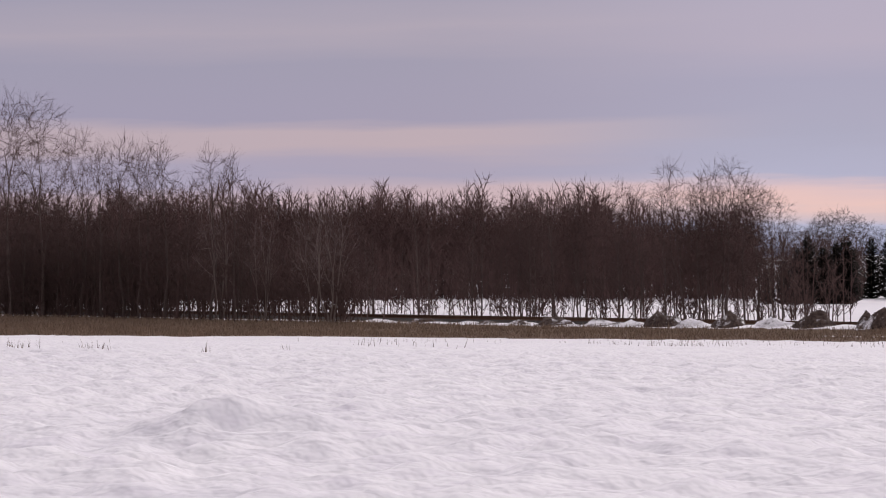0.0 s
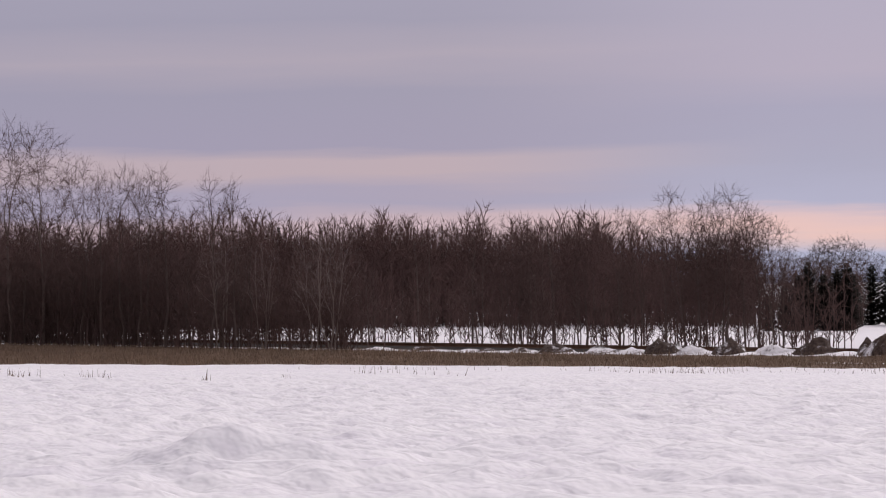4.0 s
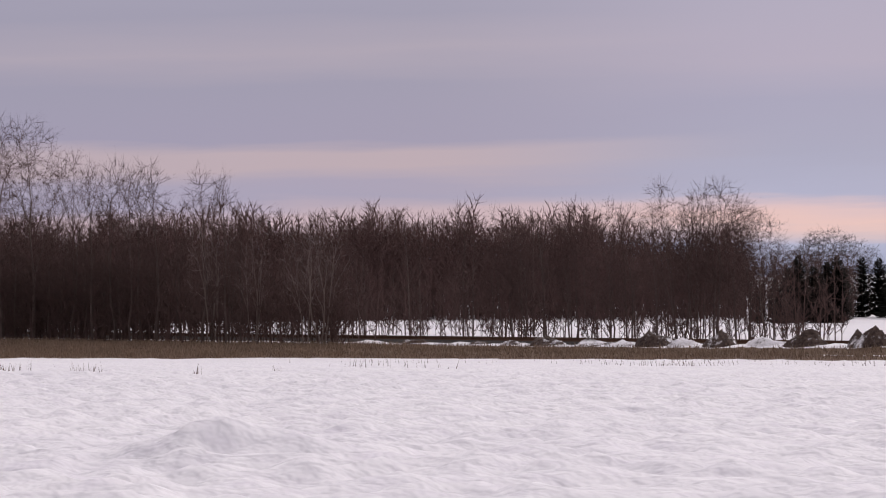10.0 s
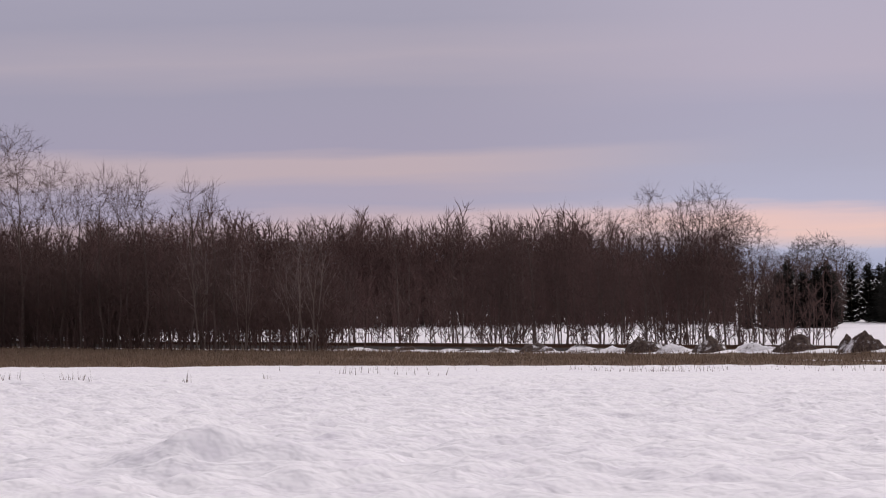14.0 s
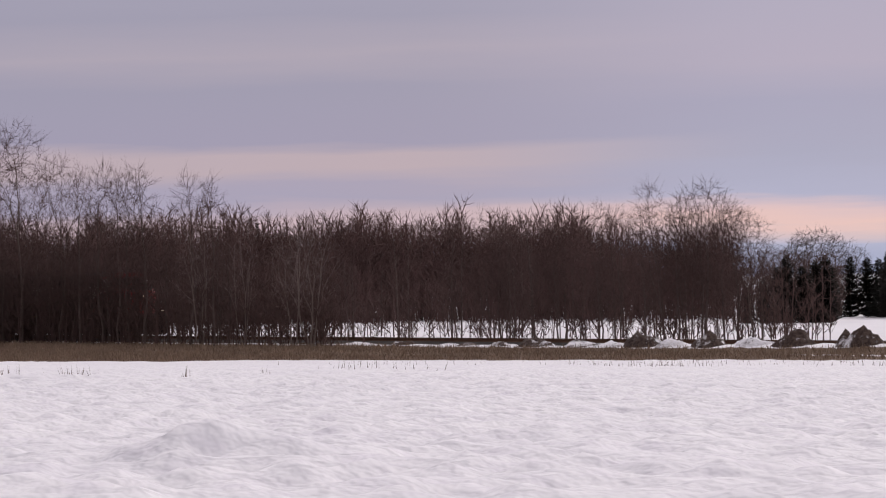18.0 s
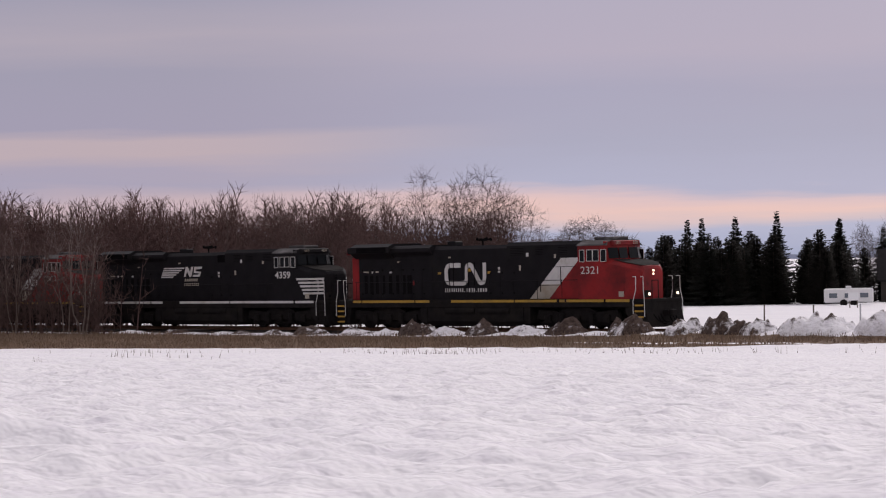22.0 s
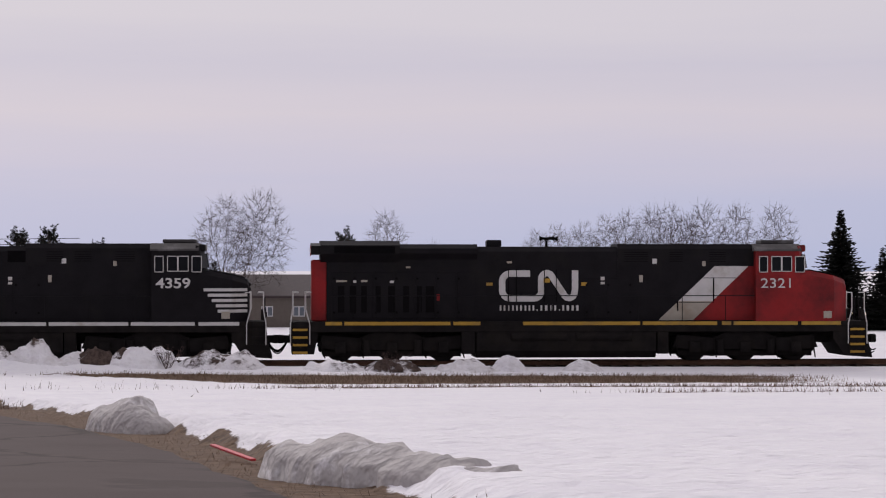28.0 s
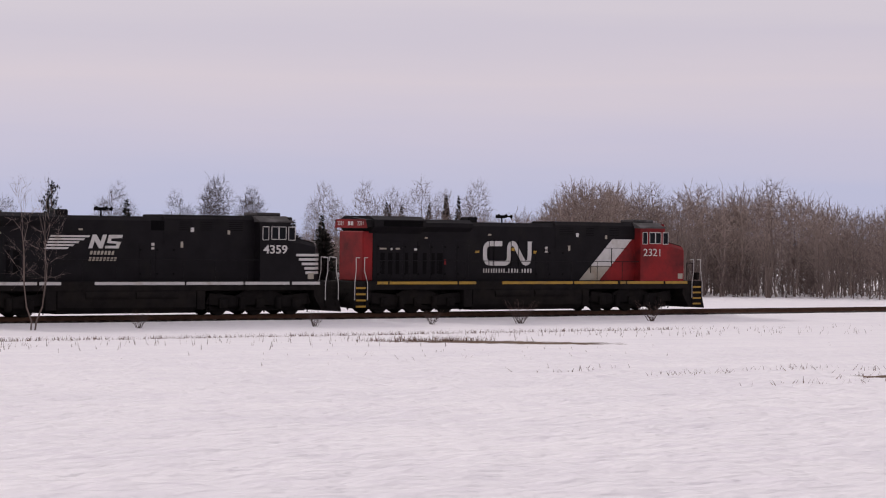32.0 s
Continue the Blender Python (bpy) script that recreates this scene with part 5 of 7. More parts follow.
def spruce_mesh(key, seed, width, density=1.0, droop=0.25, ragged=0.25, mat="spruce", belly=1.0):
    """A conifer 10 m high: trunk, and whorls of needled boughs."""
    rnd = np.random.default_rng(seed)
    wood = Limbs()
    wood.add([np.array([0, 0, -0.3]), np.array([0, 0, 4.0]), np.array([0, 0, 9.9])], 0.16, 0.015, 6)
    v, f = [], []
    z = 0.25
    while z < 9.9:
        t = z / 10
        reach = width * (1 - t) ** belly + 0.05
        n = int(max(4, (6 + 6 * (1 - t)) * density))
        a0 = rnd.uniform(0, 6.28)
        for k in range(n):
            a = a0 + 2 * math.pi * k / n + rnd.normal(0, 0.2)
            length = reach * rnd.uniform(1 - ragged, 1 + ragged * 0.5)
            out = np.array([math.cos(a), math.sin(a), 0])
            side = np.array([-math.sin(a), math.cos(a), 0])
            tip = out * length + np.array([0, 0, z - droop * length * rnd.uniform(0.6, 1.3)])
            root = np.array([0, 0, z + rnd.normal(0, 0.12)])
            tip[2] += root[2] - z
            m = max(1, int(length / 0.30))
            for j in range(m):                      # flat sprays along the bough, short at its tip, with hanging twigs
                s0 = (j + 0.3) / m
                p = root + (tip - root) * s0 + np.array([0, 0, -0.10 * length * math.sin(math.pi * s0)])
                w = (0.10 + 0.34 * (1 - s0) * min(1.0, length)) * rnd.uniform(0.8, 1.25)
                fwd = out * (0.22 + 0.12 * length) * (1.15 - 0.4 * s0) + np.array([0, 0, rnd.uniform(-0.06, 0.05) + (0.06 if j == m - 1 else 0)])
                hang = np.array([0, 0, -(0.10 + 0.20 * (1 - s0)) * rnd.uniform(0.6, 1.4) * min(1.0, 0.4 + length)])
                b = len(v)
                v.extend([tuple(p - out * 0.10), tuple(p + side * w + fwd * 0.6 + hang * 0.35), tuple(p + fwd), tuple(p - side * w + fwd * 0.6 + hang * 0.35), tuple(p + hang + fwd * 0.35)])
                f.extend([(b, b + 1, b + 2), (b, b + 2, b + 3), (b, b + 4, b + 2)])
        z += (0.17 + 0.15 * (1 - t)) / density ** 0.5
    v.extend([(0.06, 0, 9.6), (-0.04, 0.05, 9.6), (0, 0, 10.1)])
    f.append((len(v) - 3, len(v) - 2, len(v) - 1))
    me = bpy.data.meshes.new("crown")
    me.from_pydata(v, [], f)
    me.materials.append(M[mat])
    TREE_MESHES[key] = (data_mesh("trunk", wood, "bark"), me)


for k in range(6):
    spruce_mesh(("spruce", k), 80 + k, 3.1 + 0.35 * (k % 3), 1.0, 0.20, 0.35)
for k in range(3):
    spruce_mesh(("cedar", k), 90 + k, 2.1, 0.98, -0.45, 0.15, "cedar", 0.46)
spruce_mesh(("thin", 0), 97, 2.0, 0.8, 0.25, 0.4)


def pine_mesh(key, seed):
    """A pine 10 m high, with clumps of needles on spreading limbs."""
    rnd = np.random.default_rng(seed)
    wood = Limbs()
    wood.add([np.array([0, 0, -0.3]), np.array([0.1, 0, 5.0]), np.array([0, 0.05, 9.7])], 0.2, 0.03, 6)
    v, f = [], []
    for _ in range(46):
        z = rnd.uniform(2.2, 9.8)
        a = rnd.uniform(0, 6.28)
        length = (0.4 + 2.0 * min(1.0, (10.2 - z) / 5.0) * (0.6 + 0.4 * min(1.0, z / 4))) * rnd.uniform(0.5, 1.1)
        tip = np.array([math.cos(a) * length, math.sin(a) * length, z + rnd.uniform(0.0, 0.7)])
        root = np.array([0, 0, z - 0.4])
        wood.add([root, (root + tip) / 2 + np.array([0, 0, -0.1]), tip], 0.05, 0.015, 3)
        for _ in range(int(7 + length * 6)):
            c = root + (tip - root) * rnd.uniform(0.35, 1.08) + rnd.normal(0, 0.15, 3)
            for _ in range(7):
                d = unit(rnd.normal(0, 1, 3) + np.array([0, 0, 0.5])) * rnd.uniform(0.16, 0.34)
                w = unit(np.cross(d, rnd.normal(0, 1, 3))) * 0.045
                b = len(v)
                v.extend([tuple(c - w), tuple(c + w), tuple(c + d)])
                f.append((b, b + 1, b + 2))
    me = bpy.data.meshes.new("crown")
    me.from_pydata(v, [], f)
    me.materials.append(M["spruce"])
    TREE_MESHES[key] = (data_mesh("trunk", wood, "bark"), me)


for k in range(2):
    pine_mesh(("pine", k), 100 + k)

TREE_RND = random.Random(5)
KIND_SHAPES = {}
for kind_key in TREE_MESHES:
    KIND_SHAPES.setdefault(kind_key[0], []).append(kind_key)


def tree(kind, x, y, height, label, name="bare_tree", group="", wide=1.0, cat="tree", sink=0.0, turn=None):
    """One tree of a kind at its place; the 10 m meshes are shared and scaled."""
    keys = KIND_SHAPES[kind]
    key = keys[TREE_RND.randrange(len(keys))]
    s = height / 10
    e = new(name)
    e.empty_display_size = 0.3
    e.matrix_basis = Matrix.LocRotScale((x, y, floor_z(x, y) - sink), Euler((0, 0, TREE_RND.uniform(0, 6.28) if turn is None else turn)), (s * wide, s * wide, s))
    tagged(e, label, cat, group)
    for part_name, me in zip(("trunk", "crown"), TREE_MESHES[key]):
        ob = new(part_name, me)
        ob.parent = e
    return e


def thicket(name, label, place, count, heights, mats, seed, stems=9, twigs=16, wide=1.0, vary=0.10):
    """A wood too dense to count: stems, branches and twigs of many leafless trees in one mesh."""
    rnd = np.random.default_rng(seed)
    spots = np.array([place(rnd) for _ in range(count)])
    h = rnd.uniform(*heights, count) * (1.0 - 0.4 * vary + vary * np.array([noise.noise((x * 0.05, y * 0.05, seed)) for x, y in spots]))
    base = np.stack([spots[:, 0], spots[:, 1], np.interp(spots[:, 1], LAND_Y, LAND_Z) - 0.2], 1)
    top = base + np.stack([rnd.normal(0, 0.05, count) * h, rnd.normal(0, 0.05, count) * h, h], 1)

    def along(d):
        return d / np.linalg.norm(d, axis=1, keepdims=True)

    ends = [(base, top, 0.010 * h * rnd.uniform(0.6, 1.3, count))]
    i = np.repeat(np.arange(count), stems)                      # limbs
    n = len(i)
    t = rnd.uniform(0.12, 0.92, n)
    a = rnd.uniform(0, 6.28, n)
    p = base[i] + (top - base)[i] * t[:, None]
    length = h[i] * rnd.uniform(0.12, 0.28, n) * (1.15 - t) * wide + 0.4
    q = p + along(np.stack([np.cos(a), np.sin(a), rnd.uniform(0.7, 1.8, n)], 1)) * length[:, None]
    ends.append((p, q, np.full(n, 0.035)))
    j = np.repeat(np.arange(n), twigs // 4)                     # twigs
    m = len(j)
    r = p[j] + (q - p)[j] * rnd.uniform(0.3, 1.0, (m, 1))
    ends.append((r, r + along(rnd.normal(0, 0.6, (m, 3)) + np.array([0, 0, 0.9])) * rnd.uniform(0.3, 0.9, (m, 1)), np.full(m, 0.022)))
    k = np.repeat(np.arange(count), 4)                          # tips
    c = len(k)
    ends.append((top[k] - np.stack([np.zeros(c), np.zeros(c), rnd.uniform(0, 0.15, c) * h[k]], 1), top[k] + np.stack([rnd.normal(0, 0.5, c), rnd.normal(0, 0.5, c), rnd.uniform(0, 0.4, c)], 1), np.full(c, 0.02)))
    p, q, w = (np.concatenate([e[x] for e in ends]) for x in range(3))
    s = along(np.cross(q - p, rnd.normal(0, 1, p.shape))) * w[:, None]
    v = np.stack([p - s, p + s, q], 1).reshape(-1, 3)
    me = bpy.data.meshes.new(name)
    me.vertices.add(len(v))
    me.vertices.foreach_set("co", v.ravel())
    me.loops.add(len(v))
    me.loops.foreach_set("vertex_index", np.arange(len(v), dtype=np.int32))
    me.polygons.add(len(p))
    me.polygons.foreach_set("loop_start", np.arange(0, len(v), 3, dtype=np.int32))
    me.update(calc_edges=True)
    me.materials.append(M[mats])
    return tagged(new(name, me), label, "woodland", kind="stuff")


def tri_soup(limbs):
    """The faces of some limbs as an array of loose triangles."""
    v = np.array(limbs.v)
    tris = [(f[0], f[k], f[k + 1]) for f in limbs.f for k in range(1, len(f) - 1)]
    return v[np.array(tris)]


SOUPS = {}
for k in range(6):
    SOUPS["wood", k] = np.concatenate([tri_soup(q) for q in grow_crown(210 + k, fork_at=0.20, low=0.18, radius=1.5 + 0.2 * (k % 3), tips=95, twig=0.023, sprays=3, thick=0.9)])
    SOUPS["tan", k] = np.concatenate([tri_soup(q) for q in grow_crown(230 + k, fork_at=0.22, low=0.20, radius=1.5 + 0.25 * (k % 3), tips=85, twig=0.022, sprays=3)])


def wood_mass(name, label, place, count, heights, mat, seed, kind, wide=1.0, shape=None):
    """Many forked leafless trees of a wood that nobody could count, in one mesh."""
    rnd = np.random.default_rng(seed)
    bits = []
    for _ in range(count):
        x, y = place(rnd)
        soup = SOUPS[kind, int(rnd.integers(6))]
        h = rnd.uniform(*heights) / 10 * (1 + 0.16 * noise.noise((x * 0.05, y * 0.05, seed)))
        if shape:
            h *= shape(math.degrees(math.atan2(x, y)))
        a = rnd.uniform(0, 6.28)
        c, sn = math.cos(a) * h * wide, math.sin(a) * h * wide
        out = np.empty_like(soup)
        out[..., 0] = x + soup[..., 0] * c - soup[..., 1] * sn
        out[..., 1] = y + soup[..., 0] * sn + soup[..., 1] * c
        out[..., 2] = np.interp(y, LAND_Y, LAND_Z) - 0.1 + soup[..., 2] * h
        bits.append(out)
    v = np.concatenate(bits).reshape(-1, 3)
    me = bpy.data.meshes.new(name)
    me.vertices.add(len(v))
    me.vertices.foreach_set("co", v.ravel())
    me.loops.add(len(v))
    me.loops.foreach_set("vertex_index", np.arange(len(v), dtype=np.int32))
    me.polygons.add(len(v) // 3)
    me.polygons.foreach_set("loop_start", np.arange(0, len(v), 3, dtype=np.int32))
    me.update(calc_edges=True)
    me.materials.append(M[mat])
    return tagged(new(name, me), label, "woodland", kind="stuff")


def by_bearing(a0, a1, d0, d1):
    def at(rnd):
        a, d = radians(rnd.uniform(a0, a1)), rnd.uniform(d0, d1)
        return d * math.sin(a), d * math.cos(a)
    return at


# tall bare trees between the field and the track
for x, h, w in [(-157.4, 17.1, 0.95), (-152.8, 16.2, 0.9), (-147.4, 13.6, 0.8), (-144.8, 12.8, 0.9), (-142.0, 12.9, 0.9), (-140.0, 12.4, 0.8), (-138.6, 12.5, 0.9), (-136.8, 12.4, 0.9), (-131.2, 11.8, 1.0), (-128.6, 11.2, 0.9)]:
    tree("broad" if h > 13 else "poplar", x, 89.5, h, "tall bare deciduous tree standing in front of the track", group="bare trees along the track", wide=w)
for x, h, w in [(-130.2, 9.0, 0.9), (-125.4, 8.4, 0.7), (-120.0, 8.7, 0.8), (-118.4, 8.7, 1.1)]:
    tree("pale", x, 89.5, h, "pale-barked bare tree beside the track", group="bare trees along the track", wide=w)
for x, y, h in [(-168, 91, 15.5), (-173, 90, 14.0), (-179, 91, 15.0), (-165, 92, 11.5), (-160, 92, 11), (-155, 92, 10.5)]:
    tree("broad", x, y, h, "tall bare deciduous tree standing in front of the track", group="bare trees along the track", wide=0.8)
# thicket that screens the track at the west end
for k in range(44):
    x = -127 - 58 * (k + TREE_RND.random()) / 44
    tree("pole" if k % 3 else "poplar", x, TREE_RND.uniform(89.5, 93.0), TREE_RND.uniform(5.0, 9.0), "slim bare tree in the thicket beside the track", group="thicket beside the track")
thicket("thick_brush", "dense dark brushwood that screens the track", lambda rnd: (rnd.uniform(-200, -139), rnd.uniform(89.5, 93.4)), 420, (3.5, 7.5), "twig", 14, stems=12, wide=1.2)
thicket("brushwood", "dense brown brushwood beside the track", lambda rnd: (rnd.uniform(-192, -117), rnd.uniform(89.0, 93.2)), 560, (2.5, 6.5), "twig", 3)
# bare trees just behind the track
for x, h, w in [(-101.9, 10.0, 1.0), (-100.3, 8.6, 0.8), (-98.9, 9.9, 1.15), (-97.4, 8.6, 0.9), (-96.4, 8.3, 1.0), (-95.2, 7.9, 1.0), (-106.1, 8.5, 0.8), (-107.7, 8.9, 0.75), (-109.9, 8.3, 0.8), (-111.5, 8.9, 0.75), (-115.7, 8.7, 0.8), (-117.9, 8.6, 0.7), (-104.0, 8.3, 0.8)]:
    tree("broad", x, 104, h, "bare deciduous tree on the snow behind the track", group="bare trees behind the track", wide=w)
for k in range(84):
    x = -95 - 118 * (k + TREE_RND.random()) / 84
    tree("pole" if k % 4 else "poplar", x, TREE_RND.uniform(102.5, 111), TREE_RND.uniform(5.0, 8.4), "slim bare tree behind the track", group="bare trees behind the track")
thicket("saplings", "thin bare saplings standing in snow behind the track", lambda rnd: (rnd.uniform(-205, -92), rnd.uniform(102.5, 110)), 560, (1.4, 6.0), "twig", 4, stems=7)
# the wood beyond the snow field
wood_mass("far_wood", "dense dark brown leafless wood beyond the snow field", by_bearing(-68, -46.4, 246, 315), 1250, (9.2, 12.8), "woodtwig", 5, "wood", 1.25)
wood_mass("wood_end", "thinning end of the leafless brown wood", by_bearing(-46.8, -42.9, 225, 270), 190, (7.0, 10.5), "woodtwig", 12, "wood", 1.2)
thicket("undergrowth", "dark undergrowth at the edge of the wood", by_bearing(-68, -42.9, 240, 285), 3000, (3.0, 8.0), "woodtwig", 6, stems=9, wide=1.5)
for k in range(28):
    a = -45.0 - 22.0 * (k + TREE_RND.random()) / 28
    d = TREE_RND.uniform(245, 262)
    x, y = d * math.sin(radians(a)), d * math.cos(radians(a))
    tree(("pole", "pale", "poplar")[k % 3], x, y, TREE_RND.uniform(9.5, 12.5), "bare tree at the edge of the dense brown wood", group="trees of the far wood", wide=1.1)
for x, y, h in [(-228, 165, 11.5), (-229.5, 162, 11), (-243, 140, 11), (-221, 172, 10.5)]:
    tree("spruce", x, y, h, "dark spruce standing in the bare wood", "spruce", "trees of the far wood", wide=0.8)
# pale trees at the wood's end
for x, y, h in [(-167.4, 185.7, 7.6), (-166.1, 186.9, 8.6), (-164.8, 188, 8.9), (-163.5, 189.1, 9.1), (-162.2, 190.2, 8.5), (-160.7, 191.5, 7.2)]:
    tree("frost", x, y, h, "bare tree with pale grey twigs", group="pale trees", wide=1.2)
thicket("copse", "grey leafless copse at the end of the wood", by_bearing(-43.2, -40.4, 215, 250), 150, (4.0, 7.5), "twig", 8, wide=1.3)
# spruces and cedars by the houses
for x, y, h in [(-149.8, 187.5, 8.3), (-148.7, 188.4, 8.4), (-146.1, 190.4, 8.5), (-142.9, 192.9, 9), (-138, 196.3, 8.1), (-134.5, 198.8, 7.3), (-137.9, 196.4, 8.2), (-122.6, 206.3, 9.2), (-125.3, 204.7, 4.2), (-90.9, 222.1, 11.7)]:
    if h > 11:
        tree("thin", x, y, h, "tall narrow spruce with thin ragged boughs", "spruce")
    else:
        tree("spruce", x, y, h, "dark green spruce beyond the snow field", "spruce", "spruces near the dark house", wide=1.15)
for x, y, h in [(-149.5, 181.3, 5.5), (-148, 182.5, 6.7), (-145.7, 184.4, 6), (-144.5, 185.3, 6.5), (-143.1, 186.4, 6), (-141.9, 187.3, 5.9), (-140, 188.7, 5.7), (-137.5, 190.6, 6.1), (-136.7, 191.2, 5.8), (-135.6, 192, 5.7), (-133.2, 193.6, 5.2), (-152.9, 178.5, 4.9), (-151.6, 179.5, 5.7), (-150.4, 180.6, 5.7), (-148.3, 182.3, 6.7), (-156.5, 175.3, 4.4), (-154.5, 177.1, 3.8), (-126.6, 198, 5.2), (-116.7, 204, 5.4), (-114.6, 205.2, 5.4), (-94.4, 215.2, 5.9)]:
    tree("cedar", x, y, h, "dense dark cedar in a hedge row", "cedar_tree", "cedars of the hedge", wide=1.25)
for a, h, w in [(-42.6, 2.8, 1.3), (-42.2, 3.6, 1.3), (-41.9, 4.6, 1.2), (-41.65, 5.6, 1.2), (-41.3, 4.6, 1.4), (-41.0, 5.0, 1.3), (-40.75, 5.4, 1.3)]:
    tree("cedar", 200 * math.sin(radians(a)), 200 * math.cos(radians(a)), h, "dense dark cedar in a hedge row", "cedar_tree", "cedars of the hedge", wide=w)
for k in range(34):
    a = -39.4 + 4.6 * (k + 0.5) / 34
    if -36.45 < a < -36.0:
        continue
    d = 226 + TREE_RND.uniform(-4, 6)
    tree("spruce" if k % 3 == 0 else "cedar", d * math.sin(radians(a)), d * math.cos(radians(a)), TREE_RND.uniform(4.8, 7.0), "dense dark conifer in a hedge row", "cedar_tree", "cedars of the hedge", wide=1.2)
for a, d, h, w in [(-33.5, 205, 3.4, 1.5), (-33.0, 206, 4.4, 1.2), (-32.6, 205, 5.0, 1.0), (-32.2, 207, 3.0, 1.6), (-31.3, 212, 5.2, 1.3), (-30.8, 209, 4.3, 1.4), (-30.2, 208, 4.6, 1.4), (-29.5, 207, 5.8, 1.3),
                   (-28.8, 209, 4.6, 1.4), (-28.0, 205, 3.2, 1.6), (-26.5, 205, 3.6, 1.7), (-25.4, 204, 4.4, 1.5), (-24.6, 203, 5.2, 1.5), (-24.1, 203, 4.6, 1.5), (-23.2, 200, 5.6, 1.6), (-22.6, 202, 3.4, 1.6), (-21.8, 204, 4.2, 1.5)]:
    tree("cedar", d * math.sin(radians(a)), d * math.cos(radians(a)), h, "dark bushy cedar behind the track", "cedar_tree", "cedars near the crossing", wide=w)
for x, y, h in [(-147.3, 214.2, 8.4), (-145, 215.8, 8.8), (-147.5, 214.1, 8.5), (-145.3, 215.6, 8.6), (-108.7, 236.2, 8.7), (-102.2, 239.1, 7), (-93.5, 242.6, 12.2), (-90.5, 243.7, 11.9), (-87.4, 244.9, 11.8), (-86, 245.3, 4.7), (-76.1, 248.6, 12.6), (-69.7, 250.5, 10.2), (-72.4, 249.7, 10.2), (-65.6, 251.6, 9), (-63.6, 252.1, 9.3), (-50.6, 255, 10.3), (-49.8, 255.2, 10.6), (-43.8, 256.3, 8.2)]:
    tree("frost", x, y, h, "bare tree far behind the track", group="bare trees far behind the crossing", wide=0.9)
for x, y, h in [(-33.2, 182, 6.3), (-48.4, 178.6, 5.7), (-45.9, 179.2, 5), (-19.2, 184, 7.4), (-16.8, 184.2, 7.6), (-15.3, 184.4, 6.1), (-13.3, 184.5, 6.5), (5.3, 184.9, 7.3), (-18.9, 184, 7.3), (-17, 184.2, 7.5), (-13.2, 184.5, 6.6), (-17, 184.2, 7.4), (-19.1, 184, 7.3), (5.5, 184.9, 7.5)]:
    tree("pine" if h > 6.3 else "spruce", x, y, h, "dark pine with an uneven crown", "pine_tree", "pines behind the crossing")
tree("elm", -2.9, 190, 11.0, "wide bare elm with fine pale twigs", "elm_tree", turn=0.0, wide=1.0)
tree("frost", 8.8, 190, 9.2, "round-crowned bare tree with pale twigs", wide=1.0)
for x, y, h in [(20.6, 188.9, 7.8), (22.2, 188.7, 8.2), (24.1, 188.5, 8.4), (26.1, 188.2, 8.9), (27.6, 188, 9.2), (29.4, 187.7, 9.5), (30.9, 187.5, 9.7), (32.2, 187.2, 9.1), (33.7, 187, 9.9), (36.1, 186.5, 9.7), (39.1, 185.9, 9.7), (12.5, 189.6, 6.7), (15.3, 189.4, 6.5), (17.2, 189.2, 5.9)]:
    tree("frost", x, y, h, "bare tree with pale grey twigs", group="row of pale bare trees", wide=0.9)
for x, y, h in [(41.1, 173.2, 8.7), (45.1, 172.2, 8.2), (46.7, 171.8, 10.5), (47.9, 171.4, 10.1), (50.6, 170.7, 9.6), (53.1, 169.9, 9.5), (54.3, 169.5, 9.5), (55.8, 169, 9), (56.7, 168.7, 9.3), (58.7, 168, 9.2), (60.8, 167.3, 7.7), (62.4, 166.7, 6.7), (60.8, 167.3, 7.8), (62.9, 166.5, 7.7), (66.3, 165.2, 7.7), (41.1, 173.2, 8.7), (44, 172.5, 6)]:
    tree("spruce", x, y, h, "dark green spruce in a row behind the track", "spruce", "row of spruces", wide=1.25)
for x, y, h in [(77.6, 184.3, 7.6), (79.4, 183.5, 8.1), (80.3, 183.2, 5.5), (82.6, 182.2, 5.8), (84.2, 181.4, 6.2), (77.7, 184.3, 7.7), (79.5, 183.5, 8.2), (55.3, 192.2, 9), (58.2, 191.4, 8.7), (54.9, 192.3, 9), (91.2, 178, 7.7), (98.3, 174.2, 9.1), (99.9, 173.2, 7.4), (106.2, 169.5, 9.5), (108.5, 168, 8.5), (106.1, 169.6, 9.4), (108.4, 168.1, 8.6), (104.1, 170.8, 8.4)]:
    tree("frost", x, y, h, "bare tree behind the houses", group="bare trees near the houses", wide=0.9)
for x, y, h in [(83.2, 155.1, 8), (80, 156.8, 6.2), (80.6, 156.5, 5.4), (87.9, 152.5, 6.9), (89.9, 151.3, 4.8), (90.9, 150.7, 4.8), (92, 150.1, 4.7), (98.1, 146.1, 5.5), (99.8, 145, 5.9), (103.6, 142.2, 7.5), (107.1, 139.7, 8.2), (107.1, 139.6, 8.1), (107.8, 139.1, 8.1), (103.8, 142.1, 7.4), (104.5, 141.6, 7.3), (106.1, 140.4, 7.5)]:
    if x > 103:
        x, y = 1.17 * x, 1.17 * y
    tree("cedar" if h < 5.3 else "pine" if x < 85 and h > 7 else "spruce", x, y, h, "dark conifer at the edge of the wood", "conifer_tree", "conifers at the wood's edge", wide=1.1 if h < 7 else 0.7)
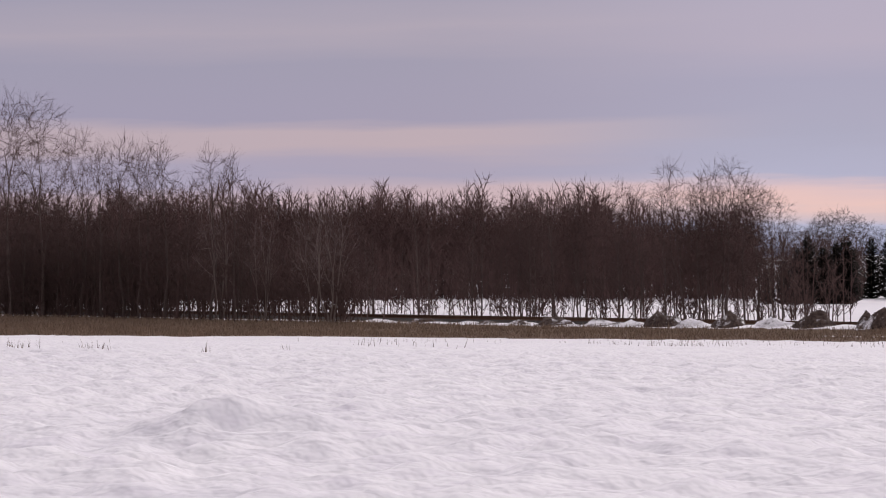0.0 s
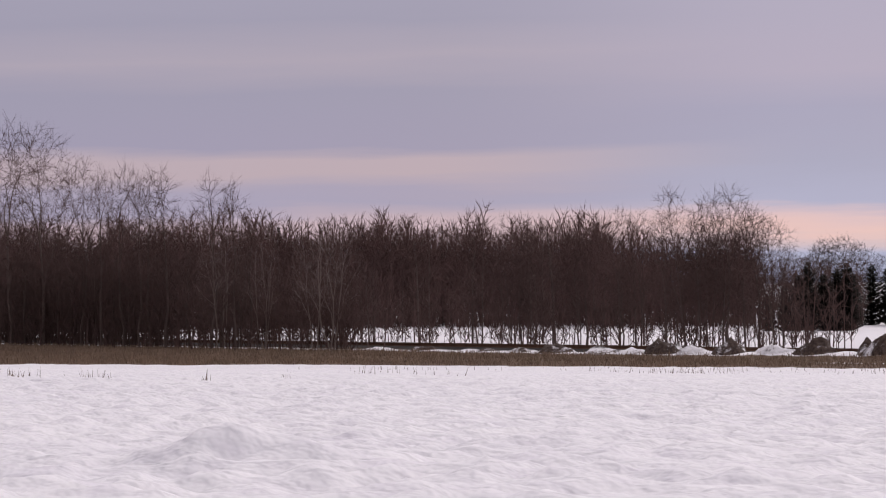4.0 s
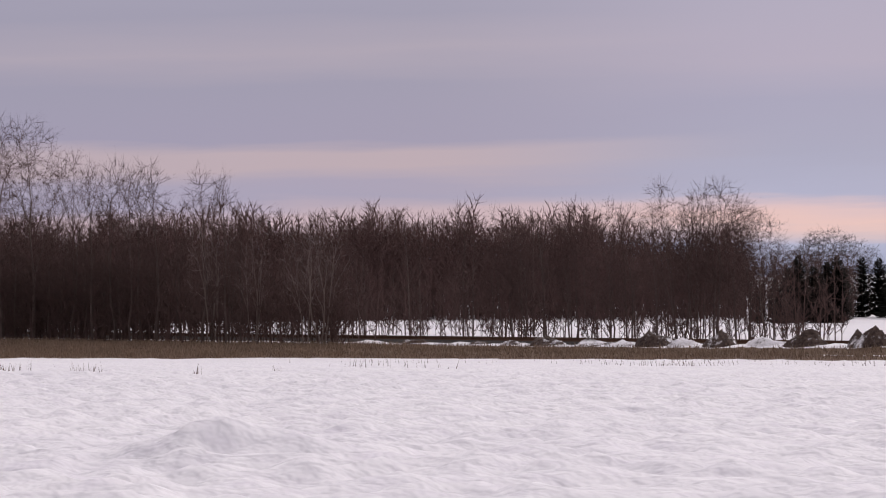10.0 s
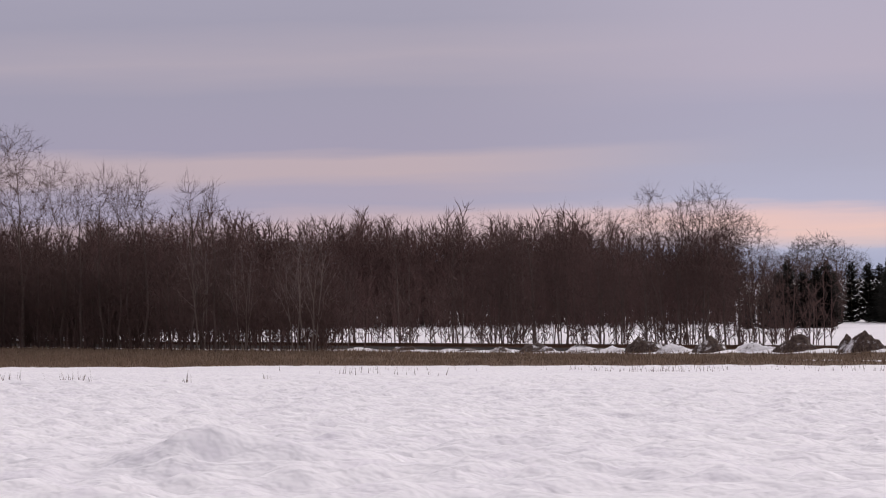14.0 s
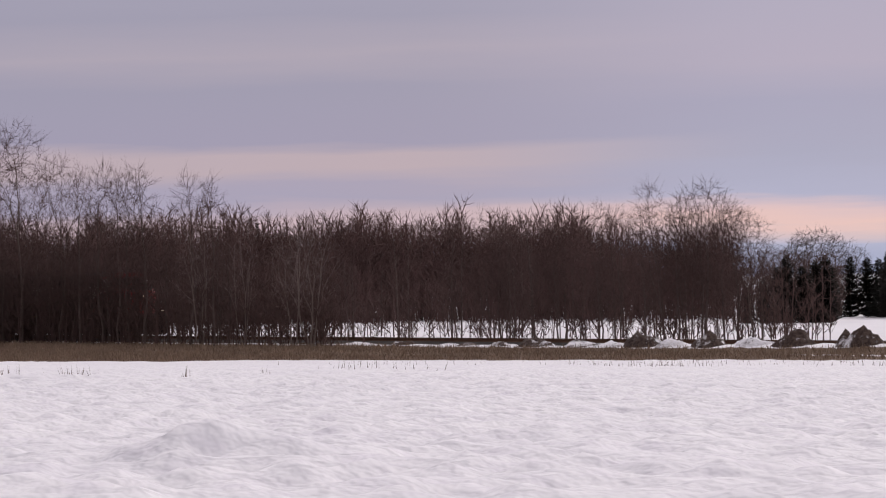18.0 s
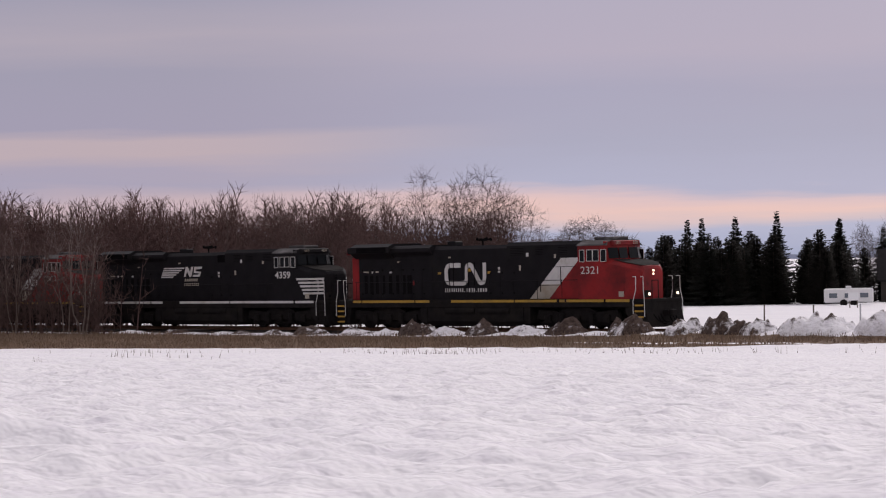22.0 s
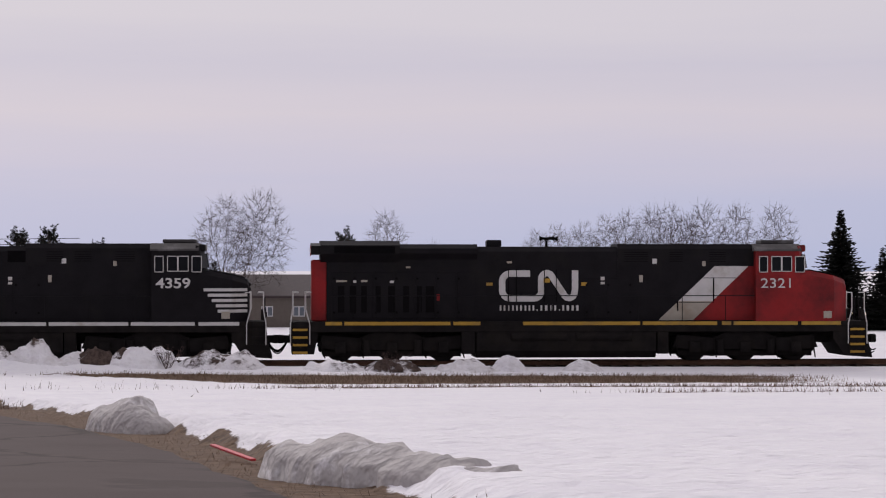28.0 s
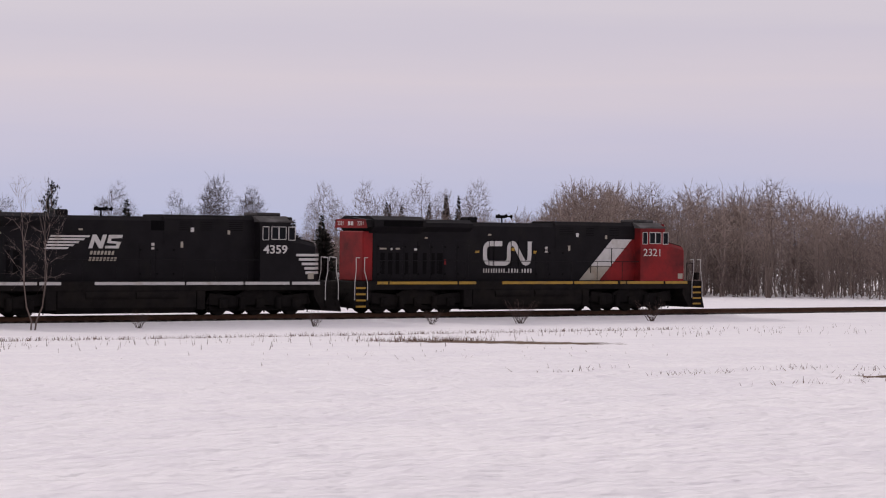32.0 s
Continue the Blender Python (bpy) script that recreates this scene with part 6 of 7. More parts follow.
for a, d, h, w in [(-3.2, 176, 5.4, 1.0), (-2.6, 174, 6.0, 0.9), (-2.0, 178, 5.6, 1.0), (-1.4, 175, 5.0, 1.1), (24.9, 166, 5.2, 1.1), (25.4, 166, 4.8, 1.2), (23.4, 163, 3.0, 1.7), (23.0, 164, 1.8, 1.8), (33.2, 158, 3.2, 1.6), (34.0, 160, 4.2, 1.4), (34.6, 160, 4.6, 1.3), (-32.6, 222, 5.6, 1.7), (-32.1, 222, 4.6, 1.7), (-20.6, 200, 4.6, 1.6), (-19.9, 200, 5.8, 1.5), (-19.2, 203, 6.2, 1.5), (-18.5, 201, 5.0, 1.6),
                   (26.9, 178, 4.4, 1.4), (27.6, 178, 5.2, 1.3), (28.2, 180, 5.8, 1.2), (28.8, 178, 4.8, 1.4), (29.4, 180, 5.4, 1.3), (29.9, 178, 4.6, 1.4)]:
    tree("cedar", d * math.sin(radians(a)), d * math.cos(radians(a)), h, "dense dark cedar near the houses", "cedar_tree", "cedars near the houses", wide=w)
for k in range(20):
    a = radians(-23.7 + 5.3 * (k + 0.4 * TREE_RND.random()) / 20)
    d = 198 + 6 * ((k * 5) % 3)
    tree("spruce" if k % 4 == 1 else "cedar", d * math.sin(a), d * math.cos(a), 4.6 + 1.5 * ((k * 7) % 5) / 5, "dense dark conifer near the crossing", "cedar_tree", "cedars near the crossing", wide=1.7)
thicket("hedge_brush", "dark leafless brush among the conifers", by_bearing(-24.0, -18.4, 205, 225), 130, (4.5, 8.0), "twig", 15, stems=10, wide=1.4)
for a, h in ((-22.6, 8.0), (-21.9, 9.2), (-21.2, 9.6), (-20.6, 8.8), (-20.1, 8.2)):
    tree("broad", 210 * math.sin(radians(a)), 210 * math.cos(radians(a)), h, "bare deciduous tree behind dark conifers", group="bare trees near the crossing", wide=0.9)
for k in range(11):
    a = radians(30.0 + 1.2 * k / 10)
    d = 166 + 3 * (k % 3)
    tree("cedar" if k % 2 else "spruce", d * math.sin(a), d * math.cos(a), 3.9 + 1.1 * ((k * 7) % 5) / 5, "dark conifer at the edge of the wood", "conifer_tree", "conifers at the wood's edge", wide=1.2)
# the wood at the east end
def east_height(a):
    return float(np.interp(a, [33, 38.5, 39.6, 40.4, 41.4, 42.6, 43.4, 43.8, 44.6, 45.4, 46.4, 47.2, 49, 54], [0.62, 0.70, 0.72, 1.0, 1.02, 0.88, 0.98, 0.86, 0.98, 0.94, 0.80, 0.74, 0.70, 0.7]))


wood_mass("east_wood", "grey-brown leafless wood behind the snow field", by_bearing(36.0, 54.0, 184, 222), 620, (8.2, 10.0), "eastwood", 9, "tan", 1.1, east_height)
thicket("wood_edge", "thin grey-brown edge of the leafless wood", by_bearing(33.2, 36.8, 178, 215), 170, (3.5, 7.5), "tantwig", 13, wide=1.3, vary=0.4)
thicket("east_undergrowth", "brown undergrowth at the edge of the wood", by_bearing(34.5, 54.0, 182, 205), 1300, (1.5, 5.5), "tantwig", 10, stems=7, wide=1.6)
for k in range(36):
    a = 33.5 + 19.0 * (k + TREE_RND.random()) / 36
    d = TREE_RND.uniform(180, 195)
    x, y = d * math.sin(radians(a)), d * math.cos(radians(a))
    tree("tan" if k % 3 else "pale", x, y, TREE_RND.uniform(8.0, 9.8) * east_height(a), "bare tree in the grey-brown wood", group="trees of the east wood", wide=1.1)
for k in range(12):
    a = radians(34.2 + 4.2 * (k + TREE_RND.random()) / 12)
    tree("tan", 187 * math.sin(a), 187 * math.cos(a), TREE_RND.uniform(7.4, 9.2), "bare tree in the grey-brown wood", group="trees of the east wood", wide=0.8)
# lone young tree on the near side of the track
tree("pale", 48, 91, 7, "young bare tree with several slim stems beside the track", "young_tree", wide=0.85)
for x, y, h, k in [(28.2, 92.4, 2.3, 0), (26.5, 92.6, 1.4, 0), (34.6, 92.5, 1.9, 1), (39.6, 92.5, 2.0, 1), (31.0, 92.8, 0.9, 1), (53.4, 91.5, 0.9, 1), (74.0, 90.5, 1.3, 1), (69.0, 91, 0.8, 1), (-4.0, 91.6, 1.0, 1), (4.5, 91.4, 0.9, 1), (62.0, 90.5, 0.8, 1), (83.0, 91, 1.2, 1)]:
    if k:
        tree("bush", x, y, h, "leafless brown shrub in the snow by the track", "shrub", "shrubs by the track", cat="shrub", wide=1.6)
    else:
        tree("sapling", x, y, h, "small bare sapling in the snow by the track", "sapling", "saplings by the track", wide=1.3)


# ---- snow heaps, grass and weeds ----
def heap(x, y, length, depth, height, dirt, seed, label, name="snow_heap", group="", turn=0.0, cat="snow heap", lump=0.7, mat="dirtyshadysnow", round_off=0.75, rough=0.8, sink=0.0, base=None):
    """A lumpy heap of old snow; dirt: how much brown soil lies on it."""
    n, m = 40, 16
    verts, bare, peak = [], [], 1e-6
    for j in range(m + 1):
        for i in range(n + 1):
            u, w = 2 * i / n - 1, 2 * j / m - 1
            r = max(0.0, 1 - abs(u) ** 2.2 - abs(w) ** 2.2)
            k = noise.fractal((u * length * rough + seed * 3.7, w * depth * rough, seed), 0.95, 2.1, 4)
            k2 = noise.noise((u * length * 0.35 + seed, w * depth * 0.4, seed + 5.0))
            k3 = noise.noise((u * length * 2.2 + seed, w * depth * 2.2, seed + 9.0))
            hgt = height * (r ** round_off) * (1 + lump * k + 0.4 * k2 + 0.22 * lump * k3) - 0.06
            peak = max(peak, hgt)
            verts.append((u * length / 2 * (1 + 0.08 * k), w * depth / 2 + 0.1 * k, max(hgt, -0.08) if r > 0 else -0.3))
            bare.append(dirt + 0.45 * k2 + 0.35 * k + 0.25 * (r - 0.5))
    faces = [(j * (n + 1) + i, j * (n + 1) + i + 1, (j + 1) * (n + 1) + i + 1, (j + 1) * (n + 1) + i) for j in range(m) for i in range(n)]
    if base is not None:
        verts = [(a, b, c * height / peak if c > 0 else c) for a, b, c in verts]
    ob = mesh_part(name, verts, faces, mat, smooth=True)
    at = ob.data.attributes.new("bare", "FLOAT", "POINT")
    at.data.foreach_set("value", bare)
    ob.matrix_basis = pose(x, y, floor_z(x, y) - sink if base is None else base, 0, 0, turn)
    return tagged(ob, label, cat, group)


def mound(x, top, length, dirt, seed, y=92.4):
    """A heap on the plowed ridge whose crest lies at the height top."""
    base = float(bare_land(x, y)) + 0.05
    brown = dirt > 0.45
    dirt += 0.0 if brown else 0.12
    heap(x, y, length, 2.3 if not brown else 2.0, top - base, dirt, seed,
         "mound of brown soil and roots with patches of snow" if brown else "rounded heap of plowed white snow with some grit",
         "soil_heap" if brown else "snow_heap", "soil mounds along the track" if brown else "plowed snow heaps along the track",
         lump=0.5 if brown else 0.36, rough=0.62, round_off=0.95 if brown else 0.68, base=base, cat="soil heap" if brown else "snow heap")


for k, (x, top, w, dirt) in enumerate([
        (-121.4, -0.05, 3.0, 0.6), (-117.0, -0.05, 3.4, 0.1), (-113, 0.02, 3.0, 0.55), (-109, -0.1, 3.2, 0.1), (-106.8, 0.0, 3.0, 0.5), (-104, 0.05, 3, 0.1), (-101.1, 0.28, 3.4, 0.65), (-97.5, 0.2, 3.0, 0.3), (-94.8, 0.15, 3, 0.0),
        (-92.5, 0.70, 3.0, 0.8), (-90, 0.30, 3.2, 0.0), (-87.7, 0.74, 2.7, 0.75), (-84.6, 0.4, 3.6, 0.05), (-81.9, 0.82, 3.3, 0.7), (-77.5, 1.0, 3.3, 0.65), (-74.2, 0.78, 3.0, 0.5), (-71.6, 1.10, 3.8, 0.6), (-69.6, 0.78, 2.6, 0.5)]):
    mound(x, top, w, dirt, k)
for k, (x, top, w, dirt) in enumerate([
        (-66.7, 1.08, 3.8, 0.1), (-65.2, 1.0, 3.0, 0.15), (-62.4, 1.22, 4.2, 0.05), (-59.7, 0.97, 3.6, 0.0), (-56.9, 1.12, 3.6, 0.05), (-54.8, 1.28, 3.4, 0.15), (-53, 1.1, 3.2, 0.0), (-50.1, 1.30, 3.0, 0.5), (-48.5, 1.14, 2.6, 0.15),
        (-45.6, 1.36, 3.6, 0.12), (-44.4, 1.42, 3.2, 0.15), (-42, 1.36, 2.6, 0.3), (-40.9, 0.9, 2.2, 0.7), (-38.7, 1.14, 3.6, 0.1)]):
    mound(x, top, w, dirt, 40 + k)
for k, (x, top, w, dirt) in enumerate([
        (-22.8, 0.70, 2.6, 0.5), (-21.0, 1.26, 3.6, 0.08), (-18.9, 1.04, 3.2, 0.22), (-16.5, 1.12, 3.4, 0.05), (-14.5, 1.14, 2.8, 0.05), (-11.7, 1.14, 3.6, 0.0), (-10.4, 0.86, 2.0, 0.55), (-8.6, 1.10, 4.2, 0.05), (-6.8, 0.76, 2.2, 0.75), (-5.9, 0.72, 2.2, 0.6),
        (-5.0, 0.76, 3.2, 0.0), (-2.4, 0.64, 3.2, 0.35), (-1.6, 0.62, 3.2, 0.1), (2.2, 0.25, 3.2, 0.1), (4.6, 0.3, 2.6, 0.45), (7.4, 0.25, 3.0, 0.1)]):
    mound(x, top, w, dirt, 70 + k)
for x, h in [(9.0, 0.62), (11.9, 0.52)]:
    heap(x, 92.6, 1.7, 1.3, h, -0.4, x + 3, "small pointed cone of clean snow", group="plowed snow heaps along the track", lump=0.25, round_off=1.3)
heap(1.12, 23.8, 5.2, 0.85, 0.34, -0.1, 91, "long dirty grey lump of icy snow on the verge", "snow_lump", turn=-63, lump=0.30, mat="grimysnow", round_off=0.42, rough=1.5, sink=0.05)
heap(-2.5, 42.0, 3.6, 1.1, 0.62, -0.1, 95, "rounded dirty grey lump of icy snow on the verge", "snow_lump", turn=-70, lump=0.28, mat="grimysnow", round_off=0.55, rough=1.0)


def blades(name, label, spots, height, mats, seed, lean=0.35, width=0.02):
    """Upright dead blades and stalks in one mesh."""
    rnd = np.random.default_rng(seed)
    v, f = [], []
    xs, ys = spots(rnd)
    zs = land(xs, ys)
    for x, y, z in zip(xs, ys, zs):
        h = height * rnd.uniform(0.45, 1.25)
        a = rnd.uniform(0, 6.28)
        tx, ty = rnd.normal(0, lean * h, 2)
        b = len(v)
        wx, wy = width * math.cos(a), width * math.sin(a)
        v.extend([(x - wx, y - wy, z - 0.04), (x + wx, y + wy, z - 0.04), (x + tx, y + ty, z + h)])
        f.append((b, b + 1, b + 2))
    return tagged(mesh_part(name, v, f, mats), label, "grass", kind="stuff")


def strip_spots(x0, x1, y0, y1, count, least):
    def pick(rnd):
        xs, ys = rnd.uniform(x0, x1, count), rnd.uniform(y0, y1, count)
        keep = bare_amount(xs, ys) + rnd.normal(0, 0.12, count) > least
        return xs[keep], ys[keep]
    return pick


blades("dead_grass", "strip of dead brown grass before the track", strip_spots(-190, -45, 60, 93, 90000, 0.55), 0.26, "grass", 21, width=0.03)
blades("dead_grass", "thin strip of dead brown grass in the snow", strip_spots(-20, 32, 84, 92, 26000, 0.5), 0.15, "grass", 22, lean=0.6, width=0.018)
blades("verge_grass", "flattened dead grass on the road's verge", strip_spots(-28, 3, 10, 92, 110000, 0.55), 0.055, "grass", 23, lean=1.4, width=0.006)
blades("weed_stalks", "sparse dead weeds poking through the snow", strip_spots(-8, 90, 60, 84, 60000, 0.36), 0.16, "weed", 24, lean=0.5, width=0.016)


def tuft_spots(rnd):
    xs, ys = [], []
    for cx, cy, n, s in [(-50, 28.6, 26, 0.45), (-50.6, 31, 24, 0.4), (-47.3, 32.1, 7, 0.15), (-51.4, 37.5, 8, 0.2), (-57.3, 45.6, 26, 1.2), (-67, 67.4, 70, 1.8), (-78, 78, 60, 4.0),
                         (-70, 80, 90, 6.0), (-88, 70, 30, 3.0), (-60, 76, 60, 8.0), (30, 64, 70, 6.0), (44, 66, 60, 7.0), (60, 70, 60, 6.0), (-5, 78, 90, 5.0), (38, 56, 20, 4.0), (63, 62, 50, 5.0)]:
        xs.append(rnd.normal(cx, s, n))
        ys.append(rnd.normal(cy, s * 0.4, n))
    return np.concatenate(xs), np.concatenate(ys)


blades("weed_tufts", "scattered tufts of dead stalks in the snow", tuft_spots, 0.26, "weed", 25, lean=0.25, width=0.012)


def sprig_spots(rnd):
    xs, ys = [], []
    for cx, cy, n, s in [(25.4, 26.8, 40, 0.5), (25.3, 29.7, 16, 0.3), (23.2, 22.0, 40, 0.7), (27.9, 27.3, 40, 0.6), (28.4, 25.6, 34, 0.6), (26.5, 30.5, 14, 1.2), (25.9, 23.5, 40, 0.6), (30, 40, 26, 4.0), (36, 46, 40, 5.0)]:
        xs.append(rnd.normal(cx, s, n))
        ys.append(rnd.normal(cy, s * 0.4, n))
    return np.concatenate(xs), np.concatenate(ys)


blades("weed_sprigs", "low sprigs of dead weeds just clear of the snow", sprig_spots, 0.075, "weed", 27, lean=0.9, width=0.010)


# ---- signs and posts by the crossing ----
def post_sign(name, x, y, base, label, category):
    return thing(name, pose(x, y, base), label, category)


def stop_sign():
    e = post_sign("stop_sign", -25.2, 92.2, floor_z(-25.2, 92.2) - 0.1, "red octagonal stop sign with small plates on a steel post", "road sign")
    top = 3.45 - e.location.z
    bm = bmesh.new()
    box(bm, -0.035, 0.035, -0.02, 0.03, -0.2, top)
    part("post", bm, "alu", e, "galvanised steel post")
    c = 3.1 - e.location.z
    oct_pts = [(0.335 * math.cos(radians(22.5 + 45 * k)), c + 0.335 * math.sin(radians(22.5 + 45 * k))) for k in range(8)]
    bm = bmesh.new()
    prism(bm, oct_pts, -0.032, -0.024)
    rim = part("rim", bm, "signwhite", e, "white border of the octagon")
    bm = bmesh.new()
    prism(bm, [(x * 0.93, c + (z - c) * 0.93) for x, z in oct_pts], -0.040, -0.034)
    face = part("face", bm, "signred", e, "red octagonal face")
    letters("lettering", "ARRÊT", 0.19, pose(0, -0.044, c, 90, 0, 0), "signwhite", face)
    bm = bmesh.new()
    box(bm, -0.31, 0.31, -0.034, -0.024, c - 0.83, c - 0.37)
    plate = part("plate", bm, "black", e, "black plate with lines of small print")
    for k in range(5):
        bm = bmesh.new()
        w = (0.20, 0.25, 0.22, 0.27, 0.24)[k]
        box(bm, -w, w, -0.040, -0.035, c - 0.45 - 0.085 * k, c - 0.415 - 0.085 * k)
        part("print_bar", bm, "signwhite", plate)
    bm = bmesh.new()
    box(bm, -0.30, 0.30, -0.034, -0.024, c - 1.16, c - 0.87, 0.02)
    part("plate", bm, "signwhite", e, "blank white plate")
    bm = bmesh.new()
    box(bm, -0.21, 0.21, -0.034, -0.024, c - 1.42, c - 1.19)
    plate = part("plate", bm, "blue", e, "small blue plate")
    bm = bmesh.new()
    box(bm, -0.15, 0.15, -0.040, -0.035, c - 1.33, c - 1.29)
    part("print_bar", bm, "signwhite", plate)


stop_sign()


def sign_back():
    e = post_sign("road_sign", -27.95, 92.8, floor_z(-27.95, 92.8) - 0.1, "leaning road sign seen from its blank grey back", "road sign")
    e.matrix_basis = e.matrix_basis @ pose(0, 0, 0, 0, -6, 0)
    bm = bmesh.new()
    box(bm, -0.04, 0.04, -0.06, 0.0, -0.2, 2.6)
    part("post", bm, "wood", e)
    bm = bmesh.new()
    box(bm, -0.32, 0.32, 0.004, 0.02, 1.45, 2.45, 0.01)
    part("panel", bm, "alu", e, "blank grey back of the panel")


sign_back()


def marker_post():
    e = post_sign("marker_post", -9.1, 28.6, floor_z(-9.1, 28.6), "red snow marker post with a white patch", "marker post")
    e.location.z = 2.08
    bm = bmesh.new()
    box(bm, -0.035, 0.035, -0.012, 0.012, -0.6, 1.32, 0.006)
    post = part("post", bm, "signred", e)
    bm = bmesh.new()
    box(bm, -0.018, 0.018, -0.018, -0.013, 1.06, 1.22)
    part("reflector", bm, "signwhite", post, "white reflective patch")


marker_post()


def diamond_sign():
    e = post_sign("warning_sign", -70.8, 108.0, floor_z(-70.8, 108), "diamond warning sign seen from its grey back", "road sign")
    bm = bmesh.new()
    box(bm, -0.04, 0.04, -0.08, -0.02, -0.2, 2.9)
    part("post", bm, "alu", e)
    bm = bmesh.new()
    prism(bm, [(-0.42, 2.75), (0, 2.33), (0.42, 2.75), (0, 3.17)], 0.0, 0.015)
    part("panel", bm, "alu", e, "pale grey back of the diamond panel")


diamond_sign()


def stake(x, y, h, label, mat="wood", name="fence_post"):
    bm = bmesh.new()
    rod(bm, (0, 0, -0.2), (0.02 * h, 0, h), 0.05, 0.045, n=8)
    ob = part(name, bm, mat)
    ob.matrix_basis = pose(x, y, floor_z(x, y))
    tagged(ob, label, "post", "posts behind the track")


for x, y, h, mat in [(-77.4, 112, 1.3, "alu"), (-73.9, 112, 1.1, "alu"), (-70.3, 112, 1.5, "alu"), (-82, 114, 1.2, "wood"), (-87, 116, 1.2, "wood"), (81, 112, 1.0, "wood"), (88, 112, 0.9, "wood"), (93, 113, 1.0, "wood"), (72, 110, 0.9, "wood"), (98, 110, 1.1, "wood"), (102, 113, 1.0, "wood")]:
    stake(x, y, h, "grey metal post in the snow" if mat == "alu" else "weathered wooden stake in the snow", mat)


def orange_marker():
    e = post_sign("trail_marker", 87.0, 109.5, floor_z(87, 109.5), "small orange marker on a thin stake", "marker post")
    bm = bmesh.new()
    rod(bm, (0, 0, -0.1), (0, 0, 0.8), 0.025, n=6)
    part("stake", bm, "wood", e)
    bm = bmesh.new()
    prism(bm, [(-0.14, 0.75), (0, 0.58), (0.14, 0.75), (0, 0.95)], -0.04, -0.028)
    part("panel", bm, "orange", e, "orange diamond panel")


orange_marker()


def red_plank():
    bm = bmesh.new()
    box(bm, -0.85, 0.85, -0.035, 0.035, 0, 0.03, 0.006)
    ob = part("fallen_marker", bm, "signred")
    ob.matrix_basis = pose(-0.5, 29.8, floor_z(-0.5, 29.8) + 0.10, 0, 2, -72)
    tagged(ob, "fallen red marker post lying on the verge", "marker post")


red_plank()


# ---- houses ----
def wall_window(parent, x, z, w, h, y, frame_mat="wall_white"):
    bm = bmesh.new()
    box(bm, x - w / 2, x + w / 2, y - 0.05, y, z - h / 2, z + h / 2)
    fr = part("window", bm, frame_mat, parent, "pale window frame")
    for s in (-1, 1):
        bm = bmesh.new()
        box(bm, x + s * w / 4 - w / 4 + 0.06, x + s * w / 4 + w / 4 - 0.06, y - 0.065, y - 0.052, z - h / 2 + 0.07, z + h / 2 - 0.07)
        part("pane", bm, "pane", fr)


def gable_roof(parent, x0, x1, y0, y1, eave, ridge, mat, over=0.35, thick=0.18):
    ym = (y0 + y1) / 2
    bm = bmesh.new()
    loft(bm, [[(x, y0 - over, eave - 0.15), (x, ym, ridge), (x, y1 + over, eave - 0.15), (x, y1 + over, eave - 0.15 + thick), (x, ym, ridge + thick), (x, y0 - over, eave - 0.15 + thick)] for x in (x0 - over, x1 + over)])
    return part("roof", bm, mat, parent)


def gable_walls(parent, x0, x1, y0, y1, eave, ridge, mat):
    ym = (y0 + y1) / 2
    bm = bmesh.new()
    loft(bm, [[(x, y0, -0.4), (x, y1, -0.4), (x, y1, eave), (x, ym, ridge), (x, y0, eave)] for x in (x0, x1)])
    return part("wall", bm, mat, parent)


def facing(x, y, base):
    return pose(x, y, base, 0, 0, -math.degrees(math.atan2(x, y)))


def dark_house():
    e = thing("house", facing(-128.6, 197.0, -1.4), "dark brown house with a steep shingle roof and front gable", "house")
    gable_walls(e, -4.2, 4.4, 0, 7, 2.4, 5.2, "wall_dark")
    roof = gable_roof(e, -4.2, 4.4, 0, 7, 2.4, 5.2, "roof_dark")
    bm = bmesh.new()
    prism(bm, [(-2.4, 0), (0.4, 0), (0.4, 2.6), (-1.0, 4.2), (-2.4, 2.6)], -1.0, 3.0)
    g = part("front_gable", bm, "wall_dark", e)
    for s in (-1, 1):
        bm = bmesh.new()
        loft(bm, [[(-1.0 + s * 1.7, y, 2.2), (-1.0, y, 4.2), (-1.0, y, 4.38), (-1.0 + s * 1.85, y, 2.3)] for y in (-1.2, 3.2)])
        part("gable_roof", bm, "roof_dark", e)
    wall_window(g, -1.0, 2.35, 1.05, 0.85, -1.0)
    bm = bmesh.new()
    box(bm, 2.2, 2.75, 3.2, 3.8, 5.0, 5.9)
    part("chimney", bm, "wall_beige", roof, "pale chimney")
    bm = bmesh.new()
    rod(bm, (0.2, 3.5, 5.2), (0.2, 3.5, 5.6), 0.12)
    part("vent_pipe", bm, "roof_dark", roof)


dark_house()


def camper(x, y, base, length, height, label):
    e = thing("camper_trailer", facing(x, y, base), label, "trailer", "campers and trailers")
    bm = bmesh.new()
    box(bm, -length / 2, length / 2, 0, 2.2, 0.35, height, 0.12)
    body = part("body", bm, "wall_white", e)
    for k in range(3):
        bm = bmesh.new()
        cx = -length / 2 + length * (k + 0.6) / 3.2
        box(bm, cx - 0.35, cx + 0.35, -0.03, 0.0, height * 0.5, height * 0.75, 0.01)
        part("window", bm, "pane", body)
    bm = bmesh.new()
    box(bm, -0.25, 0.25, 0.5, 1.2, height, height + 0.22, 0.04)
    part("roof_vent", bm, "wall_white", body)
    for s in (-1, 1):
        bm = bmesh.new()
        rod(bm, (s * 0.45, -0.02, 0.33), (s * 0.45, 0.2, 0.33), 0.33, n=14)
        part("wheel", bm, "under", e)


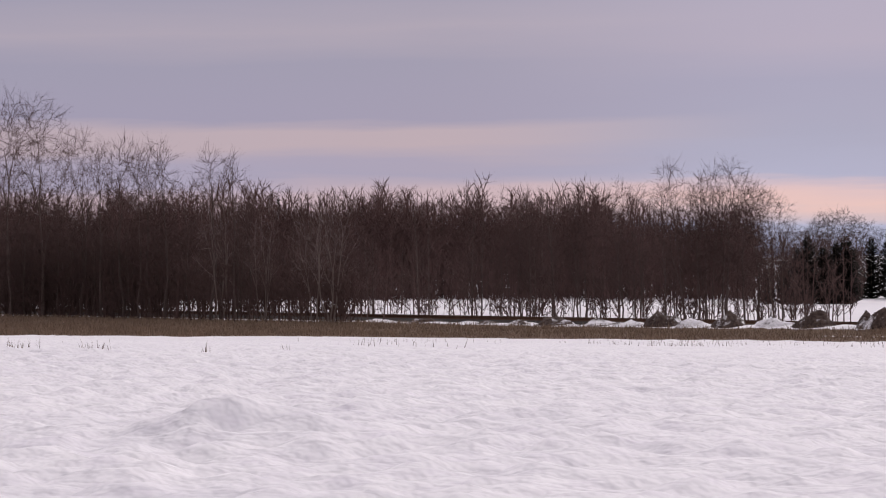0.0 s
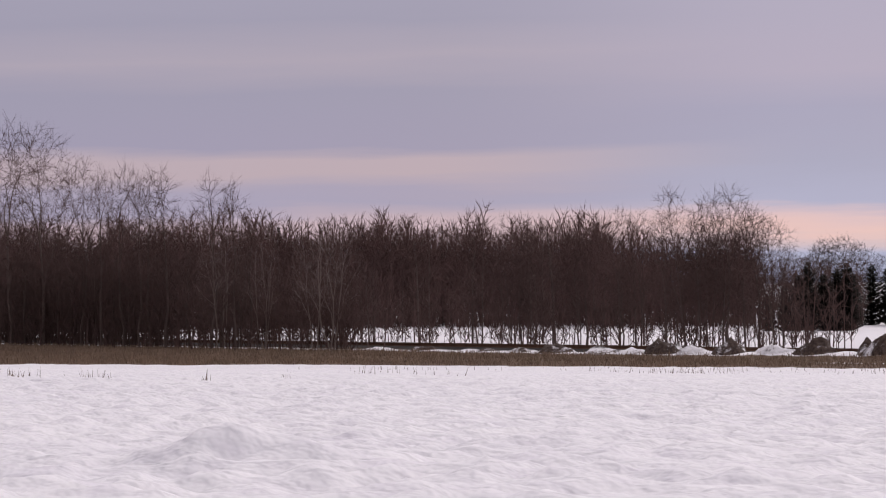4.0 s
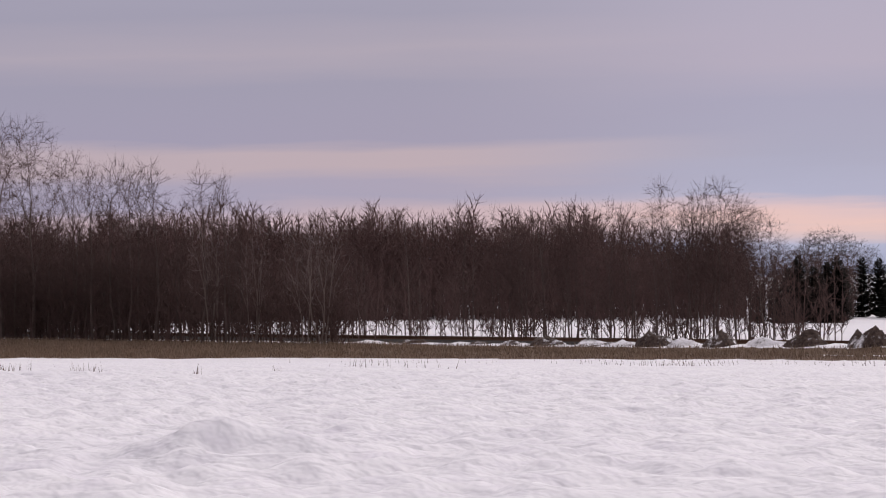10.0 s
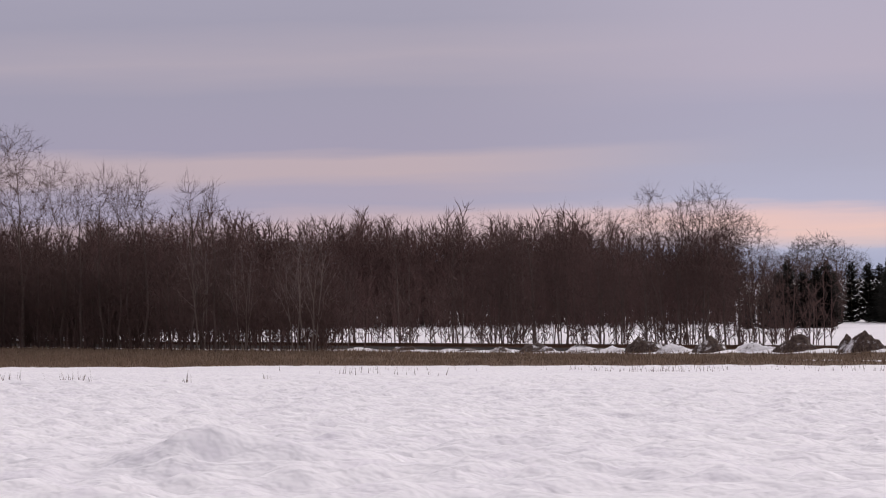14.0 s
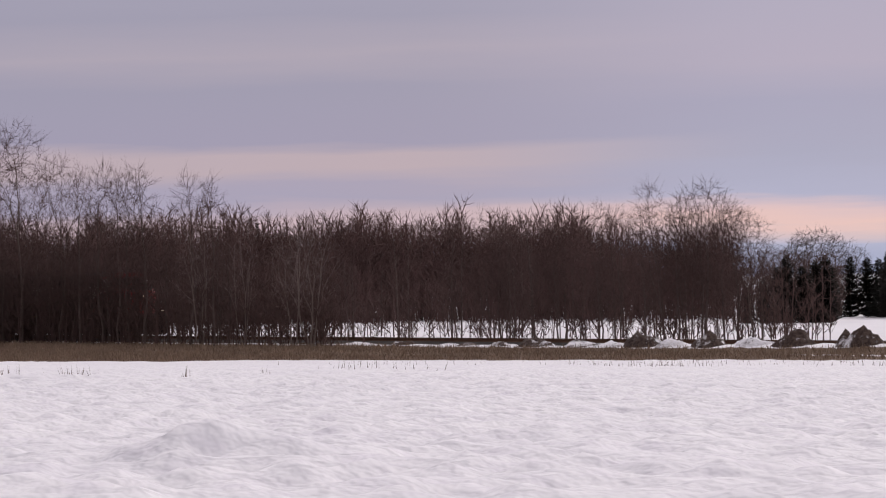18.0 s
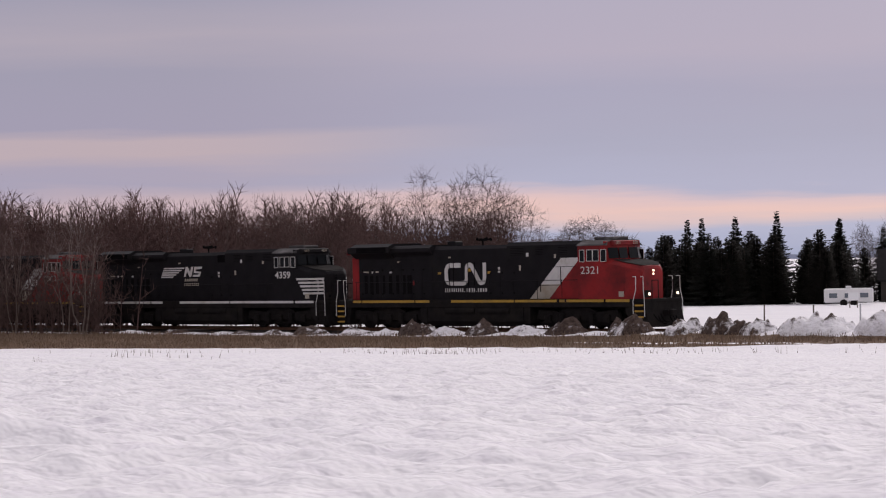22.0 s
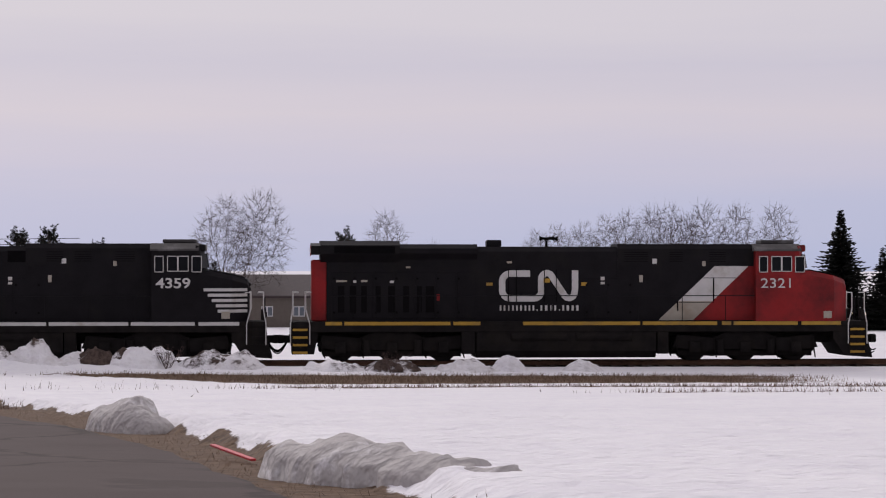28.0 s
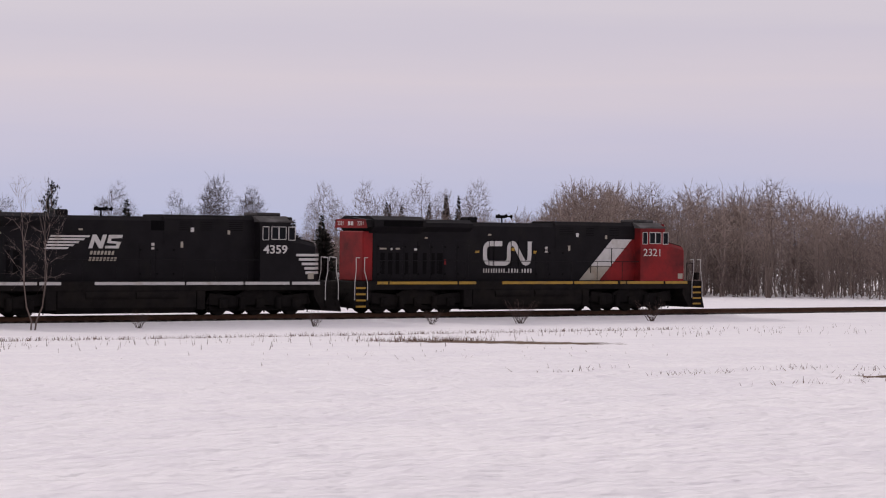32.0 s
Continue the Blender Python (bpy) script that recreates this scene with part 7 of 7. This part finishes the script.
camper(-123.0, 176.3, -1.05, 4.3, 1.6, "long pale trailer parked in the snow")
camper(-52.3, 140.6, -0.55, 2.6, 1.4, "small pale trailer parked in snow")
camper(108.1, 137.6, -0.75, 2.6, 1.7, "small white camper parked before the wood")
camper(103.2, 147.4, -0.8, 1.9, 1.6, "small white camper parked before the wood")


def long_barn():
    e = thing("barn", facing(8.5, 189.8, -1.3), "long low beige building with a dull red roof", "barn")
    gable_walls(e, -11.5, 11.5, 0, 8, 2.7, 4.2, "wall_beige")
    gable_roof(e, -11.5, 11.5, 0, 8, 2.7, 4.2, "roof_red")
    for x in (-9.0, -6.5, -3.0, 0.5, 4.0, 8.0):
        wall_window(e, x, 1.5, 0.9, 0.8, 0.0)
    bm = bmesh.new()
    box(bm, -0.3, 0.3, 3.6, 4.2, 4.1, 4.7)
    part("chimney", bm, "roof_dark", e)


long_barn()


def cottage():
    e = thing("house", facing(77.6, 168.0, -0.8), "dark-roofed cottage with a small white-trimmed dormer", "house")
    gable_walls(e, -2.6, 5.0, 0, 7, 1.5, 1.55, "wall_dark")
    bm = bmesh.new()
    loft(bm, [[(x0, y0, z), (x1, y0, z), (x1, y1, z), (x0, y1, z)] for x0, x1, y0, y1, z in ((-2.95, 5.35, -0.35, 7.35, 1.45), (-2.95, 5.35, -0.35, 7.35, 1.6), (-0.3, 2.9, 3.2, 3.8, 4.35))])
    roof = part("roof", bm, "roof_dark", e, "dark hipped shingle roof")
    bm = bmesh.new()
    prism(bm, [(-0.6, 1.9), (0.5, 1.9), (0.5, 2.6), (-0.05, 3.2), (-0.6, 2.6)], 0.1, 2.4)
    d = part("dormer", bm, "wall_white", e, "small white dormer")
    wall_window(d, -0.05, 2.3, 0.5, 0.5, 0.1)
    wall_window(e, -1.4, 1.0, 0.8, 0.8, 0.0)
    bm = bmesh.new()
    box(bm, -2.9, 5.3, -0.42, -0.34, 1.35, 1.55)
    part("fascia", bm, "wall_white", roof, "white fascia board")


cottage()


def white_house():
    e = thing("house", facing(91.5, 143.4, -0.6), "white house with a steep dark roof and a porch", "house")
    gable_walls(e, -1.2, 4.6, 0, 6, 1.7, 3.9, "wall_white")
    gable_roof(e, -1.0, 4.6, 0, 6, 1.7, 3.9, "roof_dark", 0.2)
    bm = bmesh.new()
    prism(bm, [(-2.7, -0.2), (-1.0, -0.2), (-1.0, 3.9), (-1.6, 3.9), (-1.85, 2.4), (-2.2, 1.0)], -0.3, 5.0)
    part("flared_wall", bm, "wall_white", e, "white flared end wall")
    wall_window(e, 0.4, 1.2, 0.9, 1.0, 0.0, "wall_beige")
    bm = bmesh.new()
    box(bm, -1.0, 1.8, -1.8, 0.0, 0.75, 0.85)
    porch = part("porch_roof", bm, "roof_dark", e)
    for x in (-0.9, 0.4, 1.7):
        bm = bmesh.new()
        box(bm, x - 0.06, x + 0.06, -1.75, -1.63, -0.2, 0.75)
        part("porch_post", bm, "wall_white", porch)
    small_shed(96.4, 142.6, -0.6, "wall_white", "small white shed beside the house")
    small_shed(69.2, 151.6, -0.85, "wall_beige", "small dark-roofed shed beside the cottage")


def small_shed(x, y, base, mat, label):
    e2 = thing("shed", facing(x, y, base), label, "shed")
    gable_walls(e2, -1.3, 1.3, 0, 2.5, 1.1, 1.6, mat)
    gable_roof(e2, -1.3, 1.3, 0, 2.5, 1.1, 1.6, "roof_dark", 0.15, 0.08)
    bm = bmesh.new()
    box(bm, -0.3, 0.3, -0.03, 0.0, -0.1, 0.95)
    part("door", bm, "wall_dark", e2)


white_house()


def notice_board():
    e = thing("notice_board", facing(-114.1, 164.2, -0.95), "white notice board on two legs in the snow", "sign board")
    for s in (-1, 1):
        bm = bmesh.new()
        box(bm, s * 0.3 - 0.04, s * 0.3 + 0.04, 0, 0.08, -0.2, 1.3)
        part("leg", bm, "wood", e)
    bm = bmesh.new()
    box(bm, -0.42, 0.42, -0.03, 0.0, 0.75, 1.4)
    part("board", bm, "signwhite", e)


notice_board()


def utility_pole(x, y, top, arms, label):
    e = thing("utility_pole", facing(x, y, floor_z(x, y)), label, "utility pole", "utility poles")
    h = top - e.location.z
    bm = bmesh.new()
    rod(bm, (0, 0, -0.5), (0, 0, h), 0.15, 0.10, n=10)
    part("pole", bm, "wood", e)
    for k in range(arms):
        bm = bmesh.new()
        box(bm, -0.9, 0.9, -0.16, -0.1, h - 0.75 - 0.6 * k, h - 0.65 - 0.6 * k)
        part("crossarm", bm, "wood", e)
    return e


utility_pole(-58.8, 191.2, 9.4, 0, "tall bare wooden utility pole")
utility_pole(67.9, 177.5, 7.1, 2, "wooden utility pole with two crossarms")
POLE = utility_pole(-57.9, 191.5, 9.2, 1, "wooden utility pole with a crossarm")
for za, zb in ((6.9, 5.9), (6.4, 5.5)):
    bm = bmesh.new()
    pts = [(-57.9 + 43 * k / 10, 191.0 - 3 * k / 10, za + (zb - za) * k / 10 - 0.5 * math.sin(math.pi * k / 10)) for k in range(11)]
    loft(bm, [[(x, y + 0.022 * math.cos(q * 1.571), z + 0.022 * math.sin(q * 1.571)) for q in range(4)] for x, y, z in pts])
    wire = part("wire", bm, "grille", POLE, "thin sagging power line")
    wire.matrix_parent_inverse = POLE.matrix_basis.inverted()


# ---- far shore ----
def far_hills():
    n = 160
    verts, faces = [], []
    for i in range(n + 1):
        a = radians(-75 + 54 * i / n)
        d = 4600
        z = 0.0 + 6 * noise.noise((i * 0.13, 3.0, 0)) + 3 * noise.noise((i * 0.5, 9.0, 0))
        verts += [(d * math.sin(a), d * math.cos(a), -12), (d * math.sin(a), d * math.cos(a), z), (1.05 * d * math.sin(a), 1.05 * d * math.cos(a), -12)]
        if i:
            q = 3 * (i - 1)
            faces += [(q, q + 3, q + 4, q + 1), (q + 1, q + 4, q + 5, q + 2)]
    # distance haze is painted into the base colour; no air lies between
    M["hills"] = material("far_hills_painted_hazy_blue", (0.34, 0.38, 0.50), 1.0, spec=0.0, var=0.15, scale=0.01, fine=0.1)
    tagged(mesh_part("far_hills", verts, faces, "hills", smooth=True), "low hills painted hazy blue beyond the river", "hills", kind="structure")


far_hills()


def motions():
    """The train rolls along the track, its wheels turning."""
    ts = [k * 0.5 for k in range(65)]
    for i, e in enumerate(LOCOS):
        walk(e, [(t, pose(train_x(t) - PITCH * i, TRACK_Y, 0)) for t in ts])
    turns = [0.0] + [21 + 0.04 * k for k in range(276)]
    for i, wheelset in WHEELS:
        if i < 2:
            x = wheelset.location.x
            walk(wheelset, [(t, pose(x, 0, 0.53, 0, math.degrees((train_x(t) - train_x(21)) / 0.53) if t > 21 else 0.0, 0)) for t in turns])



motions()
